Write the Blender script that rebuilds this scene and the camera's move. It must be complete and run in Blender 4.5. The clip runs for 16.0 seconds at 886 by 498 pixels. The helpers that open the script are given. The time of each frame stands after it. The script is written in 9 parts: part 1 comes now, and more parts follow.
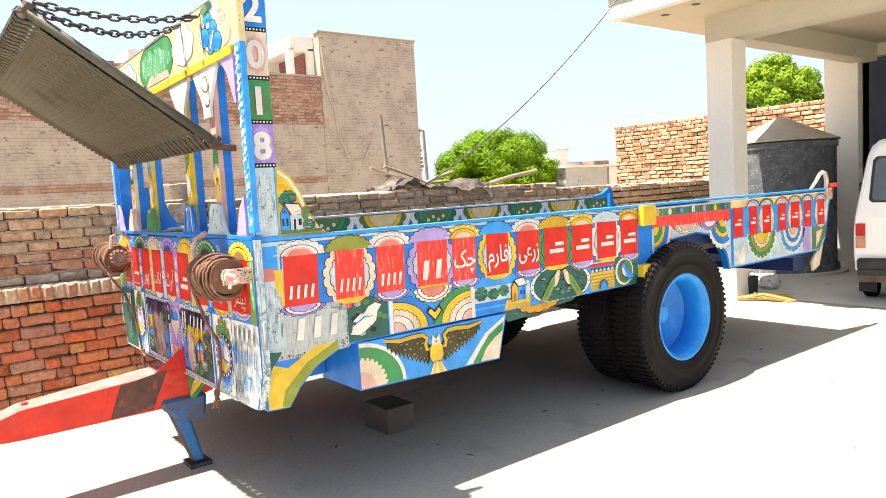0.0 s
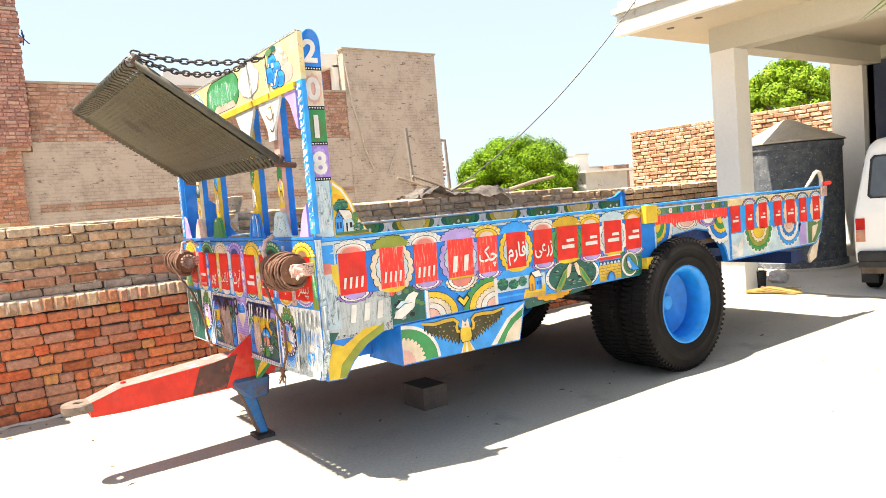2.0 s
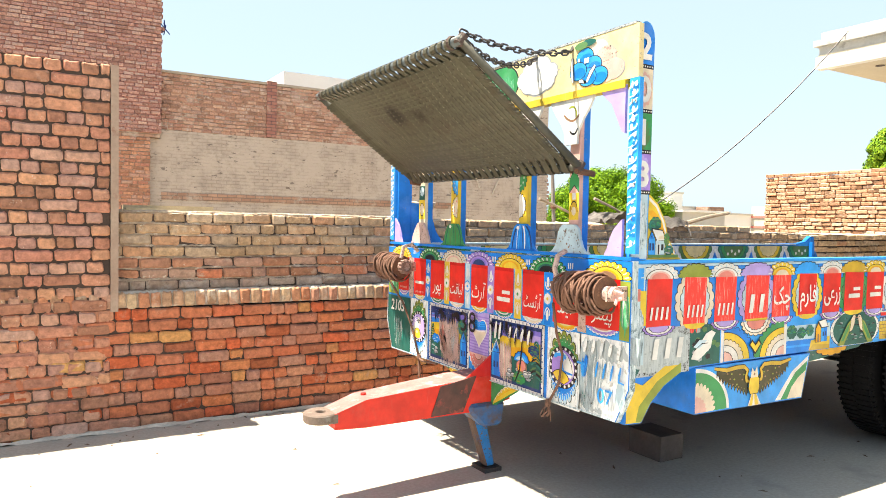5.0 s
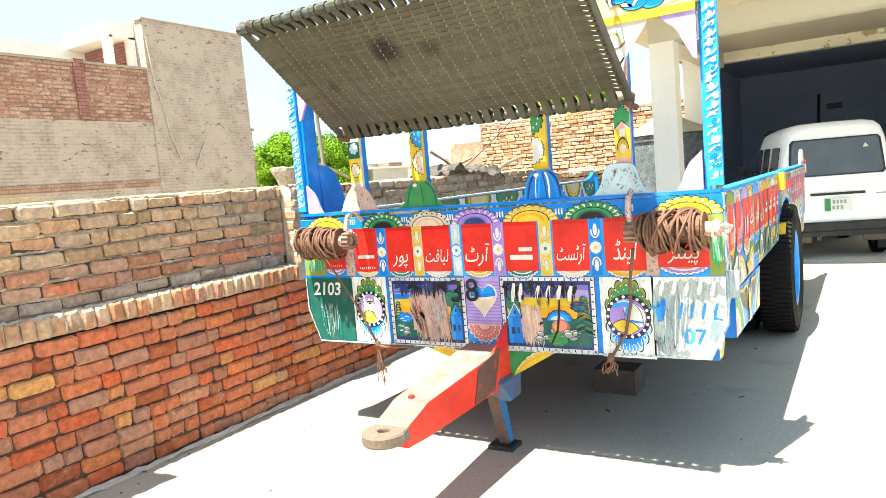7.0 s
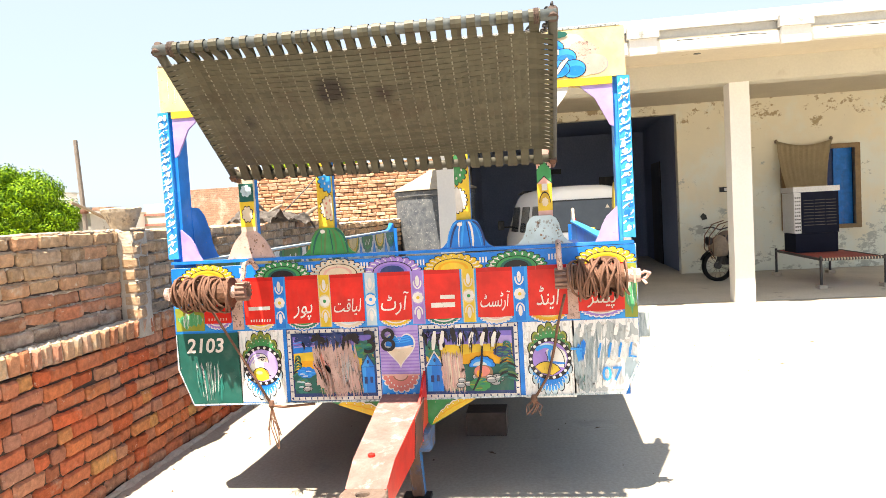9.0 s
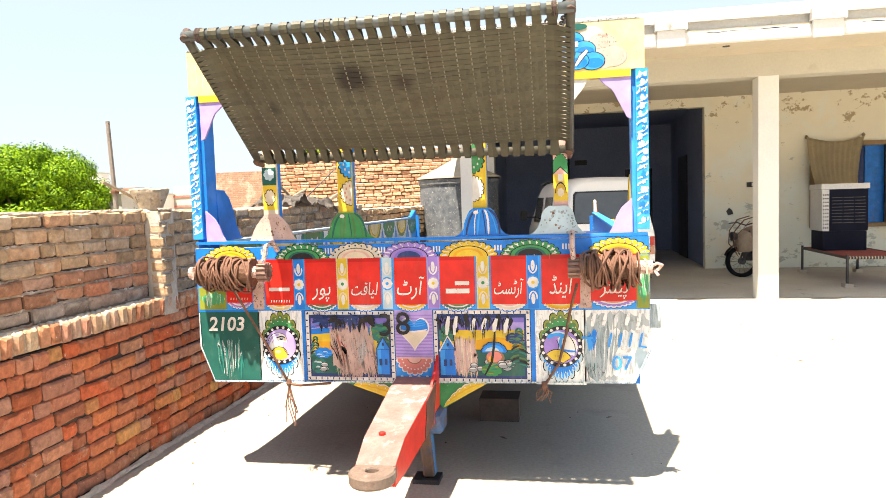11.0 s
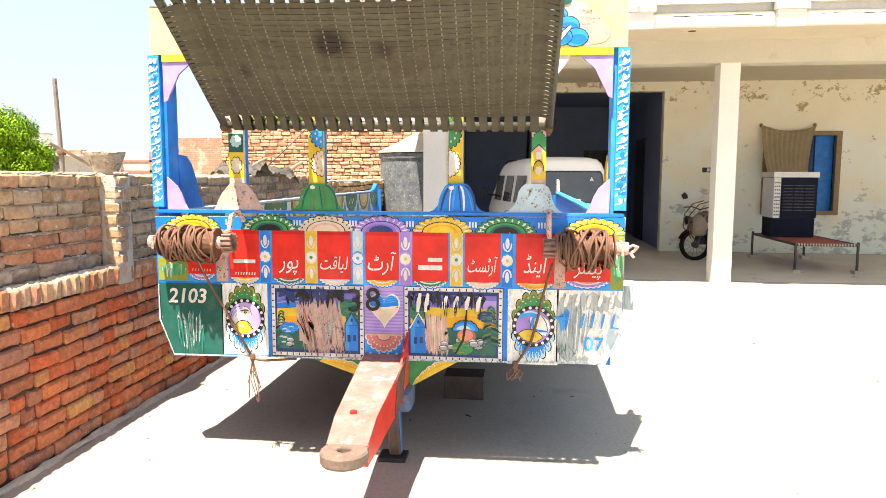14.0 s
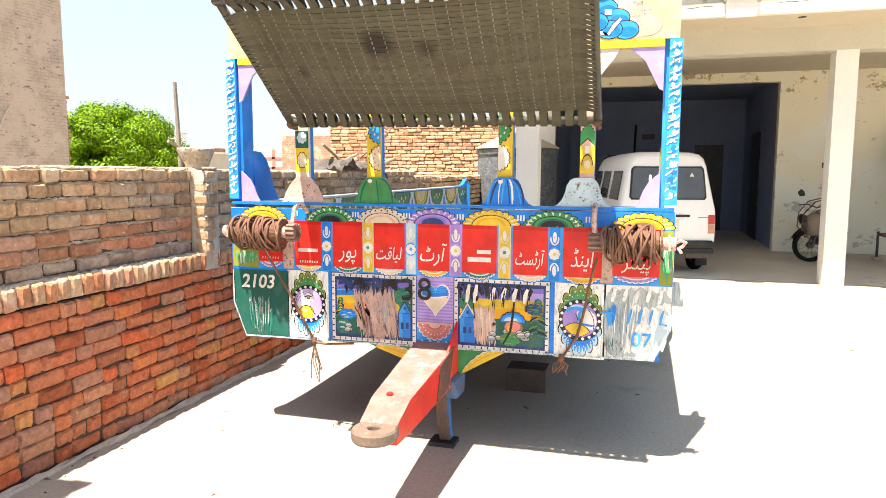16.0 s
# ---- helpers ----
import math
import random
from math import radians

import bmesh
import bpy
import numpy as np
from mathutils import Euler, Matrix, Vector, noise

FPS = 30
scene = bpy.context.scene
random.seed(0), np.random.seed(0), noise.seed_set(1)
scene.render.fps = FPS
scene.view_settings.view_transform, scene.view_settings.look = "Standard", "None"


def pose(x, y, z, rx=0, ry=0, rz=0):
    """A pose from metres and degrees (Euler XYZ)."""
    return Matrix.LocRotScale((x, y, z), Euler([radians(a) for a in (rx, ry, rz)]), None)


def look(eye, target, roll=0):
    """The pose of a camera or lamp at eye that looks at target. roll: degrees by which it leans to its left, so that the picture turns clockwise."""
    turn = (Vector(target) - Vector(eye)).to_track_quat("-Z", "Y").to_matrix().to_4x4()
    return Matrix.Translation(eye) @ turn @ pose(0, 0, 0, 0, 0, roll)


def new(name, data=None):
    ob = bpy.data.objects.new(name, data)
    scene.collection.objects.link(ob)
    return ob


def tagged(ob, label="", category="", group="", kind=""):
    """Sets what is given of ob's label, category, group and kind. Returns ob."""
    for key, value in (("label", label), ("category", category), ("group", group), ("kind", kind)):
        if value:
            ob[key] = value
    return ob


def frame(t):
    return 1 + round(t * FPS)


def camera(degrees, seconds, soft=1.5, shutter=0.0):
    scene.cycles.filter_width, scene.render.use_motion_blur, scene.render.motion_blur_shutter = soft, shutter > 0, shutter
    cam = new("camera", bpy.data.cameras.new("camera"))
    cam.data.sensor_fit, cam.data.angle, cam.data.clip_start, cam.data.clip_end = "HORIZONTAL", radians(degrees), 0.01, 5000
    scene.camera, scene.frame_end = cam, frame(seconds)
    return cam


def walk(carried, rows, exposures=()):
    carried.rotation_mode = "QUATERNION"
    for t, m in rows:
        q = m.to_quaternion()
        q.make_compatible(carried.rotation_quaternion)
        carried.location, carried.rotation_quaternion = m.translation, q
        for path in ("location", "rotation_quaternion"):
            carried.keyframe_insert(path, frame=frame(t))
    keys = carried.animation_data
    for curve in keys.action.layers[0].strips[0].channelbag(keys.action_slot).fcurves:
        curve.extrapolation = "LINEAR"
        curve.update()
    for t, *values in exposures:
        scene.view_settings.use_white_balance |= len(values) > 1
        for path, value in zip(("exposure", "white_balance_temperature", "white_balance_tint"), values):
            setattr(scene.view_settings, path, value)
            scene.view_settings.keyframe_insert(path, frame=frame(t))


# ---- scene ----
# ---- camera and walk ----
cam = camera(65.4, 16.0, soft=0.65)
METRES, EYE, TILT, LEAN, TURN = 5.9, 1.53, 0.0, 0.0, -37.2
ROWS = [
    (0.0, 0.0, 0.0, 0.0, -0.26, -4.71, 3.21),
    (0.5, 0.0043, -0.0097, -0.0004, -0.7, -4.44, 3.11),
    (1.0, 0.0112, -0.0438, -0.0016, 0.75, -4.58, 3.37),
    (1.5, 0.0095, -0.0753, -0.0008, 1.88, -4.38, 3.93),
    (2.0, -0.0043, -0.111, -0.002, 1.56, -3.93, 4.61),
    (2.5, -0.0103, -0.1331, -0.0013, 0.94, -4.34, 4.06),
    (3.0, -0.0149, -0.1346, -0.0025, 1.25, -4.39, 3.25),
    (3.5, -0.035, -0.1185, -0.0033, 4.54, -4.09, 2.64),
    (4.0, -0.0812, -0.0854, 0.0001, 7.6, -1.42, 1.23),
    (6.5, -0.4574, 0.0601, -0.0006, -16.12, -4.55, 8.11),
    (7.0, -0.5299, 0.0976, -0.0007, -21.5, -5.68, 4.84),
    (7.5, -0.5848, 0.1418, 0.0021, -28.12, -3.7, 1.98),
    (8.0, -0.6246, 0.1839, 0.0064, -33.66, -3.44, 3.05),
    (8.5, -0.6654, 0.2014, 0.0081, -44.4, -6.22, 2.19),
    (9.0, -0.6769, 0.2004, 0.0094, -44.56, -3.12, 3.22),
    (11.5, -0.6799, 0.1856, 0.0088, -42.81, -4.39, 1.19),
    (12.0, -0.6817, 0.1866, 0.0083, -43.0, -5.11, 0.5),
    (12.5, -0.6812, 0.1892, 0.0079, -43.62, -6.3, 0.46),
    (13.0, -0.681, 0.195, 0.0075, -44.98, -6.11, -0.41),
    (13.5, -0.6817, 0.2038, 0.0081, -46.24, -4.71, -1.09),
    (14.0, -0.6833, 0.2089, 0.008, -46.15, -6.08, -0.19),
    (14.5, -0.6825, 0.2049, 0.0081, -46.74, -5.37, 0.01),
    (15.0, -0.6791, 0.1917, 0.008, -39.88, -6.46, -0.65),
    (15.5, -0.665, 0.1683, 0.009, -37.33, -5.48, -0.33),
    (16.0, -0.6512, 0.1568, 0.0062, -36.68, -6.41, -0.17),
]
PATH = [(t, pose(0, 0, EYE, TILT, LEAN, TURN) @ pose(METRES * x, METRES * y, METRES * z, 90 + pitch, roll, yaw)) for t, x, y, z, yaw, pitch, roll in ROWS]
# ends of the stretches on either side of the two gaps
PATH += [
    (4.2, look((-0.773, 0.011, 1.520), (0.121, 1.799, 1.479), -1.6)),
    (6.3, look((-1.884, 1.734, 1.518), (-0.365, 3.025, 1.361), -3.5)),
    (11.3, look((-2.533, 3.296, 1.579), (-0.572, 3.662, 1.433), -1.7)),
]
PATH.sort(key=lambda row: row[0])
walk(cam, PATH, exposures=[(0.0, 1.86, 7250, 13), (2.5, 1.82, 7250, 13), (4.0, 1.72, 7250, 13), (6.5, 2.09, 6800, 0), (7.0, 2.11, 6800, 1), (8.0, 2.01, 7000, 7), (8.5, 1.87, 7350, 13), (9.0, 1.85, 7400, 13), (12.5, 1.86, 7450, 13), (14.5, 1.88, 7350, 13), (16.0, 1.89, 7350, 13)])

# ---- daylight: high hazy noon sun from the wall side ----
SUN_WAY = Vector((0.360, -0.118, -1.0))
world = bpy.data.worlds.new("world")
scene.world = world
world.use_nodes = True
wn = world.node_tree.nodes
sky = wn.new("ShaderNodeTexSky")
sky.sky_type = "NISHITA"
sky.sun_disc = False
sky.sun_elevation = math.asin(1 / SUN_WAY.length)
sky.sun_rotation = math.atan2(-SUN_WAY.x, -SUN_WAY.y)
sky.air_density, sky.dust_density, sky.ozone_density = 1.0, 1.5, 1.0
haze = wn.new("ShaderNodeMixRGB")  # thick white summer haze
haze.inputs[0].default_value = 0.84
haze.inputs[2].default_value = (1.66, 2.14, 2.74, 1)
world.node_tree.links.new(sky.outputs[0], haze.inputs[1])
world.node_tree.links.new(haze.outputs[0], wn["Background"].inputs[0])
wn["Background"].inputs[1].default_value = 0.12
sun = new("sun", bpy.data.lights.new("sun", "SUN"))
sun.data.energy, sun.data.angle, sun.data.color = 4.75, radians(0.6), (1.0, 0.935, 0.83)
sun.matrix_world = look((-4, 5, 20), Vector((-4, 5, 20)) + SUN_WAY)

# ---- materials ----
def nodes_of(name):
    m = bpy.data.materials.new(name)
    m.use_nodes = True
    nt = m.node_tree
    return m, nt, nt.nodes["Principled BSDF"]


def add(nt, kind, **props):
    n = nt.nodes.new(kind)
    for key, value in props.items():
        if key == "op":
            n.operation = value
        elif key == "blend":
            n.blend_type = value
    return n


def noise_of(nt, vec, scale, detail=4, rough=0.6):
    n = add(nt, "ShaderNodeTexNoise")
    n.inputs["Scale"].default_value, n.inputs["Detail"].default_value, n.inputs["Roughness"].default_value = scale, detail, rough
    nt.links.new(vec, n.inputs["Vector"])
    return n.outputs["Fac"]


def ramp_of(nt, fac, a, b, ca=(0, 0, 0), cb=(1, 1, 1)):
    r = add(nt, "ShaderNodeValToRGB")
    r.color_ramp.elements[0].position, r.color_ramp.elements[1].position = a, b
    r.color_ramp.elements[0].color, r.color_ramp.elements[1].color = (*ca, 1), (*cb, 1)
    nt.links.new(fac, r.inputs[0])
    return r.outputs[0]


def mix_of(nt, fac, a, b, blend="MIX"):
    m = add(nt, "ShaderNodeMixRGB", blend=blend)
    for sock, v in zip(m.inputs, (fac, a, b)):
        if isinstance(v, (int, float)):
            sock.default_value = v
        elif isinstance(v, tuple):
            sock.default_value = (*v, 1)
        else:
            nt.links.new(v, sock)
    return m.outputs[0]


def coords(nt, stretch=(1, 1, 1), world_space=False):
    if world_space:
        src = add(nt, "ShaderNodeNewGeometry").outputs["Position"]
    else:
        src = add(nt, "ShaderNodeTexCoord").outputs["Object"]
    mp = add(nt, "ShaderNodeMapping")
    mp.inputs["Scale"].default_value = stretch
    nt.links.new(src, mp.inputs["Vector"])
    return mp.outputs[0]


def bump_to(nt, bsdf, height, strength, dist=0.01):
    b = add(nt, "ShaderNodeBump")
    b.inputs["Strength"].default_value, b.inputs["Distance"].default_value = strength, dist
    nt.links.new(height, b.inputs["Height"])
    nt.links.new(b.outputs[0], bsdf.inputs["Normal"])


def surf(name, c1, c2, scale=3.0, rough=0.8, bump=0.2, fine=40.0, stain=None, metal=0.0, world_space=False, streak=False, dist=0.006, grain=0.35):
    """Two colours mixed at a large scale, fine grain, relief, and stains of a third colour."""
    m, nt, b = nodes_of(name)
    vec = coords(nt, (1, 1, 0.25) if streak else (1, 1, 1), world_space)
    big, small = noise_of(nt, vec, scale), noise_of(nt, vec, fine, 3)
    col = mix_of(nt, ramp_of(nt, big, 0.35, 0.68), c1, c2)
    col = mix_of(nt, grain, col, mix_of(nt, ramp_of(nt, small, 0.3, 0.7), (0.55, 0.55, 0.55), (1.2, 1.2, 1.2)), "MULTIPLY")
    if stain:
        c3, lo, sc = stain
        col = mix_of(nt, ramp_of(nt, noise_of(nt, vec, sc, 6, 0.65), lo, lo + 0.1), col, c3)
    nt.links.new(col, b.inputs["Base Color"])
    b.inputs["Roughness"].default_value, b.inputs["Metallic"].default_value = rough, metal
    bump_to(nt, b, small, bump, dist)
    return m


def paint(name, rgb, wear=0.66, rough=0.38, chip=(0.30, 0.27, 0.24), fade=0.0):
    """Hand-brushed enamel: brush tone, sun fading, rain streaks and small chips."""
    m, nt, b = nodes_of(name)
    vec, long = coords(nt), coords(nt, (14, 14, 1.2))
    light = tuple(min(1, 0.84 * c + 0.13) for c in rgb)
    dark = tuple(0.68 * c for c in rgb)
    col = mix_of(nt, ramp_of(nt, noise_of(nt, vec, 9), 0.35, 0.75), dark, rgb)
    col = mix_of(nt, ramp_of(nt, noise_of(nt, vec, 3.5, 5), 0.60 - fade, 0.95 - fade), col, light)
    col = mix_of(nt, ramp_of(nt, noise_of(nt, long, 2.0, 5, 0.7), 0.66 - fade, 0.86 - fade), col, tuple(0.66 * c + 0.24 for c in rgb))
    col = mix_of(nt, ramp_of(nt, noise_of(nt, vec, 38, 6, 0.7), wear, wear + 0.04), col, chip)
    dirt = noise_of(nt, coords(nt, (3, 3, 1.1)), 2.4, 7, 0.7)
    col = mix_of(nt, ramp_of(nt, dirt, 0.55, 0.80, (0, 0, 0), (0.18, 0.18, 0.18)), col, (0.30, 0.26, 0.21))
    col = mix_of(nt, ramp_of(nt, noise_of(nt, vec, 75, 5, 0.7), wear + 0.02, wear + 0.05), col, (0.06, 0.05, 0.045))
    nt.links.new(col, b.inputs["Base Color"])
    b.inputs["Roughness"].default_value = rough
    b.inputs["Specular IOR Level"].default_value = 0.32
    bump_to(nt, b, noise_of(nt, vec, 90, 3), 0.12, 0.003)
    return m


def brick_mat(name, c1, c2, c3, dust, per_object=True, dust_lo=0.58, odd=()):
    m, nt, b = nodes_of(name)
    if per_object:
        rnd = add(nt, "ShaderNodeObjectInfo").outputs["Random"]
    else:
        rnd = add(nt, "ShaderNodeNewGeometry").outputs["Random Per Island"]
    vec = coords(nt, world_space=True)
    r = add(nt, "ShaderNodeValToRGB")
    els = r.color_ramp.elements
    els[0].position, els[0].color = 0.0, (*c1, 1)
    els[1].position, els[1].color = 1.0, (*tuple(0.75 * x + 0.08 for x in c2), 1)
    for at, tone in ((0.22, c2), (0.42, tuple(0.62 * x for x in c1)), (0.55, tuple(0.8 * x + 0.2 * y for x, y in zip(c1, c2))), (0.66, c3), (0.72, c1), (0.84, tuple(0.5 * x + 0.5 * y for x, y in zip(c2, dust)))):
        els.new(at).color = (*tone, 1)
    for k, tone in enumerate(odd):  # bricks of another firing
        els.new(0.30 + 0.18 * k).color = (*tone, 1)
    nt.links.new(rnd, r.inputs[0])
    col = mix_of(nt, 0.62, r.outputs[0], mix_of(nt, ramp_of(nt, noise_of(nt, vec, 24, 6, 0.7), 0.32, 0.68), (0.42, 0.40, 0.38), (1.45, 1.38, 1.30)), "MULTIPLY")
    col = mix_of(nt, ramp_of(nt, noise_of(nt, vec, 5.5, 7, 0.7), dust_lo, dust_lo + 0.16), col, dust)
    flake = noise_of(nt, vec, 17, 8, 0.8)
    col = mix_of(nt, ramp_of(nt, flake, 0.615, 0.65), col, tuple(min(0.66, 1.15 * x + 0.04) for x in dust))
    col = mix_of(nt, ramp_of(nt, flake, 0.33, 0.36, (1, 1, 1), (0, 0, 0)), col, tuple(0.35 * x for x in c2))
    nt.links.new(col, b.inputs["Base Color"])
    b.inputs["Roughness"].default_value = 0.95
    b.inputs["Specular IOR Level"].default_value = 0.2
    bump_to(nt, b, noise_of(nt, vec, 60, 6, 0.7), 0.8, 0.012)
    return m


def far_brick(name, c1, c2, mortar, scale=1.0, smear=None, smear_lo=0.5, pits=None):
    """Brickwork seen from far off: courses 85 mm high, joints recessed by relief, with cement smears."""
    m, nt, b = nodes_of(name)
    src = add(nt, "ShaderNodeNewGeometry").outputs["Position"]
    sep, com = add(nt, "ShaderNodeSeparateXYZ"), add(nt, "ShaderNodeCombineXYZ")
    nt.links.new(src, sep.inputs[0])
    both = add(nt, "ShaderNodeMath", op="ADD")
    nt.links.new(sep.outputs[0], both.inputs[0])
    nt.links.new(sep.outputs[1], both.inputs[1])
    nt.links.new(both.outputs[0], com.inputs[0])
    nt.links.new(sep.outputs[2], com.inputs[1])
    t = add(nt, "ShaderNodeTexBrick")
    nt.links.new(com.outputs[0], t.inputs["Vector"])
    t.inputs["Scale"].default_value = 1.0
    t.inputs["Brick Width"].default_value, t.inputs["Row Height"].default_value = 0.24 * scale, 0.085 * scale
    t.inputs["Mortar Size"].default_value, t.inputs["Mortar Smooth"].default_value = 0.011 * scale, 0.3
    t.inputs["Color1"].default_value, t.inputs["Color2"].default_value, t.inputs["Mortar"].default_value = (*c1, 1), (*c2, 1), (*mortar, 1)
    col = mix_of(nt, 0.5, t.outputs[0], mix_of(nt, ramp_of(nt, noise_of(nt, src, 4, 6, 0.7), 0.3, 0.7), (0.6, 0.6, 0.6), (1.2, 1.2, 1.2)), "MULTIPLY")
    if smear:
        col = mix_of(nt, ramp_of(nt, noise_of(nt, src, 1.6, 8, 0.75), smear_lo - 0.06, smear_lo + 0.06), col, smear)
    nt.links.new(col, b.inputs["Base Color"])
    if pits:
        mp = add(nt, "ShaderNodeMapping")
        mp.inputs["Scale"].default_value = (4.0, 4.0, 11.0)
        nt.links.new(src, mp.inputs["Vector"])
        col = mix_of(nt, ramp_of(nt, noise_of(nt, mp.outputs[0], 1.0, 5, 0.65), 0.62, 0.66), col, pits)
        nt.links.new(col, b.inputs["Base Color"])
    b.inputs["Roughness"].default_value = 0.95
    hsum = add(nt, "ShaderNodeMath", op="MULTIPLY_ADD")
    nt.links.new(noise_of(nt, src, 14, 5), hsum.inputs[0])
    hsum.inputs[1].default_value = 0.8
    inv = add(nt, "ShaderNodeMath", op="SUBTRACT")
    inv.inputs[0].default_value = 1.0
    nt.links.new(t.outputs["Fac"], inv.inputs[1])
    nt.links.new(inv.outputs[0], hsum.inputs[2])
    bump_to(nt, b, hsum.outputs[0], 0.7, 0.02)
    return m


M = {
    "concrete": surf("yard_concrete", (0.415, 0.383, 0.325), (0.345, 0.318, 0.272), 0.7, 0.9, 0.35, 45, ((0.285, 0.266, 0.232), 0.58, 2.2), world_space=True),
    "earth": surf("earth", (0.40, 0.33, 0.24), (0.32, 0.27, 0.20), 0.3, 0.95, 0.4, 8, world_space=True),
    "joint": surf("dark_joint", (0.085, 0.055, 0.042), (0.06, 0.04, 0.03), 6, 0.95, 0.5, 60, world_space=True),
    "stackcore": surf("loose_stack_core", (0.20, 0.115, 0.075), (0.13, 0.075, 0.05), 6, 0.95, 0.5, 60, world_space=True),
    "mortar": surf("mortar", (0.42, 0.36, 0.29), (0.34, 0.28, 0.22), 6, 0.95, 0.5, 60, world_space=True),
    "dustcap": surf("lime_mortar", (0.58, 0.52, 0.44), (0.44, 0.38, 0.31), 8, 0.95, 0.6, 50, world_space=True, dist=0.015),
    "cream": surf("cream_wall", (0.56, 0.54, 0.455), (0.50, 0.485, 0.41), 0.8, 0.85, 0.15, 30, ((0.43, 0.40, 0.32), 0.60, 1.5), world_space=True, grain=0.12),
    "white": surf("whitewash", (0.80, 0.79, 0.74), (0.74, 0.73, 0.69), 1.2, 0.85, 0.15, 30, ((0.58, 0.53, 0.45), 0.72, 2.0), world_space=True, grain=0.10),
    "soffit": surf("soffit", (0.58, 0.52, 0.405), (0.53, 0.475, 0.375), 1.1, 0.88, 0.2, 22, ((0.37, 0.30, 0.20), 0.66, 2.6), world_space=True, grain=0.12),
    "fascia": surf("stained_whitewash", (0.52, 0.52, 0.49), (0.44, 0.44, 0.42), 1.6, 0.9, 0.3, 30, ((0.17, 0.17, 0.155), 0.60, 3.4), world_space=True, grain=0.2),
    # blue-grey with the dimness of the unlit interior worked into the tone
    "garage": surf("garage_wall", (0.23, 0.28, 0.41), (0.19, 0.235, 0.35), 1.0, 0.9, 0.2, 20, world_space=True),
    "verandafloor": surf("veranda_floor", (0.58, 0.55, 0.50), (0.49, 0.465, 0.42), 1.1, 0.85, 0.3, 40, ((0.26, 0.25, 0.23), 0.62, 2.4), world_space=True),
    "plaster": far_brick("grey_rendered_brick", (0.45, 0.37, 0.305), (0.43, 0.352, 0.292), (0.355, 0.285, 0.235), 1.0, (0.48, 0.40, 0.335), 0.50, (0.20, 0.16, 0.135)),
    "farred": far_brick("old_red_brick", (0.38, 0.17, 0.13), (0.30, 0.125, 0.10), (0.17, 0.095, 0.085), 1.0, (0.45, 0.30, 0.23), 0.63),
    "farbrown": far_brick("brown_brick", (0.44, 0.26, 0.18), (0.34, 0.19, 0.13), (0.24, 0.17, 0.13), 1.0, (0.45, 0.37, 0.30), 0.58),
    "rust": surf("rusty_iron", (0.20, 0.10, 0.06), (0.12, 0.06, 0.04), 9, 0.75, 0.5, 80, ((0.30, 0.16, 0.09), 0.6, 20), metal=0.35),
    "steel": surf("dark_steel", (0.07, 0.07, 0.075), (0.11, 0.10, 0.10), 12, 0.5, 0.3, 90, metal=0.7),
    "rope": surf("steel_rope", (0.20, 0.095, 0.060), (0.11, 0.055, 0.036), 14, 0.8, 0.6, 160, ((0.30, 0.17, 0.115), 0.62, 30)),
    "rubber": surf("tyre_rubber", (0.008, 0.008, 0.009), (0.014, 0.013, 0.013), 5, 0.7, 0.3, 60, ((0.028, 0.026, 0.024), 0.70, 6)),
    "wood": surf("grey_wood", (0.34, 0.27, 0.20), (0.24, 0.19, 0.14), 6, 0.85, 0.5, 30),
}
M["rubber"].node_tree.nodes["Principled BSDF"].inputs["Specular IOR Level"].default_value = 0.12
M["concrete"].node_tree.nodes["Principled BSDF"].inputs["Roughness"].default_value = 0.70  # worn smooth
M["concrete"].node_tree.nodes["Principled BSDF"].inputs["Specular IOR Level"].default_value = 0.40
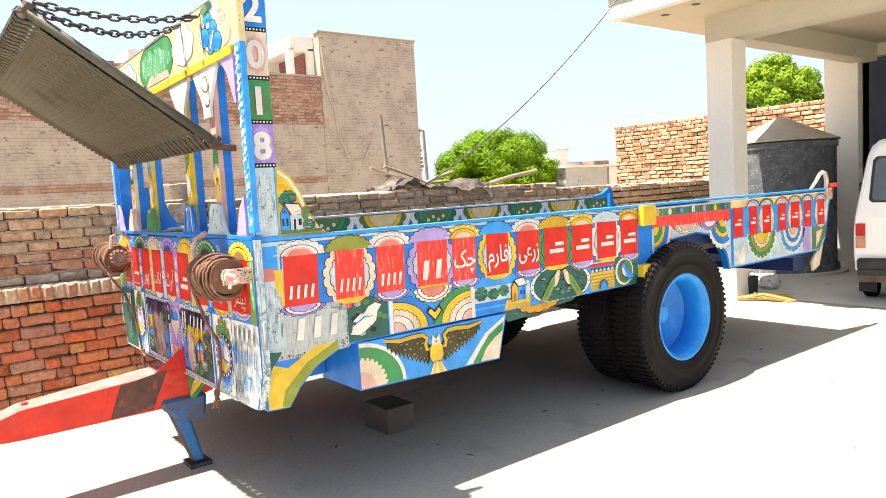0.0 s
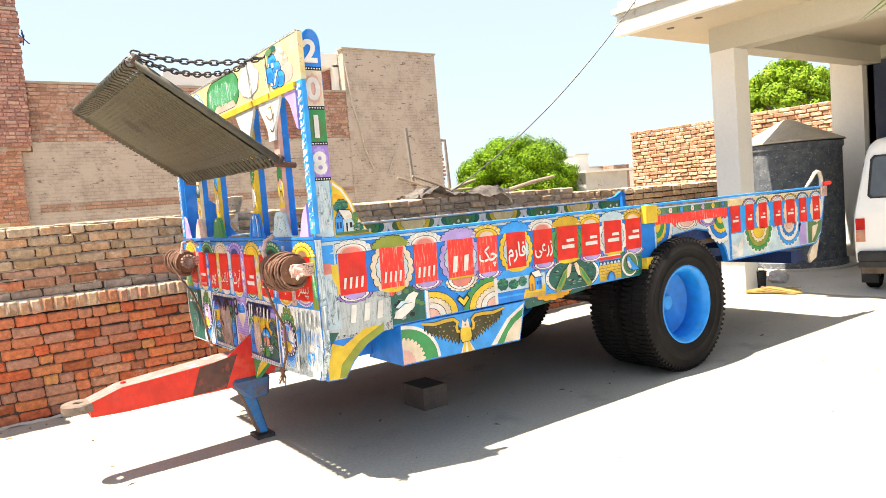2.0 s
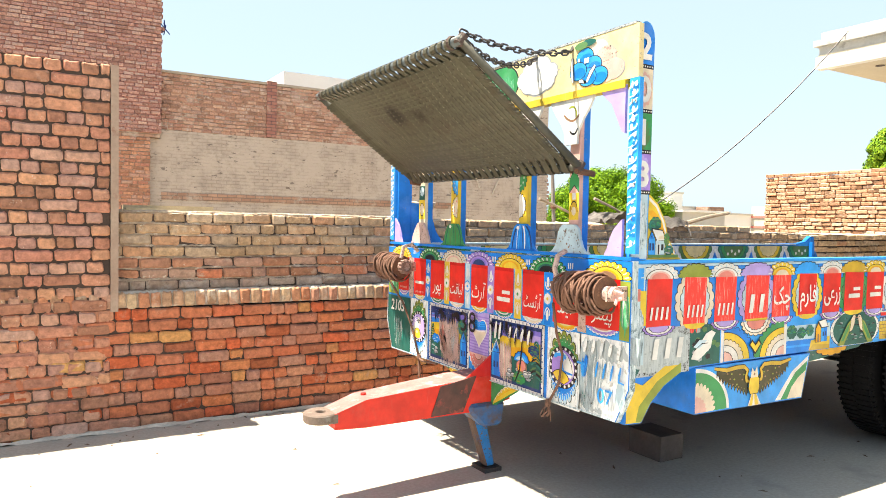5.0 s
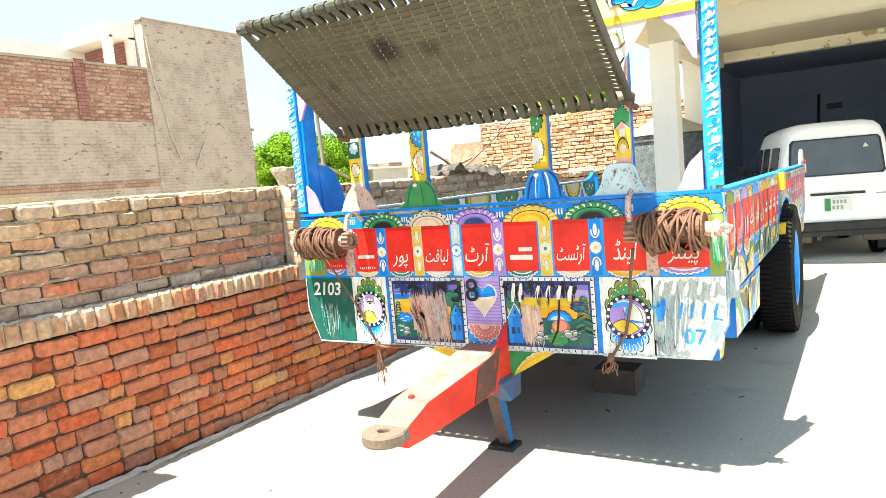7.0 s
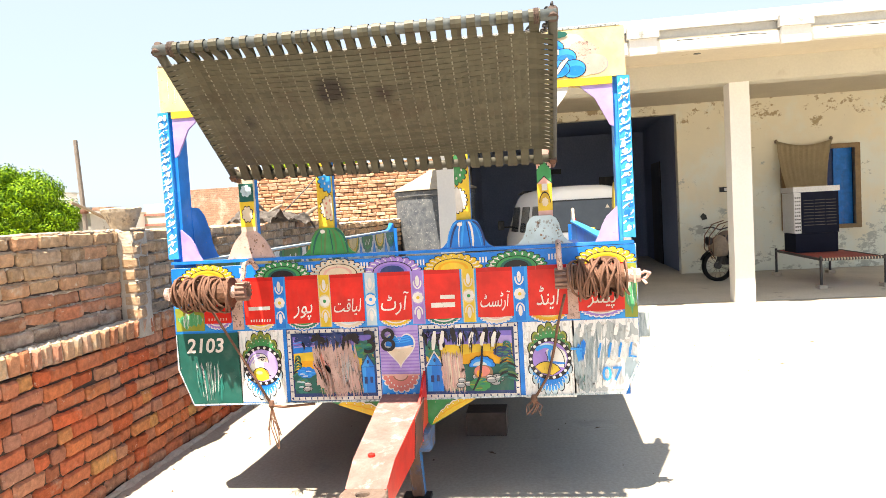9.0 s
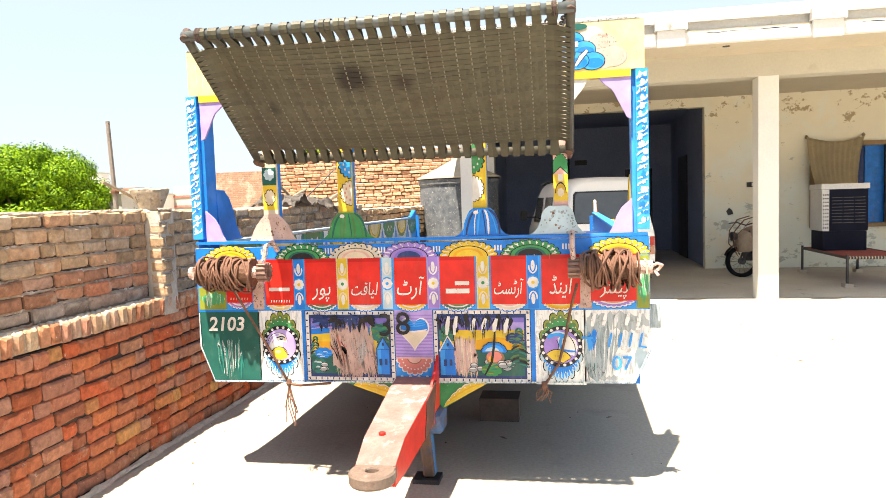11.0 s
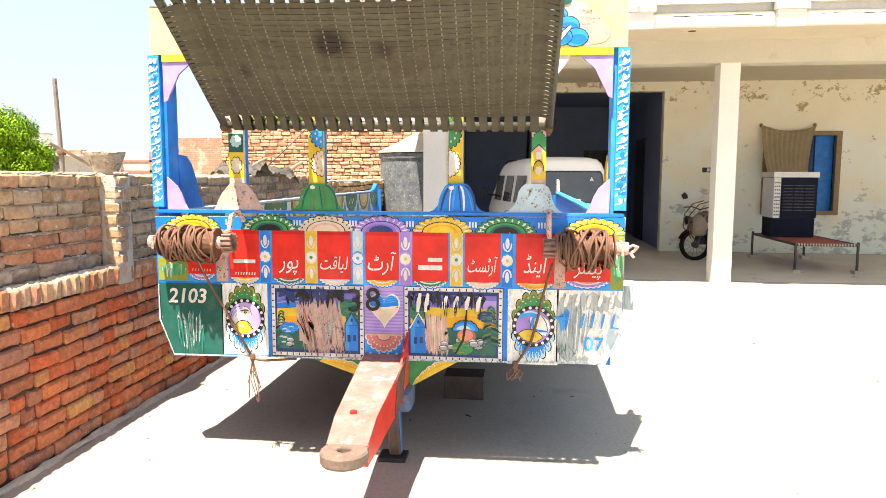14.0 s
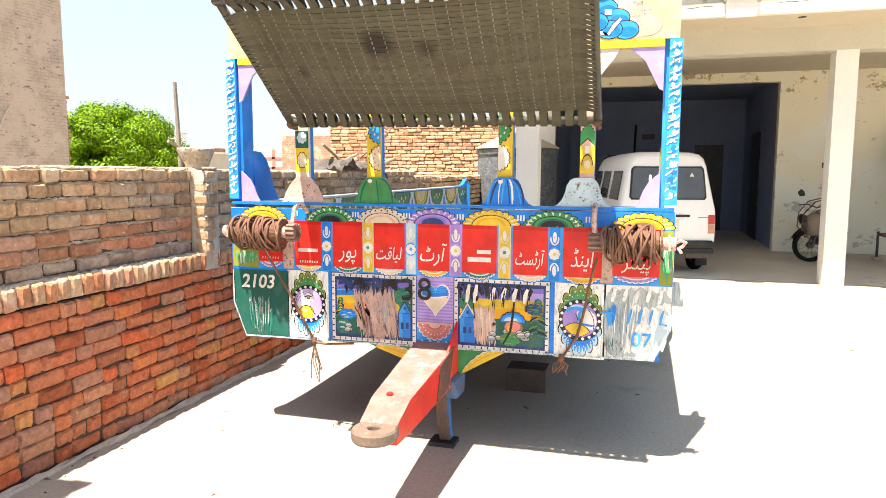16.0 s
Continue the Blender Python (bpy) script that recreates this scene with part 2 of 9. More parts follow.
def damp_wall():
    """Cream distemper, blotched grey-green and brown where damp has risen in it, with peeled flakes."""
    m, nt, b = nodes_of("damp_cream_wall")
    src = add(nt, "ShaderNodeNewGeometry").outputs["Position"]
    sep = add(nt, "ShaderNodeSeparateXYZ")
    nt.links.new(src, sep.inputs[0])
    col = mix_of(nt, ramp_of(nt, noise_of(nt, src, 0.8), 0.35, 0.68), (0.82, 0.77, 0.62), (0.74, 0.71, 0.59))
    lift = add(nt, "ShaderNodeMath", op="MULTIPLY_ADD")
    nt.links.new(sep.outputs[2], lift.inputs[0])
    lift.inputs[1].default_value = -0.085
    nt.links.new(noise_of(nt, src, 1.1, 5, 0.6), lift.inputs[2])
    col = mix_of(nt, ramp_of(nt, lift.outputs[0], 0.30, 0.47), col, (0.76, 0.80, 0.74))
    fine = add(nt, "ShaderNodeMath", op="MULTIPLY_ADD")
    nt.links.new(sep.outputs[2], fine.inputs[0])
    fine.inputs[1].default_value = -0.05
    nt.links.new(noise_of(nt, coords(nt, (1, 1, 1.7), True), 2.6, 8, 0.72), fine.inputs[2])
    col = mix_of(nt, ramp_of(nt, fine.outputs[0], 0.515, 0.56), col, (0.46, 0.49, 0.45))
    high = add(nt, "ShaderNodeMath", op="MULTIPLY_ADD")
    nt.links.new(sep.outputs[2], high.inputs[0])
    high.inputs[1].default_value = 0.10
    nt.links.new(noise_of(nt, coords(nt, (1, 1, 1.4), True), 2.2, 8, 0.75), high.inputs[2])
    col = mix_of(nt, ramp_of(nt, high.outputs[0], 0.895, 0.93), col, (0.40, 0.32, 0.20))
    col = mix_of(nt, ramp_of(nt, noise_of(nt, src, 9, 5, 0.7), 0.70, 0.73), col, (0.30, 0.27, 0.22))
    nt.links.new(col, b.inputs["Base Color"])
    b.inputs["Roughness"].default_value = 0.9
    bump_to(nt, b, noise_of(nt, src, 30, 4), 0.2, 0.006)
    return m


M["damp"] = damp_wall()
COLOURS = dict(
    red=(0.78, 0.030, 0.022), blue=(0.002, 0.215, 0.76), sky=(0.025, 0.35, 0.90), pale=(0.52, 0.68, 0.76), white=(0.80, 0.78, 0.74),
    cream=(0.78, 0.66, 0.50), yellow=(0.80, 0.55, 0.05), gold=(0.62, 0.40, 0.04), green=(0.04, 0.30, 0.10), dkgreen=(0.015, 0.12, 0.10),
    olive=(0.28, 0.33, 0.05), purple=(0.36, 0.23, 0.66), lilac=(0.46, 0.35, 0.74), pink=(0.80, 0.46, 0.40), coral=(0.75, 0.24, 0.20),
    black=(0.014, 0.014, 0.02), navy=(0.02, 0.05, 0.18), brown=(0.30, 0.17, 0.10), grey=(0.36, 0.39, 0.41), leaf=(0.10, 0.22, 0.08))
PAINT = {k: paint("enamel_" + k, c) for k, c in COLOURS.items()}
PAINT["red"] = paint("enamel_red", COLOURS["red"], 0.72, fade=-0.12)
PAINT["letter"] = paint("lettering_white", (0.84, 0.82, 0.78), 0.80)
PAINT["deep"] = paint("enamel_deep_red", (0.60, 0.014, 0.012), 0.74)
PAINT["wing"] = paint("enamel_dark_olive", (0.055, 0.050, 0.018), 0.70)
PAINT["amber"] = paint("enamel_amber", (0.82, 0.40, 0.02), 0.68)
PAINT["teal"] = paint("enamel_teal", (0.02, 0.20, 0.17), 0.68)
PAINT["mauve"] = paint("enamel_mauve", (0.22, 0.17, 0.62), 0.68)
PAINT["blush"] = paint("bared_pink_primer", (0.66, 0.46, 0.41), 0.62, 0.6)
PAINT["dusk"] = paint("enamel_dusk", (0.13, 0.10, 0.36))
PAINT["bare"] = paint("scraped_paint", (0.40, 0.44, 0.46), 0.54, 0.6, (0.16, 0.18, 0.18), 0.1)
PAINT["scrape"] = paint("scraped_primer", (0.62, 0.42, 0.36), 0.56, 0.6, (0.30, 0.20, 0.17), 0.1)
def streaked(name, tones, cuts=(0.36, 0.50, 0.64), chip=None):
    """Paint scraped off in downward streaks of several tones, with flakes left on it."""
    m, nt, b = nodes_of(name)
    f = noise_of(nt, coords(nt, (9, 9, 1.0)), 9.0, 6, 0.72)
    col = tones[0]
    for tone, cut in zip(tones[1:], cuts):
        col = mix_of(nt, ramp_of(nt, f, cut - 0.025, cut + 0.025), col, tone)
    if chip:
        col = mix_of(nt, ramp_of(nt, noise_of(nt, coords(nt), 30, 7, 0.75), 0.56, 0.60), col, chip)
    nt.links.new(col, b.inputs["Base Color"])
    b.inputs["Roughness"].default_value = 0.6
    bump_to(nt, b, f, 0.25, 0.004)
    return m


PAINT["streak"] = streaked("scraped_streaks", ((0.12, 0.075, 0.065), (0.33, 0.20, 0.17), (0.52, 0.36, 0.31), (0.64, 0.53, 0.47)), (0.38, 0.46, 0.63))
PAINT["greyed"] = streaked("greyed_steel_sheet", ((0.22, 0.26, 0.27), (0.34, 0.38, 0.39), (0.42, 0.46, 0.47), (0.56, 0.59, 0.59)), (0.36, 0.48, 0.66), (0.28, 0.31, 0.31))
PAINT["runs"] = streaked("pale_runs_on_green", ((0.015, 0.12, 0.10), (0.03, 0.17, 0.14), (0.34, 0.42, 0.40), (0.62, 0.66, 0.64)), (0.42, 0.53, 0.60))
PAINT["greenruns"] = streaked("faded_green_runs", ((0.03, 0.25, 0.10), (0.05, 0.30, 0.13), (0.40, 0.52, 0.44), (0.66, 0.70, 0.66)), (0.42, 0.56, 0.63))
PAINT["redruns"] = streaked("red_paint_runs", ((0.70, 0.025, 0.02), (0.78, 0.035, 0.025), (0.74, 0.20, 0.16), (0.80, 0.50, 0.44)), (0.42, 0.57, 0.65))
PAINT["scuffed"] = streaked("scuffed_white", ((0.42, 0.45, 0.47), (0.60, 0.63, 0.64), (0.74, 0.75, 0.74), (0.79, 0.79, 0.77)), (0.40, 0.47, 0.60), (0.50, 0.48, 0.44))
PAINT["flaked"] = streaked("flaked_pale_paint", ((0.16, 0.21, 0.23), (0.33, 0.42, 0.46), (0.50, 0.58, 0.61), (0.66, 0.70, 0.72)), (0.42, 0.49, 0.60), (0.13, 0.19, 0.21))
PAINT["steelgrey"] = streaked("worn_to_steel", ((0.10, 0.14, 0.16), (0.24, 0.30, 0.32), (0.36, 0.43, 0.46), (0.60, 0.66, 0.68)), (0.40, 0.50, 0.64))
PAINT["cream2"] = paint("cream_yellow_enamel", (0.80, 0.65, 0.34), 0.62)


# ---- building kit ----
def thing(name, at, label, category="", group="", rz=0):
    ob = new(name)
    ob.empty_display_size = 0.1
    ob.matrix_basis = pose(*at, 0, 0, rz)
    return tagged(ob, label, category or name.replace("_", " "), group)


def root_of(ob):
    m = ob.matrix_basis.copy()
    while ob.parent:
        ob = ob.parent
        m = ob.matrix_basis @ m
    return m


def part(name, bm, mats, parent=None, label="", smooth=False, bevel=0.0):
    """Links a bmesh, drawn in world places, as one mesh under its thing."""
    if bevel:
        bmesh.ops.bevel(bm, geom=[e for e in bm.edges if len(e.link_faces) == 2 and e.calc_face_angle(0) > 0.6], offset=bevel, segments=1, affect="EDGES", clamp_overlap=True)
    me = bpy.data.meshes.new(name)
    bmesh.ops.recalc_face_normals(bm, faces=bm.faces) if smooth or bevel else None
    bm.to_mesh(me)
    bm.free()
    for m in mats if isinstance(mats, (list, tuple)) else [mats]:
        me.materials.append(m)
    if smooth:
        me.polygons.foreach_set("use_smooth", [True] * len(me.polygons))
    ob = new(name, me)
    if parent:
        inv = root_of(parent).inverted()
        me.transform(inv)
        ob.parent = parent
    if label:
        ob["label"] = label
    return ob


def setting(name, bm, mats, label="", bevel=0.0):
    return tagged(part(name, bm, mats, None, label, bevel=bevel), label, kind="structure")


def box(bm, x0, x1, y0, y1, z0, z1, mat=0):
    v = [bm.verts.new(p) for p in ((x0, y0, z0), (x1, y0, z0), (x1, y1, z0), (x0, y1, z0), (x0, y0, z1), (x1, y0, z1), (x1, y1, z1), (x0, y1, z1))]
    for f in ((3, 2, 1, 0), (4, 5, 6, 7), (0, 1, 5, 4), (1, 2, 6, 5), (2, 3, 7, 6), (3, 0, 4, 7)):
        bm.faces.new([v[i] for i in f]).material_index = mat
    return v


def boxes(*specs):
    bm = bmesh.new()
    for s in specs:
        box(bm, *s)
    return bm


def prism(bm, pts, put, depth):
    """A flat outline pts (u, v) given thickness depth; put(u, v, d) lays it in the world."""
    a = [bm.verts.new(put(u, v, 0)) for u, v in pts]
    b = [bm.verts.new(put(u, v, depth)) for u, v in pts]
    n = len(pts)
    bm.faces.new(a)
    bm.faces.new(b[::-1])
    for i in range(n):
        bm.faces.new((a[i], b[i], b[(i + 1) % n], a[(i + 1) % n]))
    bmesh.ops.recalc_face_normals(bm, faces=bm.faces)
    return bm


def tube(bm, pts, r, seg=8, closed=False, mat=0):
    """A round bar along pts; r may be one radius or one for each point."""
    pts = [Vector(p) for p in pts]
    n, rings = len(pts), []
    side = None
    for i, p in enumerate(pts):
        d = (pts[(i + 1) % n] - pts[i - 1]) if closed else (pts[min(i + 1, n - 1)] - pts[max(i - 1, 0)])
        d = d.normalized() if d.length > 1e-9 else Vector((0, 0, 1))
        if side is None:
            side = d.orthogonal().normalized()
        side = (side - d * side.dot(d))
        side = side.normalized() if side.length > 1e-6 else d.orthogonal().normalized()
        up = d.cross(side)
        rr = r[i] if isinstance(r, (list, tuple)) else r
        rings.append([bm.verts.new(p + side * rr * math.cos(2 * math.pi * k / seg) + up * rr * math.sin(2 * math.pi * k / seg)) for k in range(seg)])
    for i in range(n if closed else n - 1):
        a, b = rings[i], rings[(i + 1) % n]
        for k in range(seg):
            bm.faces.new((a[k], a[(k + 1) % seg], b[(k + 1) % seg], b[k])).material_index = mat
    if not closed:
        bm.faces.new(rings[0][::-1]).material_index = mat
        bm.faces.new(rings[-1]).material_index = mat
    return bm


def lathe(bm, profile, at, axis="z", seg=32, mat=0, close=False, cap=True):
    """Turns (radius, height) points round an axis through at."""
    at = Vector(at)

    def put(r, h, a):
        c, s = r * math.cos(a), r * math.sin(a)
        return at + (Vector((c, s, h)) if axis == "z" else Vector((c, h, s)) if axis == "y" else Vector((h, c, s)))
    rings = [[bm.verts.new(put(r, h, 2 * math.pi * k / seg)) for k in range(seg)] for r, h in profile]
    for a, b in zip(rings, rings[1:] + ([rings[0]] if close else [])):
        for k in range(seg):
            bm.faces.new((a[k], a[(k + 1) % seg], b[(k + 1) % seg], b[k])).material_index = mat
    if not close and cap:
        for ring in (rings[0], rings[-1]):
            if profile[0][0] > 1e-4:
                bm.faces.new(ring).material_index = mat
    bmesh.ops.recalc_face_normals(bm, faces=bm.faces)
    return bm


# ---- flat painted shapes, in a board's own (u, v) ----
def rect(u0, v0, u1, v1):
    return [(u0, v0), (u1, v0), (u1, v1), (u0, v1)]


def disc(cu, cv, ru, rv=None, n=20, a0=0, a1=360):
    rv = ru if rv is None else rv
    full = abs(a1 - a0) >= 360
    k = n if full else n + 1
    return [(cu + ru * math.cos(radians(a0 + (a1 - a0) * i / n)), cv + rv * math.sin(radians(a0 + (a1 - a0) * i / n))) for i in range(k)]


def scallop(cu, cv, ru, rv, lobes=14, deep=0.14, a0=0, a1=360, hub=0.0):
    """A rosette edge of round lobes; with a part circle, a fan that closes at its hub."""
    pts, per = [], 5
    full = abs(a1 - a0) >= 360
    for i in range(lobes * per + (0 if full else 1)):
        f = i / (lobes * per)
        a = radians(a0 + (a1 - a0) * f)
        k = 1 - deep + deep * abs(math.sin(math.pi * f * lobes)) ** 0.6
        pts.append((cu + ru * k * math.cos(a), cv + rv * k * math.sin(a)))
    if not full:
        if hub:
            pts += [(cu + ru * hub * math.cos(radians(a1 + (a0 - a1) * i / 10)), cv + rv * hub * math.sin(radians(a1 + (a0 - a1) * i / 10))) for i in range(11)]
        elif abs(a1 - a0) != 180:
            pts.append((cu, cv))
    return pts


def stroke(pts, w):
    """A brush line of width w along pts, tapering a little at its ends."""
    pts = [Vector(p).to_2d() for p in pts]
    L, R = [], []
    for i, p in enumerate(pts):
        d = (pts[min(i + 1, len(pts) - 1)] - pts[max(i - 1, 0)])
        d = d.normalized() if d.length else Vector((1, 0))
        k = w / 2 * (0.6 if i in (0, len(pts) - 1) else 1)
        L.append((p.x - d.y * k, p.y + d.x * k))
        R.append((p.x + d.y * k, p.y - d.x * k))
    return L + R[::-1]


def curve_pts(a, b, c, n=8):
    return [tuple((1 - t) ** 2 * a[i] + 2 * t * (1 - t) * b[i] + t * t * c[i] for i in (0, 1)) for t in (k / n for k in range(n + 1))]


class Board:
    """A painted face: (u, v) laid at origin + u*U + v*V; each coat lies a hair above the one below."""

    def __init__(self, origin, U, V, N):
        self.o, self.U, self.V, self.N = Vector(origin), Vector(U), Vector(V), Vector(N)

    def put(self, u, v, d=0.0):
        return self.o + self.U * u + self.V * v + self.N * d

    def motif(self, name, shapes, parent, label="", lift=1):
        """Coats of paint, each a hair above the last; shapes that lie apart become parts of their own."""
        n = len(shapes)
        ext = [(min(p[0] for p in pts), max(p[0] for p in pts), min(p[1] for p in pts), max(p[1] for p in pts)) for pts, key in shapes]
        team = list(range(n))

        def head(i):
            while team[i] != i:
                i = team[i]
            return i
        for i in range(n):
            for j in range(i):
                p, q = ext[i], ext[j]
                if p[0] <= q[1] and q[0] <= p[1] and p[2] <= q[3] and q[2] <= p[3]:
                    team[head(i)] = head(j)
        base = (0.0008 if lift < 0 else 0.00035) * lift
        first = None
        for root in sorted(set(head(i) for i in range(n))):
            bm, mats = bmesh.new(), []
            for i, (pts, key) in enumerate(shapes):
                if head(i) != root:
                    continue
                m = PAINT[key]
                if m not in mats:
                    mats.append(m)
                vs = [bm.verts.new(self.put(u, v, base + 0.00035 * (0.5 * i if n < 24 else 18 * i / n))) for u, v in pts]
                f = bm.faces.new(vs)
                f.material_index = mats.index(m)
                f.normal_update()
                if f.normal.dot(self.N) < 0:
                    f.normal_flip()
            bmesh.ops.triangulate(bm, faces=[f for f in bm.faces if len(f.verts) > 4])
            ob = part(name, bm, mats, parent, label)
            if n > 40:
                ob["kind"] = "stuff"  # a picture of countless brush marks
            first = first or ob
        return first

    def text(self, name, body, u, v, size, key, parent, label="", lift=14, width=None, bold=0.002, slant=0.0):
        cu = bpy.data.curves.new(name, "FONT")
        cu.body, cu.size, cu.align_x, cu.resolution_u, cu.offset = body, size, "CENTER", 3, bold
        tmp = new("tmp", cu)
        bpy.context.view_layer.update()
        me = bpy.data.meshes.new_from_object(tmp)
        bpy.data.objects.remove(tmp)
        for p in me.vertices:
            p.co.x += slant * p.co.y
        xs = [p.co.x for p in me.vertices]
        k = min(1.0, width / (max(xs) - min(xs))) if width and xs else 1.0
        mid = (max(xs) + min(xs)) / 2
        for p in me.vertices:
            p.co = self.put(u + (p.co.x - mid) * k, v + p.co.y, 0.00035 * lift)
        bm = bmesh.new()
        bm.from_mesh(me)
        bpy.data.meshes.remove(me)
        left, tier = set(bm.verts), 0
        while left:  # strokes that overlap lie a hair above one another
            heap = [next(v for v in bm.verts if v in left)]
            left.discard(heap[0])
            for v in heap:
                for e in v.link_edges:
                    w = e.other_vert(v)
                    if w in left:
                        left.discard(w)
                        heap.append(w)
            for v in heap:
                v.co += self.N * 0.00025 * tier
            tier = (tier + 1) % 6
        for f in bm.faces:
            f.normal_update()
            if f.normal.dot(self.N) < 0:
                f.normal_flip()
            f.material_index = 0
        return part(name, bm, PAINT[key], parent, label)


FORMS = {
    "ا": "\ufe8d\ufe8e", "آ": "\ufe81\ufe82", "پ": "\ufb56\ufb57\ufb58\ufb59", "ت": "\ufe95\ufe96\ufe97\ufe98", "ٹ": "\ufb66\ufb67\ufb68\ufb69",
    "خ": "\ufea5\ufea6\ufea7\ufea8", "چ": "\ufb7a\ufb7b\ufb7c\ufb7d", "ڈ": "\ufb88\ufb89", "ر": "\ufead\ufeae", "ز": "\ufeaf\ufeb0",
    "س": "\ufeb1\ufeb2\ufeb3\ufeb4", "ع": "\ufec9\ufeca\ufecb\ufecc", "ف": "\ufed1\ufed2\ufed3\ufed4", "ق": "\ufed5\ufed6\ufed7\ufed8",
    "ک": "\ufb8e\ufb8f\ufb90\ufb91", "ل": "\ufedd\ufede\ufedf\ufee0", "م": "\ufee1\ufee2\ufee3\ufee4", "ن": "\ufee5\ufee6\ufee7\ufee8",
    "و": "\ufeed\ufeee", "ی": "\ufbfc\ufbfd\ufbfe\ufbff"}


def joined(word):
    """Urdu letters in their joined shapes, set from right to left."""
    out = []
    for i, c in enumerate(word):
        f = FORMS[c]
        before = i > 0 and len(FORMS[word[i - 1]]) == 4
        after = len(f) == 4 and i + 1 < len(word)
        out.append(f[3] if before and after else f[1] if before else f[2] if after else f[0])
    return "".join(out[::-1])

# ---- ground, yard wall, neighbouring buildings ----
setting("ground", boxes((-300, 400, -300, 400, -0.6, -0.02)), M["earth"], "dusty brown earth reaching to the horizon")
setting("yard_floor", boxes((-14, 8.30, -14, 6.0, -0.3, 0.0)), M["concrete"], "pale sunlit concrete yard floor")
for spec in ((-8, 13.2, 6.020, 6.25, -0.1, 0.87), (-8, 1.70, 6.110, 6.25, 0.87, 1.56), (1.70, 13.2, 6.075, 6.28, 0.87, 1.42)):
    setting("wall_yard_core", boxes(spec), M["joint"], "mortar core of the yard's brick wall")
setting("wall_step_core", boxes((1.668, 1.83, 5.996, 6.2, 0.87, 1.565)), M["dustcap"], "pale mortar of the stepped pier")
setting("wall_pier_render", boxes((-0.772, -0.722, 5.978, 6.10, 0.86, 2.60)), surf("pier_cement", (0.40, 0.29, 0.22), (0.33, 0.22, 0.165), 5, 0.95, 0.6, 40, ((0.26, 0.14, 0.10), 0.60, 6), world_space=True), "pale cement edge of the tall pier")
setting("wall_pier_core", boxes((-3.2, -0.775, 6.006, 6.36, -0.1, 2.60)), M["joint"], "mortar core of the tall brick pier")


def slab_with_gaps(bm, x0, x1, y0, y1, z0, z1, gaps):
    """A wall along y with openings (y0, y1, z0, z1) cut through it."""
    y = y0
    for a, b, c, d in sorted(gaps):
        box(bm, x0, x1, y, a, z0, z1)
        if c > z0:
            box(bm, x0, x1, a, b, z0, c)
        if d < z1:
            box(bm, x0, x1, a, b, d, z1)
        y = b
    box(bm, x0, x1, y, y1, z0, z1)
    return bm


# veranda: floor, back wall with garage opening and window, end walls, dark garage
setting("veranda_floor", boxes((8.30, 12.4, -9, 6.0, -0.3, 0.004), (12.4, 18.0, 0.2, 5.6, -0.3, 0.003)), M["verandafloor"], "grey worn cement floor of the veranda")
WIN = (-2.95, -1.45, 0.80, 2.50)
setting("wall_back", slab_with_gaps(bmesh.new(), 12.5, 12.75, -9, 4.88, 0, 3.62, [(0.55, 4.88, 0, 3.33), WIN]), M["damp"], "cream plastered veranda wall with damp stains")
setting("wall_end", boxes((12.32, 12.75, 4.88, 5.40, 0, 3.62)), M["white"], "whitewashed end pier of the garage wall")
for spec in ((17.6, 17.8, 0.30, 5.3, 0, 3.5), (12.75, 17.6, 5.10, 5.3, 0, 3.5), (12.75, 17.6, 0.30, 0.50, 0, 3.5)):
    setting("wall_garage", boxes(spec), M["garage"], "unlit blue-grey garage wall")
# flat black panels stand in for the shade inside the doorways
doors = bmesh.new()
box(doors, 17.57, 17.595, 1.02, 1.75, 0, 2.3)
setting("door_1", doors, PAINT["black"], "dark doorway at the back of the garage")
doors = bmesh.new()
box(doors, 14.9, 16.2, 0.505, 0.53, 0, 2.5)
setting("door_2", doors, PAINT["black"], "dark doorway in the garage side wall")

roof_bm = bmesh.new()
box(roof_bm, 6.95, 12.75, -9, 5.57, 3.52, 3.66)
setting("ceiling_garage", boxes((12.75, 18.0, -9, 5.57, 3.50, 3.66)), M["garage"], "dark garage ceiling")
setting("ceiling", roof_bm, M["soffit"], "cream veranda ceiling slab with peeling patches")
bm = boxes((8.065, 8.395, -9, 4.955, 3.20, 3.52), (8.395, 12.5, 4.66, 4.98, 3.24, 3.52))
setting("beam", bm, M["cream"], "cream plastered concrete beams under the slab")
# fascia with stepped panels
edge = setting("roof_fascia", boxes((6.93, 7.05, -9, 5.58, 3.49, 3.635)), M["white"], "white roof edge with stained cornice and cracks")
rng = random.Random(44)
part("cornice", boxes((6.965, 7.10, -9, 5.56, 3.64, 3.76)), M["fascia"], edge, "grey stained recessed band")
part("ledge", boxes((6.90, 7.12, -9, 5.60, 3.76, 3.83)), M["fascia"], edge, "weathered projecting ledge")
part("parapet", boxes((6.98, 7.12, -9, 5.55, 3.83, 3.93), (7.12, 18, 5.42, 5.55, 3.66, 3.86)), M["white"], edge, "low whitewashed parapet")
for y in (3.85, 1.98, 0.12, -1.75, -3.62, -5.5):
    part("pilaster_end", boxes((6.86, 6.93, y - 0.17, y + 0.17, 3.46, 3.66)), M["white"], edge, "projecting white block")
    part("pilaster_cap", boxes((6.82, 6.93, y - 0.20, y + 0.20, 3.66, 3.80)), M["fascia"], edge, "stained cap of the block")
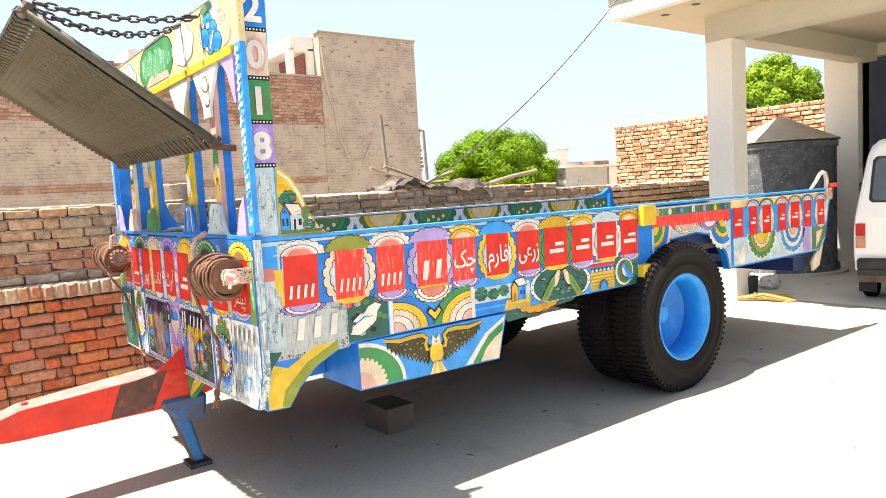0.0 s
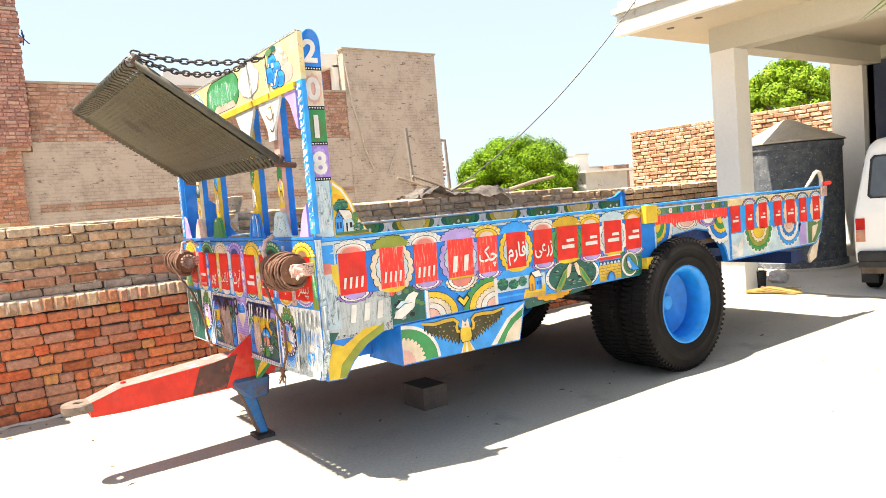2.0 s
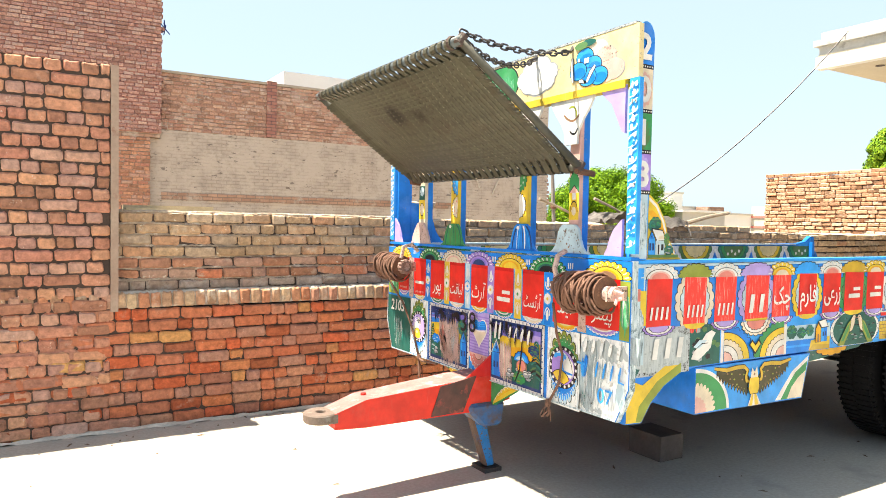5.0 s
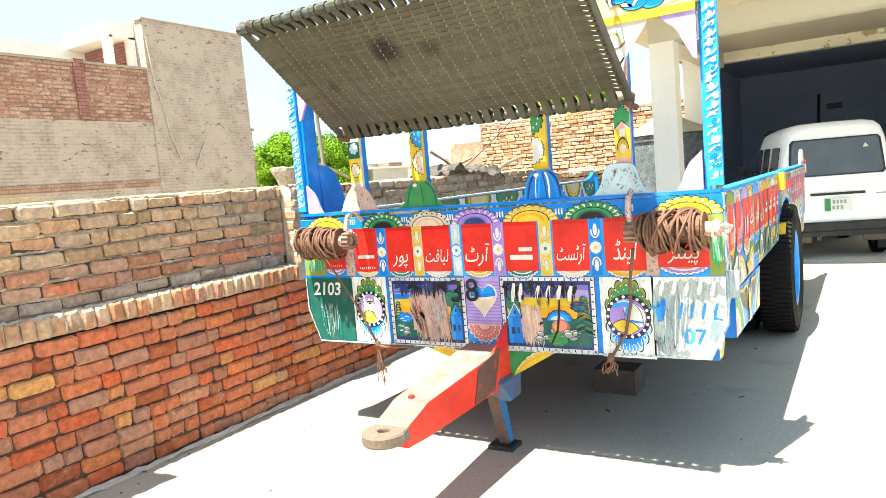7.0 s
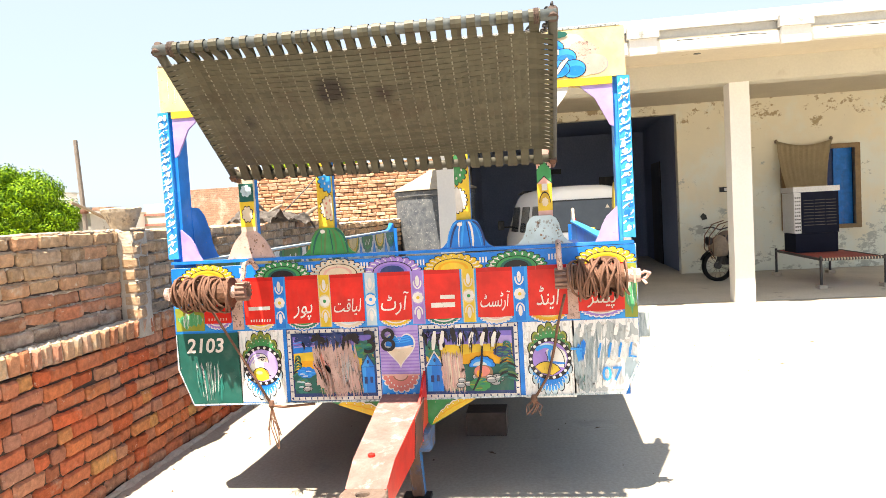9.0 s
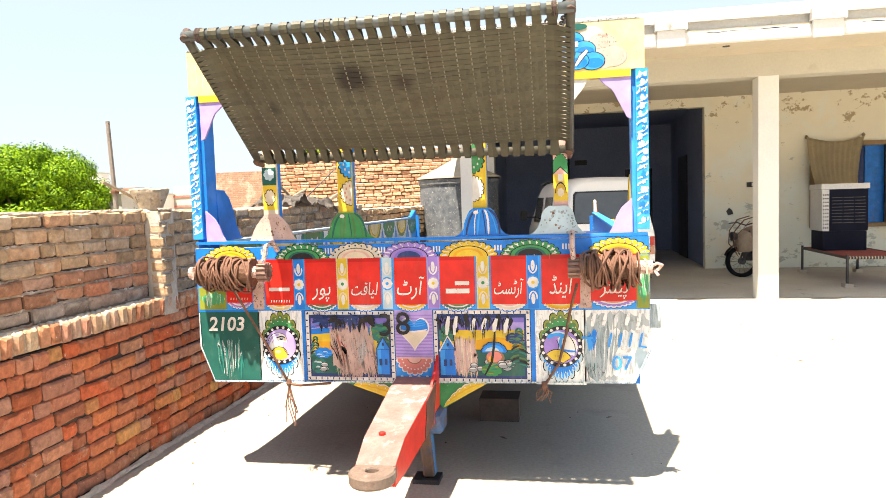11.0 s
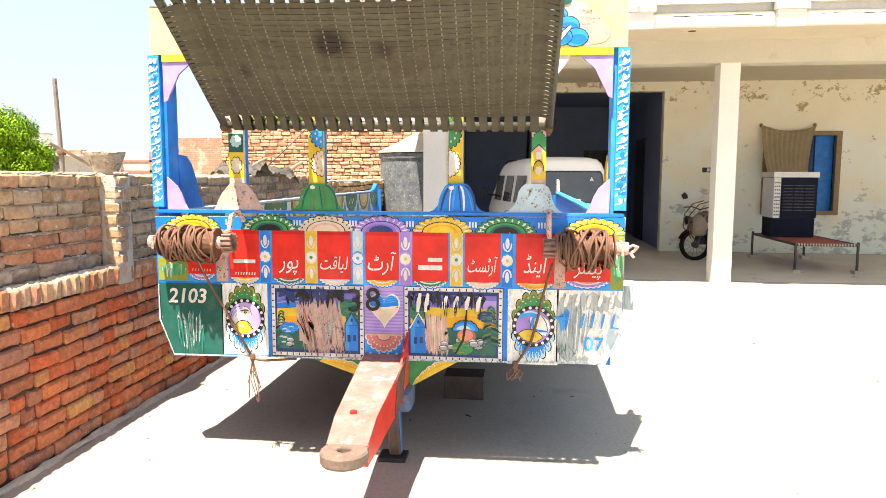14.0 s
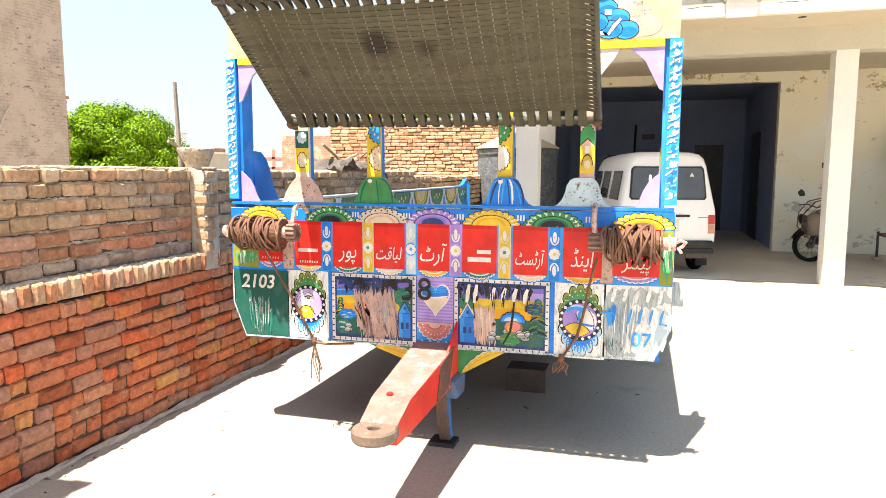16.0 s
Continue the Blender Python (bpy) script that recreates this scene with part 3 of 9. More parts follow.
for y0, y1 in ((0.45, 1.55), (-1.4, -0.25), (2.3, 3.0), (-3.2, -2.1)):
    n = 14
    z = [3.615 + 0.018 * noise.noise(Vector((k * 0.45, y0, 2.0))) for k in range(n + 1)]
    line = [(y0 + (y1 - y0) * k / n, z[k]) for k in range(n + 1)]
    part("crack", prism(bmesh.new(), [(u, v) for u, v in line] + [(u, v - 0.010 * (0.3 + rng.random())) for u, v in line[::-1]], lambda u, v, d: Vector((6.928 + d, u, v)), 0.0015), PAINT["black"], edge, "dark crack in the plaster")
spots = thing("ceiling_holes", (7.5, 5.0, 3.52), "small dark fitting holes in the roof overhang", "hole")
for x, y in ((7.45, 5.1), (7.35, 4.62), (7.4, 1.2)):
    part("hole", lathe(bmesh.new(), [(0.05, -0.004), (0.05, 0.0)], (x, y, 3.519), "z", 14), PAINT["black"], spots)
for name, y0, y1 in (("column_1", 4.61, 4.95), ("column_2", 0.355, 0.63), ("column_3", -4.3, -3.9)):
    bm = boxes((8.07, 8.39, y0, y1, -0.1, 3.20))
    setting(name, bm, M["white"], "square whitewashed veranda column", bevel=0.012)

# window with blue shutter leaf
win = thing("window_1", (12.6, -2.2, 0.8), "blue window in a brown wooden frame, partly open", "window")
win["kind"] = "structure"
bm = boxes((12.44, 12.56, -2.95, -2.85, 0.80, 2.50), (12.44, 12.56, -1.55, -1.45, 0.80, 2.50), (12.44, 12.56, -2.85, -1.55, 2.41, 2.50), (12.44, 12.56, -2.85, -1.55, 0.80, 0.88))
part("window_frame", bm, paint("brown_frame", (0.30, 0.20, 0.10)), win, "brown wooden frame")
part("pane", boxes((12.60, 12.63, -2.85, -2.50, 0.88, 2.41)), PAINT["blue"], win, "bright blue shutter leaf")
# navy carries the shade on this leaf of the blue shutter
part("pane", boxes((12.64, 12.67, -2.50, -1.55, 0.88, 2.41)), PAINT["navy"], win, "dark blue shutter leaf in shade")

# unseen panel added to keep outdoor light out of the shutter gap
part("backing", boxes((12.70, 12.745, -2.95, -1.45, 0.80, 2.50)), PAINT["navy"], win, "dark boards behind the shutters")

# long grey and red building behind the wall
bld = thing("neighbour_building", (6, 18.6, 0), "unplastered brick house, grey rendered below and red above", "house")
part("wall", boxes((9.94, 13.39, 18.6, 27, 0, 6.43)), M["plaster"], bld, "tall grey rendered gable wall")
part("wall", boxes((1.16, 9.94, 18.62, 27, 0, 3.49), (1.40, 9.94, 18.62, 27, 3.49, 3.72)), M["plaster"], bld, "grey rendered lower wall")
part("wall", boxes((1.40, 9.94, 18.64, 18.88, 3.72, 5.11)), M["farbrown"], bld, "red brick parapet wall")
for x in (4.0, 7.9):
    part("pier", boxes((x, x + 0.25, 18.57, 18.64, 3.74, 5.20)), M["farred"], bld, "brick pier on the parapet")
part("coping", boxes((1.40, 9.94, 18.60, 18.92, 5.11, 5.17), (9.9, 13.43, 18.56, 18.90, 6.43, 6.48)), M["mortar"], bld, "rough cement coping")
part("brick_band", boxes((1.42, 9.94, 18.600, 18.62, 2.02, 2.20)), M["farbrown"], bld, "band of bricks on edge")
bm = bmesh.new()
rng = random.Random(4)
for k in range(16):
    part("brick_end", boxes((13.39, 13.42 + rng.random() * 0.12, 18.62, 18.85, 1.6 + k * 0.13, 1.6 + k * 0.13 + 0.085)), M["farbrown"], bld)
room = part("roof_room", boxes((5.2, 9.93, 21.0, 24, 3.7, 6.05), (9.2, 9.93, 18.95, 21.0, 5.95, 6.35), (9.75, 9.93, 18.95, 21.0, 3.7, 6.0), (9.1, 9.28, 18.95, 19.15, 5.1, 6.0)), M["white"], bld, "pale cream roof room")
for k in range(4):
    part("vent", boxes((5.6 + k * 1.15, 6.1 + k * 1.15, 20.97, 20.995, 5.45, 5.62)), PAINT["black"], room, "dark wall vent")
part("brick_panel", boxes((9.70, 9.745, 19.15, 20.9, 5.1, 5.9)), M["farred"], room, "brick panel under the roof")
part("tie_rod", tube(tube(bmesh.new(), [(9.98, 18.57, 6.0), (10.11, 18.57, 4.73), (10.29, 18.57, 4.14), (10.42, 18.57, 3.38), (10.69, 18.57, 2.71)], 0.022, 6), [(11.54, 18.57, 3.20), (11.36, 18.56, 2.9), (11.18, 18.57, 2.54)], 0.022, 6), M["dustcap"], bld, "loose cable on the wall")

tower = thing("brick_tower", (-2, 18.5, 0), "tall old red brick house with rough edges", "house")
part("wall", boxes((-9, 1.37, 18.40, 26, 3.60, 6.985)), M["farred"], tower)
part("wall", boxes((-9, 1.15, 18.44, 26, 0, 3.50)), M["farbrown"], tower, "brown brick lower wall")
part("band", boxes((-9, 1.36, 18.43, 26, 3.50, 3.60)), M["farbrown"], tower, "brick band")
part("coping", boxes((-9.05, 1.38, 18.37, 26, 6.985, 7.03), (-9.05, 1.385, 18.352, 18.40, 6.74, 6.80)), M["mortar"], tower, "dark cement coping")
bm = bmesh.new()
for k in range(22):
    if rng.random() < 0.6:
        part("brick_end", boxes((1.375, 1.39 + rng.random() * 0.07, 18.42, 18.66, 3.65 + k * 0.15, 3.735 + k * 0.15)), M["farred"], tower)
cc = bmesh.new()
for k in range(9):
    tube(cc, [(1.48, 18.5, 6.12), (1.5 + rng.uniform(-.14, .16), 18.5 + rng.uniform(-.1, .1), 6.12 + rng.uniform(-.22, .26))], 0.014, 5)
part("cable_clump", cc, PAINT["navy"], tower, "tangle of blue wire")

# stacked-brick wall core beyond the tank
setting("wall_stack_core", boxes((13.255, 13.55, 5.12, 10.5, -0.1, 2.70), (13.255, 20, 10.38, 10.5, -0.1, 2.60)), M["stackcore"], "core of the loose brick wall")

# far white houses
far = thing("far_house", (32, 26, 0), "low white houses far beyond the yard wall", "house")
part("wall", boxes((27.7, 28.7, 26, 29, 0, 3.45), (28.7, 31.0, 26.6, 32, 0, 2.75), (31.0, 38, 27, 32, 0, 2.45)), M["white"], far)
part("roof", boxes((27.65, 28.75, 25.95, 29.05, 3.45, 3.52), (28.7, 31.05, 26.55, 32.1, 2.75, 2.82), (31.0, 38.1, 26.9, 32.1, 2.45, 2.55)), M["cream"], far)
part("side_wall", boxes((30.3, 31.6, 25.6, 26.4, 0, 2.80)), M["farbrown"], far, "pinkish brick side wall")
far2 = thing("far_house", (40, 20, 0), "pale house with red trim far beyond the wall", "house")
part("wall", boxes((36, 36.4, 17, 27, 0, 3.0), (38, 44, 14, 22, 0, 4.3)), M["cream"], far2)
part("red_trim", boxes((35.95, 36.0, 17, 27, 2.3, 2.42), (35.95, 36.0, 17, 27, 1.7, 1.82), (35.95, 36.0, 19.0, 19.2, 1.7, 2.9), (35.95, 36.0, 22.0, 22.2, 1.7, 2.9), (35.95, 36.0, 25.0, 25.2, 1.7, 2.9)), PAINT["coral"], far2, "red painted trim")
far3 = thing("far_house", (28, 17, 0), "low brick house far beyond the wall", "house")
part("wall", boxes((27, 30, 15.6, 19.5, 0, 3.2)), M["farbrown"], far3)
far4 = thing("far_house", (24, 27, 0), "grey weathered shed behind the tree", "shed")
part("wall", boxes((24.6, 27.6, 22.5, 25, 0, 2.35)), M["fascia"], far4)
part("roof", boxes((24.4, 27.8, 22.3, 25.2, 2.35, 2.44)), M["white"], far4)


# ---- trees ----
LEAF = {}
for key, c1, c2 in (("a", (0.016, 0.072, 0.003), (0.200, 0.350, 0.008)), ("b", (0.06, 0.15, 0.01), (0.25, 0.38, 0.02))):
    m, nt, b = nodes_of("leaves_" + key)
    rnd = add(nt, "ShaderNodeNewGeometry").outputs["Random Per Island"]
    nt.links.new(mix_of(nt, rnd, c1, c2), b.inputs["Base Color"])
    b.inputs["Roughness"].default_value = 0.55
    b.inputs["Specular IOR Level"].default_value = 0.12
    LEAF[key] = m


def crown(parent, centre, rx, ry, rz, n, size, key, seed, clumps=60, low=-0.5):
    """A crown of many small leaves gathered in clumps, with gaps between them."""
    rng = random.Random(seed)
    verts, faces = [], []
    cl = []
    while len(cl) < clumps:
        d = Vector((rng.gauss(0, 1), rng.gauss(0, 1), rng.gauss(0, 1))).normalized()
        if d.z < low:
            continue
        k = 0.70 + 0.19 * rng.random()
        cl.append((d * k, 0.11 + 0.09 * rng.random()))
    for i in range(n):
        d, s = cl[rng.randrange(clumps)]
        e = Vector((rng.gauss(0, 1), rng.gauss(0, 1), rng.gauss(0, 0.62))).normalized() * s * (0.75 + 0.3 * rng.random())
        p = d + e
        w = Vector((centre[0] + p.x * rx, centre[1] + p.y * ry, centre[2] + p.z * rz))
        nrm = (e.normalized() * 1.6 + 0.5 * Vector((rng.uniform(-1, 1), rng.uniform(-1, 1), rng.uniform(-0.4, 1)))).normalized()
        a = nrm.orthogonal().normalized()
        a.rotate(Matrix.Rotation(rng.random() * 6.28, 3, nrm))
        c = nrm.cross(a)
        s1, s2 = size * (0.7 + 0.6 * rng.random()), size * 0.5
        k = len(verts)
        verts += [w - a * s1, w + c * s2, w + a * s1, w - c * s2]
        faces.append((k, k + 1, k + 2, k + 3))
    me = bpy.data.meshes.new("crown")
    me.from_pydata(verts, [], faces)
    me.transform(root_of(parent).inverted())
    me.materials.append(LEAF[key])
    ob = new("crown", me)
    ob.parent = parent
    return ob


def tree(at, h, rx, ry, rz, n, size, key, seed, label, clumps=60, low=-0.5):
    t = thing("tree", (*at, 0), label, "tree")
    rng = random.Random(seed)
    c = (at[0], at[1], h - rz)
    bm = tube(bmesh.new(), [(*at, 0), (at[0] + 0.1, at[1], 0.35 * (h - rz)), (at[0], at[1] + 0.1, h - rz)], [0.22, 0.17, 0.12], 8)
    for k in range(9):
        a = k * 2.4
        tube(bm, [(at[0], at[1] + 0.05, 0.5 * (h - rz)), (at[0] + 0.4 * rx * math.cos(a), at[1] + 0.4 * ry * math.sin(a), h - rz), (at[0] + 0.72 * rx * math.cos(a), at[1] + 0.72 * ry * math.sin(a), h - rz * (0.8 - 0.5 * rng.random()))], [0.09, 0.05, 0.02], 6)
    part("trunk", bm, M["wood"], t)
    crown(t, c, rx, ry, rz, n, size, key, seed, clumps, low)
    return t


tree((22.5, 25.0), 4.60, 3.25, 3.05, 3.0, 150000, 0.058, "a", 5, "broad round bright green tree beyond the yard wall", 300)
tree((24.5, 12.4), 5.72, 1.75, 1.75, 1.9, 52000, 0.056, "b", 9, "light green tree behind the loose brick wall", 170)

# ---- the painted farm trailer ----
trailer = thing("farm_trailer", (4.0, 4.18, 0), "hand-painted two-wheel farm trailer covered in bright folk art", "trailer")
XF, YN, YF, YC = 1.155, 2.95, 5.41, 4.18
FRONT = Board((XF, YC, 0), (0, -1, 0), (0, 0, 1), (-1, 0, 0))
SIDE = Board((0, YN, 0), (1, 0, 0), (0, 0, 1), (0, -1, 0))
INNER = Board((0, YF - 0.05, 0), (1, 0, 0), (0, 0, 1), (0, -1, 0))

FRONT_EDGE = [(-1.27, 1.345), (-1.27, 0.77), (-1.19, 0.56), (1.20, 0.59), (1.28, 0.76), (1.28, 1.365)]
body = part("front_board", prism(bmesh.new(), FRONT_EDGE, lambda u, v, d: FRONT.put(u, v, -d), 0.045), PAINT["blue"], trailer, "blue enamelled steel front board")
edge_pts = [(u * 1.0025, v + (0.002 if v > 1.0 else -0.002)) for u, v in FRONT_EDGE]
part("board_edge", prism(bmesh.new(), edge_pts, lambda u, v, d: FRONT.put(u, v, -0.006 - d), 0.036), PAINT["flaked"], trailer, "worn pale edge of the front board")
part("gusset", prism(bmesh.new(), [(-0.42, 0.58), (0.12, 0.40), (0.44, 0.59)], lambda u, v, d: FRONT.put(u, v, -d - 0.006), 0.03), PAINT["green"], trailer, "pointed green gusset under the front board")
for p, q, d in (((-0.345, 0.553), (0.03, 0.428), 0.062), ((0.175, 0.438), (0.415, 0.573), 0.058)):
    edge = [(p[0] + (q[0] - p[0]) * k / 24, p[1] + (q[1] - p[1]) * k / 24) for k in range(25)]
    rise = lambda k, h: h * math.sin(math.pi * k / 24) ** 0.6 * (0.84 + 0.16 * abs(math.sin(math.pi * k / 3.4)))
    FRONT.motif("gusset_fan", [(edge + [(u, v + rise(k, f * d)) for k, (u, v) in list(enumerate(edge))[::-1]], key) for f, key in ((1.30, "leaf"), (1.12, "white"), (1.0, "yellow"), (0.62, "amber"), (0.50, "yellow"))] + [(disc(edge[k][0], edge[k][1] + rise(k, 0.80 * d), 0.004, n=6), "white") for k in range(3, 23, 3)], trailer, "yellow scalloped fan", lift=-6)

SIDE_EDGE = [(1.19, 1.35), (1.19, 0.58), (1.30, 0.575), (1.36, 0.66), (1.45, 0.74), (1.57, 0.80), (1.68, 0.815), (3.90, 0.83), (4.06, 0.86), (4.10, 1.00), (4.28, 1.09), (4.62, 1.12), (4.86, 1.08),
             (5.02, 0.92), (5.06, 0.80), (6.60, 0.80), (6.72, 0.90), (6.84, 1.33)]
near = part("side_board", prism(bmesh.new(), SIDE_EDGE, lambda u, v, d: SIDE.put(u, v, -d), 0.05), PAINT["blue"], trailer, "blue enamelled steel side board")
FAR_EDGE = [(1.20, 1.32), (1.20, 0.58), (1.57, 0.80), (4.05, 0.83), (4.28, 1.09), (4.86, 1.08), (5.06, 0.80), (6.60, 0.80), (6.70, 1.20), (6.66, 1.46), (6.60, 1.47), (6.50, 1.41), (6.36, 1.385), (4.0, 1.36)]
part("side_board", prism(bmesh.new(), FAR_EDGE, lambda u, v, d: INNER.put(u, v, -d), 0.05), PAINT["blue"], trailer, "blue side board on the wall side")
part("deck", boxes((1.20, 6.58, 3.001, 5.358, 0.98, 1.02)), surf("deck_iron", (0.055, 0.045, 0.04), (0.085, 0.06, 0.05), 2.5, 0.8, 0.4, 40, ((0.14, 0.08, 0.055), 0.62, 7)), trailer, "rusty sheet steel deck")
for y in (3.55, 4.80):
    part("chassis_rail", boxes((1.21, 6.5, y - 0.05, y + 0.05, 0.76, 0.98)), PAINT["navy"], trailer)
for x in (1.6, 2.5, 3.4, 5.2, 6.1):
    part("cross_member", boxes((x, x + 0.07, 3.005, 5.35, 0.90, 0.979)), PAINT["navy"], trailer)
part("wheel_well", boxes((3.74, 5.16, 3.004, 3.62, 1.022, 1.20)), PAINT["navy"], trailer, "dark blue wheel well above the tyres", bevel=0.02)
part("top_rail", boxes((1.20, 6.83, 2.94, 3.012, 1.352, 1.368)), PAINT["sky"], trailer, "pale worn top edge")
part("top_rail", boxes((1.2, 6.3, 5.352, 5.42, 1.366, 1.38)), PAINT["pale"], trailer)
part("front_rail", boxes((1.156, 1.21, 2.905, 5.445, 1.368, 1.384)), PAINT["blue"], trailer)

# box with the winged bird, hung under the near side
part("tool_box", prism(bmesh.new(), [(1.675, 0.812), (1.675, 0.57), (2.60, 0.555), (2.67, 0.812)], lambda u, v, d: SIDE.put(u, v, 0.004 - d), 0.40), PAINT["blue"], trailer, "blue steel box under the side board")
part("underplate", boxes((1.25, 1.67, 3.30, 3.33, 0.60, 0.90)), PAINT["blue"], trailer, "plain blue plate under the deck")

# drawbar, hitch and prop stand
bm = bmesh.new()
prof = [(1.30, 0.615), (1.155, 0.610), (0.98, 0.600), (0.33, 0.553), (0.15, 0.497), (0.15, 0.41), (0.33, 0.400), (1.05, 0.40), (1.30, 0.45)]
half = lambda x: 0.085 + 0.035 * min(1, max(0, x - 0.15))
mid_y = lambda x: 4.145 - 0.037 * min(1, max(0, (1 - x) / 0.9))
prism_a = [bm.verts.new((x, mid_y(x) - half(x), z)) for x, z in prof]
prism_b = [bm.verts.new((x, mid_y(x) + half(x), z)) for x, z in prof]
bm.faces.new(prism_a)
bm.faces.new(prism_b[::-1])
for i in range(len(prof)):
    j = (i + 1) % len(prof)
    bm.faces.new((prism_a[i], prism_b[i], prism_b[j], prism_a[j]))
bmesh.ops.recalc_face_normals(bm, faces=bm.faces)
for f in bm.faces:
    f.normal_update()
    f.material_index = 1 if f.normal.z > 0.6 else 0
draw = part("drawbar", bm, [paint("drawbar_red", (0.78, 0.038, 0.022), 0.72), surf("faded_pink", (0.33, 0.175, 0.160), (0.26, 0.105, 0.09), 7, 0.8, 0.4, 60, ((0.38, 0.28, 0.265), 0.56, 11))], trailer, "red painted steel drawbar, sun-bleached pink on top")
part("side_fin", prism(bmesh.new(), [(1.153, 0.735), (1.153, 0.60), (0.97, 0.596)], lambda u, v, d: Vector((u, 4.145 - half(u) + d, v)), 0.012), PAINT["red"], draw, "red side plate rising to the front board")
part("dark_patch", prism(bmesh.new(), [(0.80, 0.578), (1.05, 0.62), (0.96, 0.41), (0.74, 0.408)], lambda u, v, d: Vector((u, mid_y(u) - half(u) - 0.007 + d, v)), 0.004), surf("burnt_paint", (0.065, 0.035, 0.03), (0.13, 0.05, 0.04), 7, 0.7, 0.3, 30, ((0.30, 0.06, 0.045), 0.60, 9)), draw, "burnt dark patch")
bm = bmesh.new()
lathe(bm, [(0.090, 0.446), (0.096, 0.456), (0.096, 0.490), (0.090, 0.498), (0.030, 0.498), (0.027, 0.492), (0.027, 0.452), (0.030, 0.446)], (0.10, 4.109, 0), "z", 28, close=True)
box(bm, 0.135, 0.165, 4.022, 4.196, 0.447, 0.494)
part("hitch_eye", bm, surf("worn_iron", (0.17, 0.125, 0.10), (0.13, 0.09, 0.07), 9, 0.7, 0.4, 60, ((0.22, 0.19, 0.16), 0.6, 20)), draw, "worn iron hitch eye")
part("pin", lathe(bmesh.new(), [(0.016, 0.0), (0.016, 0.010), (0.01, 0.013)], (0.36, 4.135, 0.555), "z", 10), PAINT["red"], draw, "small red peg")
stand = part("prop_stand", prism(bmesh.new(), [(1.03, 0.42), (1.14, 0.42), (1.235, 0.03), (1.165, 0.03)], lambda u, v, d: Vector((u, 4.070 + d, v)), 0.07), [paint("blue_stand", (0.015, 0.19, 0.52), 0.57, 0.5, (0.14, 0.08, 0.055))], trailer, "blue and rusty steel prop leg", bevel=0.012)
stand.data.materials.append(surf("rusty_leg", (0.075, 0.045, 0.035), (0.11, 0.07, 0.055), 9, 0.8, 0.5, 50, ((0.03, 0.06, 0.14), 0.60, 12)))
for f in stand.data.polygons:
    f.material_index = 1 if f.normal.x < -0.3 else 0
part("foot", boxes((1.14, 1.265, 4.045, 4.195, 0.0, 0.025)), M["steel"], stand, "flat steel foot")
part("bracket", prism(bmesh.new(), [(1.00, 0.45), (1.0, 0.40), (1.10, 0.30), (1.24, 0.30), (1.26, 0.45)], lambda u, v, d: Vector((u, 4.005 + d, v)), 0.15), surf("bracket_paint", (0.10, 0.06, 0.045), (0.015, 0.12, 0.33), 14, 0.65, 0.5, 40), stand, "blue rusty bracket", bevel=0.02)

# wheels: two side by side at each end of the axle
def wheel(yc, out):
    """A deep-dish wheel; out is the sign of y towards its open side."""
    w = part("wheel", lathe(bmesh.new(), [(0.315, -0.12), (0.325, -0.105), (0.285, -0.08), (0.285, 0.08), (0.325, 0.105), (0.315, 0.12), (0.296, 0.115), (0.262, 0.075), (0.262, -0.075), (0.296, -0.115)], (4.33, yc, 0.54), "y", 40, close=True), paint("rim_blue", (0.001, 0.29, 0.84), 0.70, 0.35), trailer, "bright blue steel wheel rim", smooth=True)
    prof = [(0.45, -0.135), (0.446, -0.140), (0.440, -0.135), (0.385, -0.130), (0.380, -0.135), (0.374, -0.130), (0.335, -0.125), (0.312, -0.118), (0.312, 0.118), (0.335, 0.125), (0.374, 0.130), (0.380, 0.135), (0.385, 0.130), (0.440, 0.135), (0.446, 0.140), (0.45, 0.135), (0.50, 0.125), (0.528, 0.105), (0.532, 0.05), (0.532, -0.05), (0.528, -0.105), (0.50, -0.125)]
    part("tyre", lathe(bmesh.new(), prof, (4.33, yc, 0.54), "y", 56, close=True), M["rubber"], w, "black worn lugged tyre", smooth=True)
    bm = bmesh.new()
    for k in range(76):
        for s in (-1, 1):
            a = 2 * math.pi * (k + 0.25 * s) / 76
            m = Matrix.Translation((4.33, yc, 0.54)) @ Matrix.Rotation(a, 4, "Y")
            vs = box(bm, -0.014, 0.014, s * 0.055 - 0.05, s * 0.055 + 0.05, 0.522, 0.541)
            for v in vs:
                v.co = m @ v.co
            vs = box(bm, -0.009, 0.009, s * 0.112 - 0.012, s * 0.112 + 0.012, 0.498, 0.530)
            for v in vs:
                v.co = m @ v.co
    part("tread", bm, M["rubber"], w)
    s = -out
    part("rim_disc", lathe(bmesh.new(), [(0.27, s * 0.06), (0.22, s * 0.10), (0.12, s * 0.12), (0.10, s * 0.13), (0.001, s * 0.13)], (4.33, yc, 0.54), "y", 36, cap=False), paint("disc_blue", (0.001, 0.24, 0.76), 0.70, 0.35), w, smooth=True)
    part("hub_cap", lathe(bmesh.new(), [(0.068, s * 0.125), (0.068, s * 0.075), (0.055, s * 0.062), (0.001, s * 0.060)], (4.33, yc, 0.54), "y", 24), PAINT["sky"], w, "light blue hub cap")
    return w


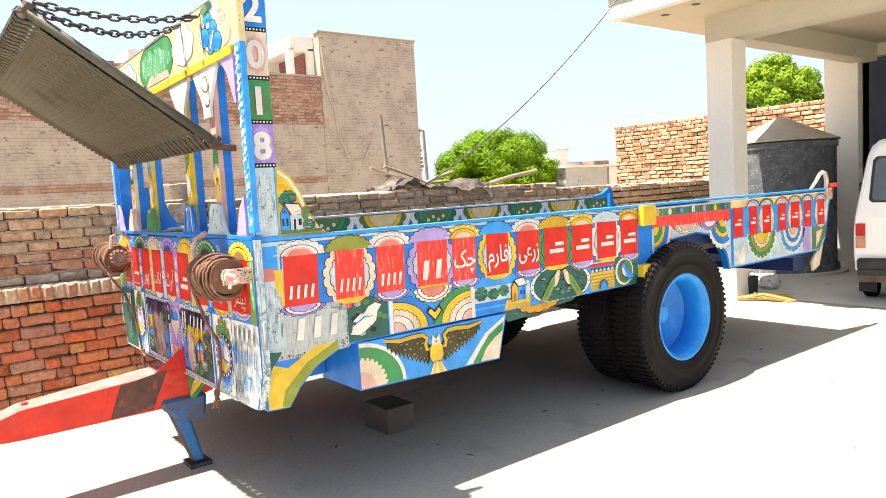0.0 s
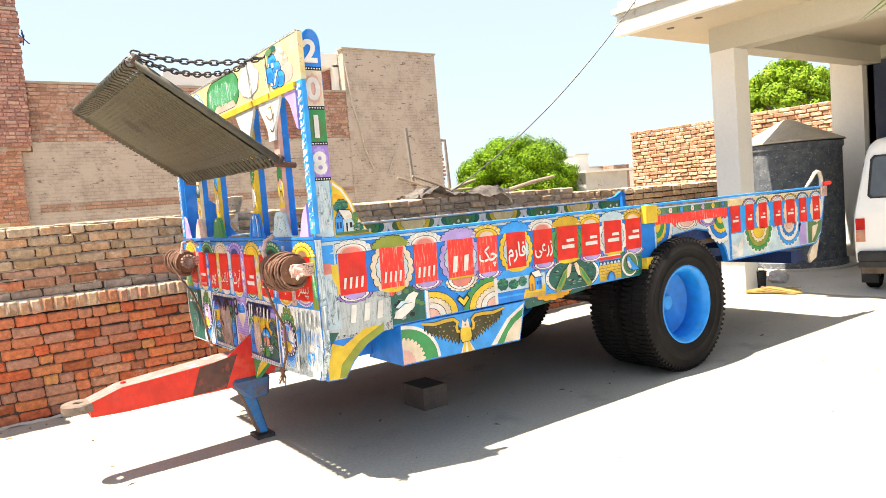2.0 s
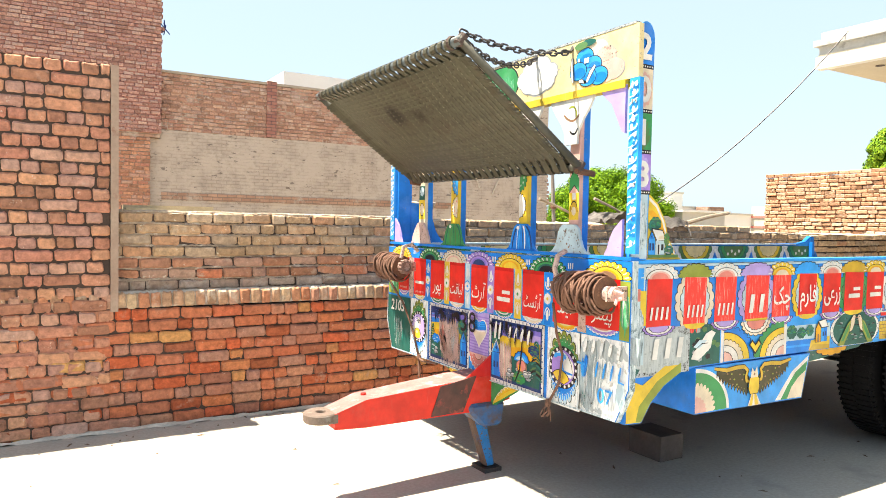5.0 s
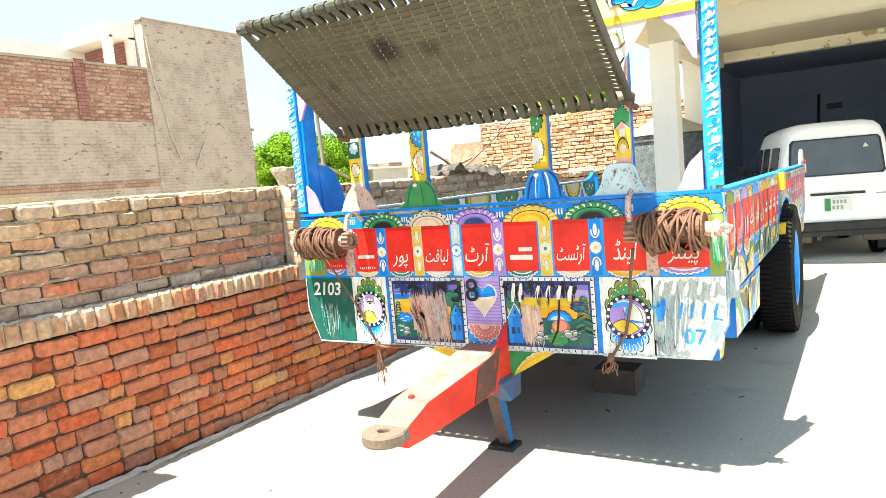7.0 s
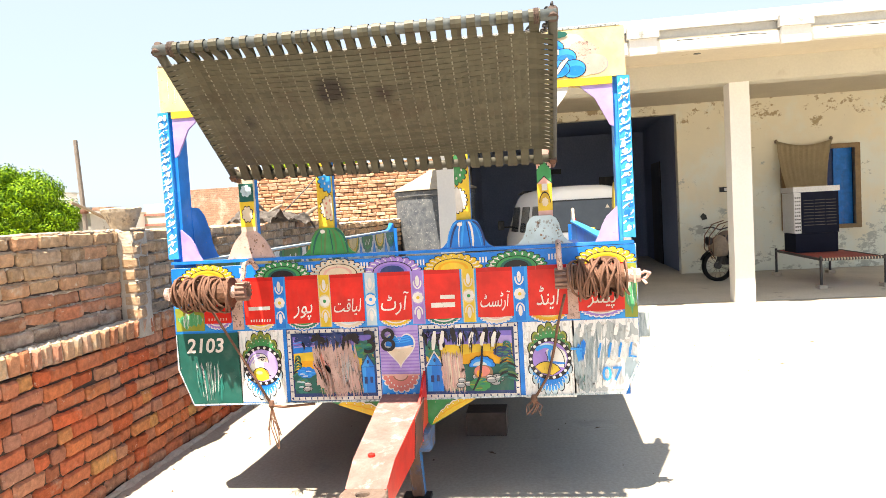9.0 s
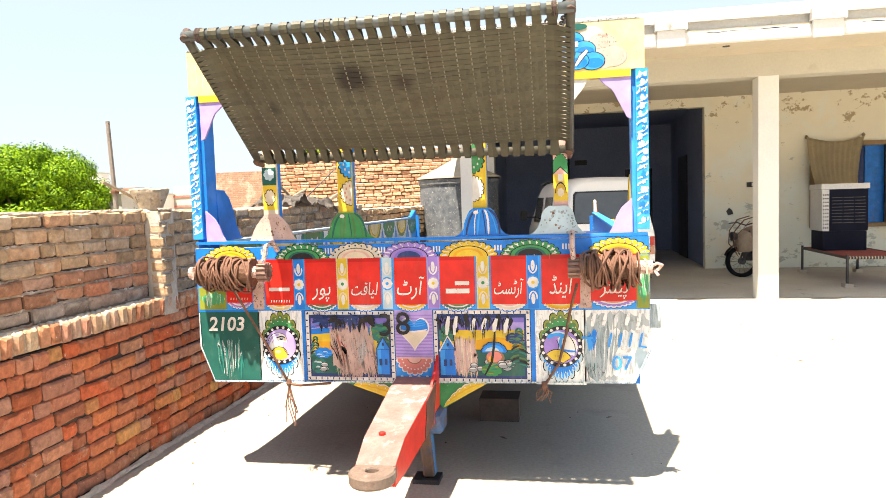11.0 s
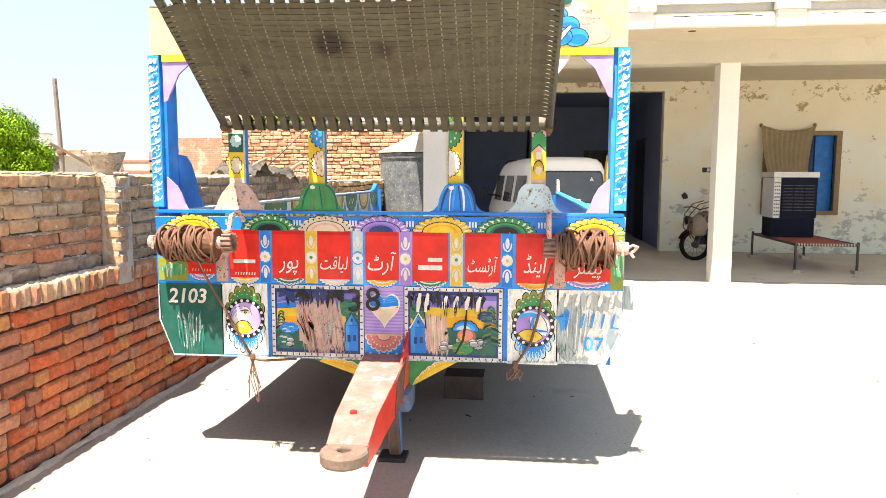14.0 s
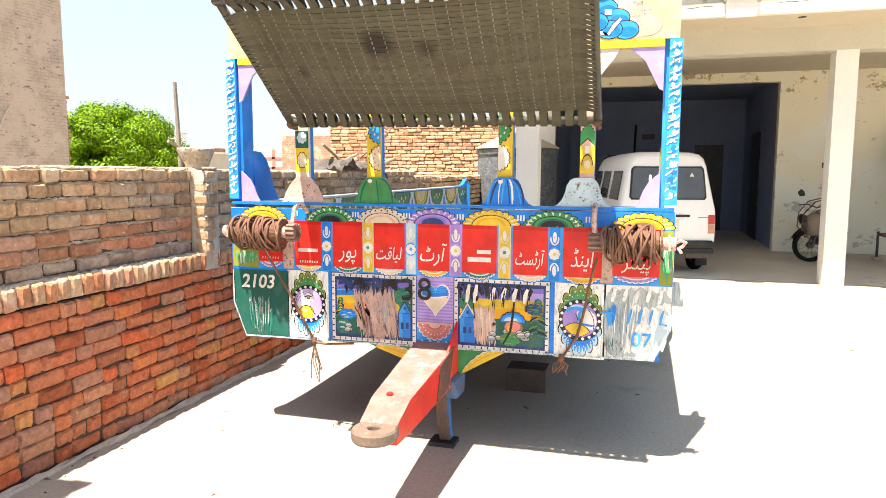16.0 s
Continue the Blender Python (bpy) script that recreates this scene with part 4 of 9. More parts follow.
wheel(2.985, -1)
wheel(3.30, -1)
wheel(5.375, 1)
wheel(5.06, 1)
part("axle", tube(bmesh.new(), [(4.33, 3.08, 0.54), (4.33, 5.28, 0.54)], 0.055, 12), M["steel"], trailer)
for y in (3.55, 4.80):
    part("spring", boxes(*[(3.75 + 0.06 * k, 4.91 - 0.06 * k, y - 0.035, y + 0.035, 0.66 - 0.014 * k, 0.673 - 0.014 * k) for k in range(5)]), M["steel"], trailer)
    for x in (3.70, 4.87):
        part("hanger", boxes((x, x + 0.09, y - 0.03, y + 0.03, 0.64, 0.76)), M["steel"], trailer)
part("fender_plate", boxes((4.1, 5.05, 3.01, 3.48, 1.085, 1.10)), PAINT["navy"], trailer)
part("tail_bumper", boxes((6.40, 6.62, 3.1, 5.3, 0.62, 0.74)), PAINT["navy"], trailer)

# head frame
POSTS = [(-0.804, 0.084, "cream"), (-0.355, 0.083, "yellow"), (0.403, 0.077, "yellow"), (0.836, 0.075, "pink")]
for u, w, key in POSTS:
    p = part("head_post", boxes((XF + 0.03, XF + 0.055, YC - u - w / 2, YC - u + w / 2, 1.39, 2.22)), PAINT[key], trailer, "painted flat steel post")
    part("fin", boxes((XF + 0.056, XF + 0.095, YC - u - w / 2, YC - u - w / 2 + 0.02, 1.39, 2.22)), PAINT["blue"], p, "blue fin behind the post")


def bell(w0, w1, h, n=7):
    """Half outline of a cusped bracket: wide at one end, curving in to a narrow neck."""
    pts = []
    for i in range(n + 1):
        t = i / n
        pts.append((w1 + (w0 - w1) * (0.5 + 0.5 * math.cos(math.pi * min(1, t * 1.05))) ** 1.2, h * t))
    return pts


def skirt(w0, h, dome):
    """Half outline of a bell foot: flared hem, steep sides, a rounded shoulder."""
    tall = ((1.0, 0), (0.90, 0.14), (0.82, 0.34), (0.66, 0.60), (0.50, 0.78), (0.36, 0.92), (0.26, 1.0))
    round_ = ((1.0, 0), (0.84, 0.08), (0.70, 0.24), (0.60, 0.48), (0.55, 0.72), (0.45, 0.90), (0.30, 1.0))
    return [(w0 * a, h * c) for a, c in (round_ if dome else tall)]


for u, key, w0, h, top in ((-0.793, "blush", 0.140, 0.150, "pale"), (-0.342, "green", 0.158, 0.145, "sky"), (0.412, "blue", 0.146, 0.150, "white"), (0.818, "pale", 0.152, 0.150, "white")):
    b = skirt(w0, h, u > -0.5)
    pts = [(u + a, 1.385 + c) for a, c in b] + [(u - a, 1.385 + c) for a, c in b[::-1]]
    part("bell_foot", prism(bmesh.new(), pts, lambda p, q, d: FRONT.put(p, q, -0.012 - d), 0.015), PAINT[key], trailer, "bell-shaped painted foot of the post")
    b = bell(0.17, 0.045, 0.26)
    pts = [(u + a, 2.21 - c) for a, c in b] + [(u - a, 2.21 - c) for a, c in b[::-1]]
    part("cusp", prism(bmesh.new(), pts, lambda p, q, d: FRONT.put(p, q, -0.012 - d), 0.015), PAINT[top], trailer, "pale cusped bracket under the sign board")
for s in (-1, 1):
    b = [(0, 0), (0.118, 0), (0.098, 0.035), (0.080, 0.085), (0.055, 0.13), (0, 0.180)]
    part("corner_foot", prism(bmesh.new(), [(s * (1.20 - a), 1.385 + c) for a, c in b], lambda p, q, d: FRONT.put(p, q, -0.012 - d), 0.015), PAINT["lilac"], trailer, "lilac corner bracket")
    b = [(0, 0), (0.17, 0), (0.15, 0.03), (0.09, 0.08), (0.05, 0.16), (0.02, 0.22), (0, 0.23)]
    part("corner_bracket", prism(bmesh.new(), [(s * (1.20 - a), 2.20 - c) for a, c in b], lambda p, q, d: FRONT.put(p, q, -0.012 - d), 0.015), PAINT["lilac"], trailer, "lilac corner bracket")
part("sign_board", boxes((XF + 0.02, XF + 0.05, YC - 1.27, YC + 1.27, 2.225, 2.475)), PAINT["cream2"], trailer, "cream-yellow sign board across the head frame")
part("sign_rail", boxes((XF + 0.005, XF + 0.06, YC - 1.20, YC + 1.20, 2.185, 2.222)), PAINT["yellow"], trailer, "yellow rail under the sign board")
# end posts: near one is tall with a rounded head and the year painted on its side
POST_EDGE = [(1.195, 1.37), (1.31, 1.37), (1.325, 2.40)] + disc(1.27, 2.43, 0.055, 0.075, 8, 0, 180) + [(1.21, 2.40)]
part("end_post", prism(bmesh.new(), POST_EDGE, lambda u, v, d: SIDE.put(u, v, -0.005 - d), 0.022), PAINT["sky"], trailer, "blue end post with a rounded head")
WEDGE = [(1.31, 1.37), (1.56, 1.37), (1.52, 1.40), (1.47, 1.47), (1.44, 1.56), (1.39, 1.64), (1.33, 1.685), (1.30, 1.69)]
part("side_wedge", prism(bmesh.new(), WEDGE, lambda u, v, d: SIDE.put(u, v, -0.012 - d), 0.02), PAINT["yellow"], trailer, "painted wedge bracing the post")
FPOST = [(1.195, 1.34), (1.31, 1.34), (1.31, 2.47), (1.195, 2.47)]
FARP = Board((0, YF - 0.03, 0), (1, 0, 0), (0, 0, 1), (0, -1, 0))
part("end_post", prism(bmesh.new(), FPOST, lambda u, v, d: FARP.put(u, v, -d), 0.07), PAINT["blue"], trailer, "blue end post on the wall side")
part("side_wedge", prism(bmesh.new(), [(u + 0.06 * (u > 1.32), v) for u, v in WEDGE], lambda u, v, d: FARP.put(u, v, 0.006 - d), 0.02), PAINT["blue"], trailer, "plain blue wedge bracing the post")
for s in (-1, 1):
    part("post_face", boxes((XF + 0.015, XF + 0.04, YC - s * 1.255 - 0.031, YC - s * 1.255 + 0.031, 1.40, 2.222)), PAINT["sky"], trailer, "blue post face with worn white scrolls")


# ---- painted decoration of the front board ----
def frame_dots(u0, v0, u1, v1, w, key="white", ink="navy"):
    """A pale border with dark lines on both sides and short ink ticks along it."""
    s = [(rect(u0, v0, u1, v1), ink), (rect(u0 + 0.004, v0 + 0.004, u1 - 0.004, v1 - 0.004), key), (rect(u0 + w - 0.004, v0 + w - 0.004, u1 - w + 0.004, v1 - w + 0.004), ink)]
    k = int((u1 - u0) / 0.035)
    for i in range(k):
        u = u0 + (i + 0.5) * (u1 - u0) / k
        s += [(rect(u - 0.003, v1 - w * 0.8, u + 0.003, v1 - w * 0.3), ink), (rect(u - 0.003, v0 + w * 0.3, u + 0.003, v0 + w * 0.8), ink)]
    k = int((v1 - v0) / 0.035)
    for i in range(k):
        v = v0 + (i + 0.5) * (v1 - v0) / k
        s += [(rect(u0 + w * 0.3, v - 0.003, u0 + w * 0.75, v + 0.003), ink), (rect(u1 - w * 0.75, v - 0.003, u1 - w * 0.3, v + 0.003), ink)]
    return s


def flower(u, v, r, key="white", eye="yellow", petals=6):
    s = [(disc(u + 0.62 * r * math.cos(k * 2 * math.pi / petals), v + 0.62 * r * math.sin(k * 2 * math.pi / petals), 0.42 * r, n=8), key) for k in range(petals)]
    return s + [(disc(u, v, 0.32 * r, n=8), eye)]


def arch(u, v, r, q, key, eye, lobes=10):
    """A scalloped half-rosette: inked edge, a light touch in every petal, an inner ring and a small eye."""
    s = [(scallop(u, v, r, q, lobes, 0.11, 0, 180), "black"), (scallop(u, v, r * 0.965, q * 0.955, lobes, 0.11, 0, 180), key)]
    for k in range(lobes):
        a = math.pi * (k + 0.5) / lobes
        tone = "white" if key not in ("white", "cream", "pale") else "pale"
        s.append((stroke([(u + 0.70 * r * math.cos(a), v + 0.70 * q * math.sin(a)), (u + 0.80 * r * math.cos(a), v + 0.80 * q * math.sin(a)), (u + 0.88 * r * math.cos(a + 0.05), v + 0.88 * q * math.sin(a + 0.05))], 0.008), tone))
    deep = {"white": "pink", "cream": "pink", "yellow": "amber", "green": "dkgreen", "purple": "mauve", "lilac": "purple", "sky": "blue", "pale": "sky", "olive": "leaf", "gold": "amber"}.get(key, key)
    return s + [(disc(u, v, r * 0.66, q * 0.66, 16, 0, 180), "black"), (disc(u, v, r * 0.63, q * 0.62, 16, 0, 180), key), (disc(u, v, r * 0.50, q * 0.50, 14, 0, 180), deep), (disc(u, v, r * 0.40, q * 0.40, 12, 0, 180), eye)]


def fan(u, v, r, q, keys, a0=0, a1=180, lobes=9, deep=0.10):
    """Rings of scalloped half circles, outermost first."""
    out = []
    for i, (key, k) in enumerate(zip(keys, (1.0, 0.8, 0.62, 0.45, 0.28))):
        n, cut = max(4, int(lobes * (0.5 + 0.5 * k))), deep if i % 2 == 0 else 0.0
        ink = min(0.05, 0.0035 / max(0.01, min(r, q)))
        out += [(scallop(u, v, r * k, q * k, n, cut, a0, a1), "black"), (scallop(u, v, r * (k - ink), q * (k - ink), n, cut, a0, a1), key)]
    return out


def letter_bars(u0, v, u1, h, n, key="white"):
    """Unreadable or private writing: plain bars of its size."""
    w, lean = (u1 - u0) / n, 0.16 * h
    return [([(u0 + (i + 0.16) * w, v), (u0 + (i + 0.56) * w, v), (u0 + (i + 0.56) * w + lean, v + h), (u0 + (i + 0.16) * w + lean, v + h)], key) for i in range(n)]


def word_bars(mid, v, w, key="white"):
    """A private name: two plain bars, a long one under a short one."""
    return [(rect(mid - w / 2, v, mid + w / 2, v + 0.026), key), (rect(mid - w * 0.1, v + 0.045, mid + w / 2, v + 0.066), key)]


def ragged(u0, v0, u1, v1, deep, seed, n=11):
    """A scraped area with ragged upper and lower ends."""
    rng = random.Random(seed)
    ends = lambda k: 0.22 * (v1 - v0) * abs(2 * k / n - 1) ** 3
    low = [(u0 + (u1 - u0) * k / n, v0 + ends(k) + deep * rng.random()) for k in range(n + 1)]
    top = [(u0 + (u1 - u0) * k / n, v1 - ends(k) - deep * rng.random()) for k in range(n, -1, -1)]
    return low + top


def rough_patch(cx, cv, w, h, n, keys, seed, lean=0.0):
    """Downward scraping marks."""
    rng, s = random.Random(seed), []
    for i in range(n):
        u = cx + rng.uniform(-w, w) / 2
        top = cv + h / 2 * rng.uniform(0.5, 1.0)
        low = cv - h / 2 * rng.uniform(0.4, 1.0)
        k = rng.uniform(0.0008, 0.0036)
        s.append(([(u, top), (u + k, top - 0.02), (u + k * 0.8 + lean, low + 0.02), (u + k * 0.3 + lean, low), (u - k * 0.4 + lean, low + 0.03), (u - k * 0.5, top - 0.03)], rng.choice(keys)))
    return s


def scraped(a0, a1, top, b0, b1, low, n, seed, keys, wide=0.008, spread=0.10):
    """Paint torn away in long slanting streaks, from (a0..a1, top) down to (b0..b1, low)."""
    rng, s = random.Random(seed), []
    for i in range(n):
        f = rng.random()
        mid = 1 - abs(2 * f - 1)
        t = top - spread * rng.random() * (1.2 - 0.7 * mid)
        b = low + spread * rng.random() * (1.5 - 1.0 * mid)
        ua, ub, w = a0 + (a1 - a0) * f, b0 + (b1 - b0) * f + rng.uniform(-0.006, 0.006), wide * rng.uniform(0.2, 0.7)
        um, wob = (ua + ub) / 2, rng.uniform(-0.005, 0.005)
        vm = (t + b) / 2
        s.append(([(ua, t), (ua + w, t - 0.02), (um + w + wob, vm), (ub + 0.7 * w, b + 0.015), (ub, b), (ub - 0.5 * w, b + 0.03), (um - w + wob, vm + 0.01), (ua - 0.8 * w, t - 0.03)], rng.choice(keys)))
    return s


def palm_blot(u, v, r, seed, key="black", n=9):
    """A dark spiky tuft of brush marks round one point."""
    rng, s = random.Random(seed), []
    for k in range(n):
        a = -0.5 + 4.2 * k / n + rng.uniform(-0.15, 0.15)
        L = r * rng.uniform(0.7, 1.15)
        tip = (u + L * math.cos(a), v + 0.9 * L * math.sin(a) - 0.25 * r)
        s.append((stroke(curve_pts((u, v), (u + 0.6 * L * math.cos(a), v + 0.9 * L * math.sin(a)), tip, 4), 0.016), key))
    return s


def fir(u, v0, v1, w, seed, keys=("dkgreen", "teal", "black", "leaf")):
    """A dark fir built of drooping brush marks."""
    rng, s = random.Random(seed), []
    n = max(5, int((v1 - v0) / 0.016))
    for k in range(n):
        v = v0 + (v1 - v0) * k / n
        g = w * (1.1 - 0.75 * k / n)
        for sgn in (-1, 1):
            s.append((stroke([(u, v + 0.016), (u + sgn * g * 0.6, v + 0.008), (u + sgn * g * rng.uniform(0.8, 1.1), v - 0.006)], 0.012), keys[(k + (sgn > 0)) % len(keys)]))
    return s


def bush(u, v, rx, ry, seed, keys, n=9):
    """A leafy clump of small scalloped dabs, lighter towards its top."""
    rng, s = random.Random(seed), [(scallop(u, v, rx, ry, 8, 0.14), keys[0])]
    for k in range(n):
        a, d = rng.random() * 6.28, rng.random() ** 0.5
        s.append((scallop(u + 0.75 * rx * d * math.cos(a), v + 0.75 * ry * d * math.sin(a), rx * 0.30, ry * 0.24, 6, 0.2, 0, 180), keys[1 + (k % (len(keys) - 1))]))
    return s


def rocks(u, v, r, seed, n=4):
    """Rounded stones in grey and white, each with an inked rim."""
    rng, s = random.Random(seed), []
    for k in range(n):
        a, b, q = u + rng.uniform(-1, 1) * r, v + rng.uniform(-0.5, 0.5) * r, r * rng.uniform(0.35, 0.6)
        s += [(disc(a, b, q, q * 0.62, 12), "black"), (disc(a, b, q * 0.88, q * 0.52, 12), "grey"), (disc(a - 0.1 * q, b + 0.14 * q, q * 0.66, q * 0.26, 10, 0, 180), "white")]
    return s


FRONT.motif("top_band", [(rect(-1.265, 1.275, 1.275, 1.34), "blue")], trailer, "blue band along the top of the front board")
FRONT.motif("panel_ground", [(rect(-1.262, 0.985, 1.272, 1.278), "sky")], trailer, "light blue ground behind the red panels")
for u, keys in ((-1.055, ("yellow", "gold", "yellow")), (-0.614, ("green", "white", "green", "black")), (-0.297, ("cream", "black", "cream", "cream")), (0.006, ("purple", "lilac", "purple", "navy")),
                (0.336, ("yellow", "gold", "yellow")), (0.670, ("green", "white", "leaf", "black")), (1.125, ("yellow", "gold", "yellow", "brown"))):
    FRONT.motif("scalloped_fan", arch(u, 1.276, 0.165, 0.088, keys[0], keys[-1], 11) + [(disc(u + 0.135 * math.cos(radians(15 + 15 * k)), 1.276 + 0.071 * math.sin(radians(15 + 15 * k)), 0.005, n=6), keys[1]) for k in range(11)], trailer, "scalloped half-rosette painted on the front board", lift=3)
for u in (-0.84, -0.455, -0.145, 0.165, 0.50, 0.86):
    FRONT.motif("white_tick", [(rect(u - 0.022 + 0.016 * k, 1.305, u - 0.014 + 0.016 * k, 1.335), "white") for k in range(3)], trailer, lift=4)

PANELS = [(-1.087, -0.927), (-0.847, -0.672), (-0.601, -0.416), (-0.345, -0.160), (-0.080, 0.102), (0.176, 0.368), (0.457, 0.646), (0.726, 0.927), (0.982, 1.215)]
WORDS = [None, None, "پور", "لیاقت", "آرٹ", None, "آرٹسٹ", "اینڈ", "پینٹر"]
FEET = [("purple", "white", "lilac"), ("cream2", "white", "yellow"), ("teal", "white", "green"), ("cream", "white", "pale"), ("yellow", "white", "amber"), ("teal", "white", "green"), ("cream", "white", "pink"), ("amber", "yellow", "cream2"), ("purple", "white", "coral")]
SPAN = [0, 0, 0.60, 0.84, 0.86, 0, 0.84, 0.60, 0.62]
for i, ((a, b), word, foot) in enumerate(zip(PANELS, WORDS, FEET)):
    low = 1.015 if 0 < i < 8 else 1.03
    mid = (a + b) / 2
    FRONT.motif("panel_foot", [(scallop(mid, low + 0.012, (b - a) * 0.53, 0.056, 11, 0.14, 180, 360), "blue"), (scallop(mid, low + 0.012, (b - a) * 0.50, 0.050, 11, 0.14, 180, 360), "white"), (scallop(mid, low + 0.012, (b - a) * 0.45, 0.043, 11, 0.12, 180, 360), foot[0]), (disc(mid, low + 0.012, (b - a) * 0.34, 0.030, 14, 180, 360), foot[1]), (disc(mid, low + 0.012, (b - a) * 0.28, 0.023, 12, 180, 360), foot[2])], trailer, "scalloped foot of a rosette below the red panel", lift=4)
    # the darker top band paints in the shading of the panel's fold
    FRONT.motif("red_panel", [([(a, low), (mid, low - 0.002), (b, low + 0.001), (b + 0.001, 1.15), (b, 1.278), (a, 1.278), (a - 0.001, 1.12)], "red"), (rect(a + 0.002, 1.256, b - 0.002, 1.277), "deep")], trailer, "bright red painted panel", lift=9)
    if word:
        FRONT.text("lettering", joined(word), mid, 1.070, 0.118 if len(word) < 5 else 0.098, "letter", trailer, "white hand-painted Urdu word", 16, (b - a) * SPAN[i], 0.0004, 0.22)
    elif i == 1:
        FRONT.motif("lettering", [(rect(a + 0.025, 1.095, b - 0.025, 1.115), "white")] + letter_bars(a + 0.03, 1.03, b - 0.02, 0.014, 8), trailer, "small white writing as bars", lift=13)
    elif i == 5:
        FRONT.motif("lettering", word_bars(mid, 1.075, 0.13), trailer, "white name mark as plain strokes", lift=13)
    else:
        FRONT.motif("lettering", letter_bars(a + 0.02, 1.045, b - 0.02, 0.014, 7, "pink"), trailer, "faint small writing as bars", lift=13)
for u, key, eye in ((-0.889, "scrape", "scrape"), (-0.640, "blue", "yellow"), (-0.381, "yellow", "green"), (-0.122, "pale", "sky"), (0.138, "purple", "yellow"), (0.412, "yellow", "green"), (0.681, "blue", "yellow"), (0.953, "scrape", "scrape")):
    s = [(rect(u - 0.034, 0.99, u + 0.034, 1.278), key)]
    if key != "scrape":
        soft = {"blue": "sky", "yellow": "cream2", "pale": "sky", "purple": "lilac"}[key]
        s += [(rect(u - 0.034, 0.99, u - 0.028, 1.278), soft), (rect(u + 0.028, 0.99, u + 0.034, 1.278), soft)]
        for sgn, base in ((1, 1.180), (-1, 1.085)):
            s += [(disc(u, base + sgn * 0.042, 0.011, 0.030, 10), "white")]
            for side in (-1, 1):
                s += [(stroke(curve_pts((u, base), (u + side * 0.024, base + sgn * 0.012), (u + side * 0.020, base + sgn * 0.044), 5), 0.008), "white" if key != "yellow" else "cream")]
        s += [(disc(u, 1.132, 0.033, 0.038, 14), soft)] + flower(u, 1.132, 0.030, "white", eye, 8)
    FRONT.motif("divider_strip", s, trailer, "flowered divider strip between red panels", lift=6)
FRONT.motif("worn_corner", [(rect(1.215, 0.99, 1.279, 1.27), "olive")] + [(ragged(1.22, 1.0, 1.275, 1.24, 0.05, 5), "greenruns")], trailer, "worn green and yellow corner", lift=6)
FRONT.motif("worn_corner", [(rect(-1.262, 0.99, -1.09, 1.12), "olive")] + [(ragged(-1.25, 0.995, -1.10, 1.11, 0.04, 6), "greenruns")], trailer, "worn green and yellow corner", lift=6)

# lower row of pictures
FRONT.motif("green_panel", [([(-1.268, 0.975), (-1.268, 0.770), (-1.189, 0.562), (-0.893, 0.566), (-0.893, 0.975)], "dkgreen")] + scraped(-1.16, -1.00, 0.83, -1.15, -1.01, 0.58, 46, 71, ("dkgreen", "runs", "teal", "runs", "teal", "bare", "teal"), 0.010, 0.14), trailer, "dark green panel with pale runs", lift=2)
FRONT.text("chalk_mark", "2103", -1.095, 0.868, 0.112, "letter", trailer, "white brushed number", 18, 0.225, 0.0025, 0.16)
wear = [(ragged(0.946, 0.592, 1.060, 0.978, 0.03, 73, 15), "steelgrey"), (ragged(0.96, 0.862, 1.276, 0.981, 0.03, 74, 21), "greyed"), (ragged(1.02, 0.594, 1.20, 0.640, 0.02, 75, 15), "greyed"), (ragged(1.20, 0.64, 1.262, 0.80, 0.03, 78, 9), "pale")]
wear += scraped(0.99, 1.14, 0.955, 0.98, 1.12, 0.60, 18, 77, ("scuffed", "greyed", "scuffed", "greyed", "steelgrey"), 0.012, 0.2) + scraped(0.95, 1.05, 0.72, 0.95, 1.06, 0.595, 22, 79, ("teal", "bare", "steelgrey"), 0.006, 0.06)
FRONT.motif("worn_panel", [([(0.943, 0.982), (0.943, 0.587), (1.199, 0.591), (1.279, 0.761), (1.279, 0.985)], "scuffed")] + wear + scraped(0.968, 1.010, 0.885, 0.972, 1.000, 0.755, 16, 76, ("sky", "sky", "blue"), 0.018, 0.05) + [(stroke([(0.93, 0.835), (0.99, 0.832)], 0.020), "sky")], trailer, "scraped grey and white panel", lift=2)
FRONT.motif("chalk_mark", [(stroke([(1.07 + 0.052 * k, 0.785), (1.076 + 0.052 * k, 0.825), (1.085 + 0.052 * k, 0.862)], 0.014), "sky") for k in range(4)] + [(stroke([(1.225, 0.792), (1.262, 0.785)], 0.014), "sky")], trailer, "blue brushed letters as bars", lift=30)
FRONT.text("chalk_mark", "07", 1.138, 0.664, 0.105, "sky", trailer, "blue brushed number", 30, bold=0.001)
FRONT.motif("chalk_mark", [(stroke([(0.985 + 0.058 * k, 0.895 + 0.006 * (k % 2)), (0.992 + 0.058 * k, 0.93), (1.000 + 0.058 * k, 0.965)], 0.022), "scuffed") for k in range(5)], trailer, "faint white brushed writing as bars", lift=30)
FRONT.motif("pale_border", [(stroke([(-1.262, 0.97), (-1.262, 0.772), (-1.184, 0.569), (0.0, 0.579), (1.196, 0.598), (1.272, 0.762)], 0.009), "flaked")], trailer, "pale worn line along the lower edge", lift=24)
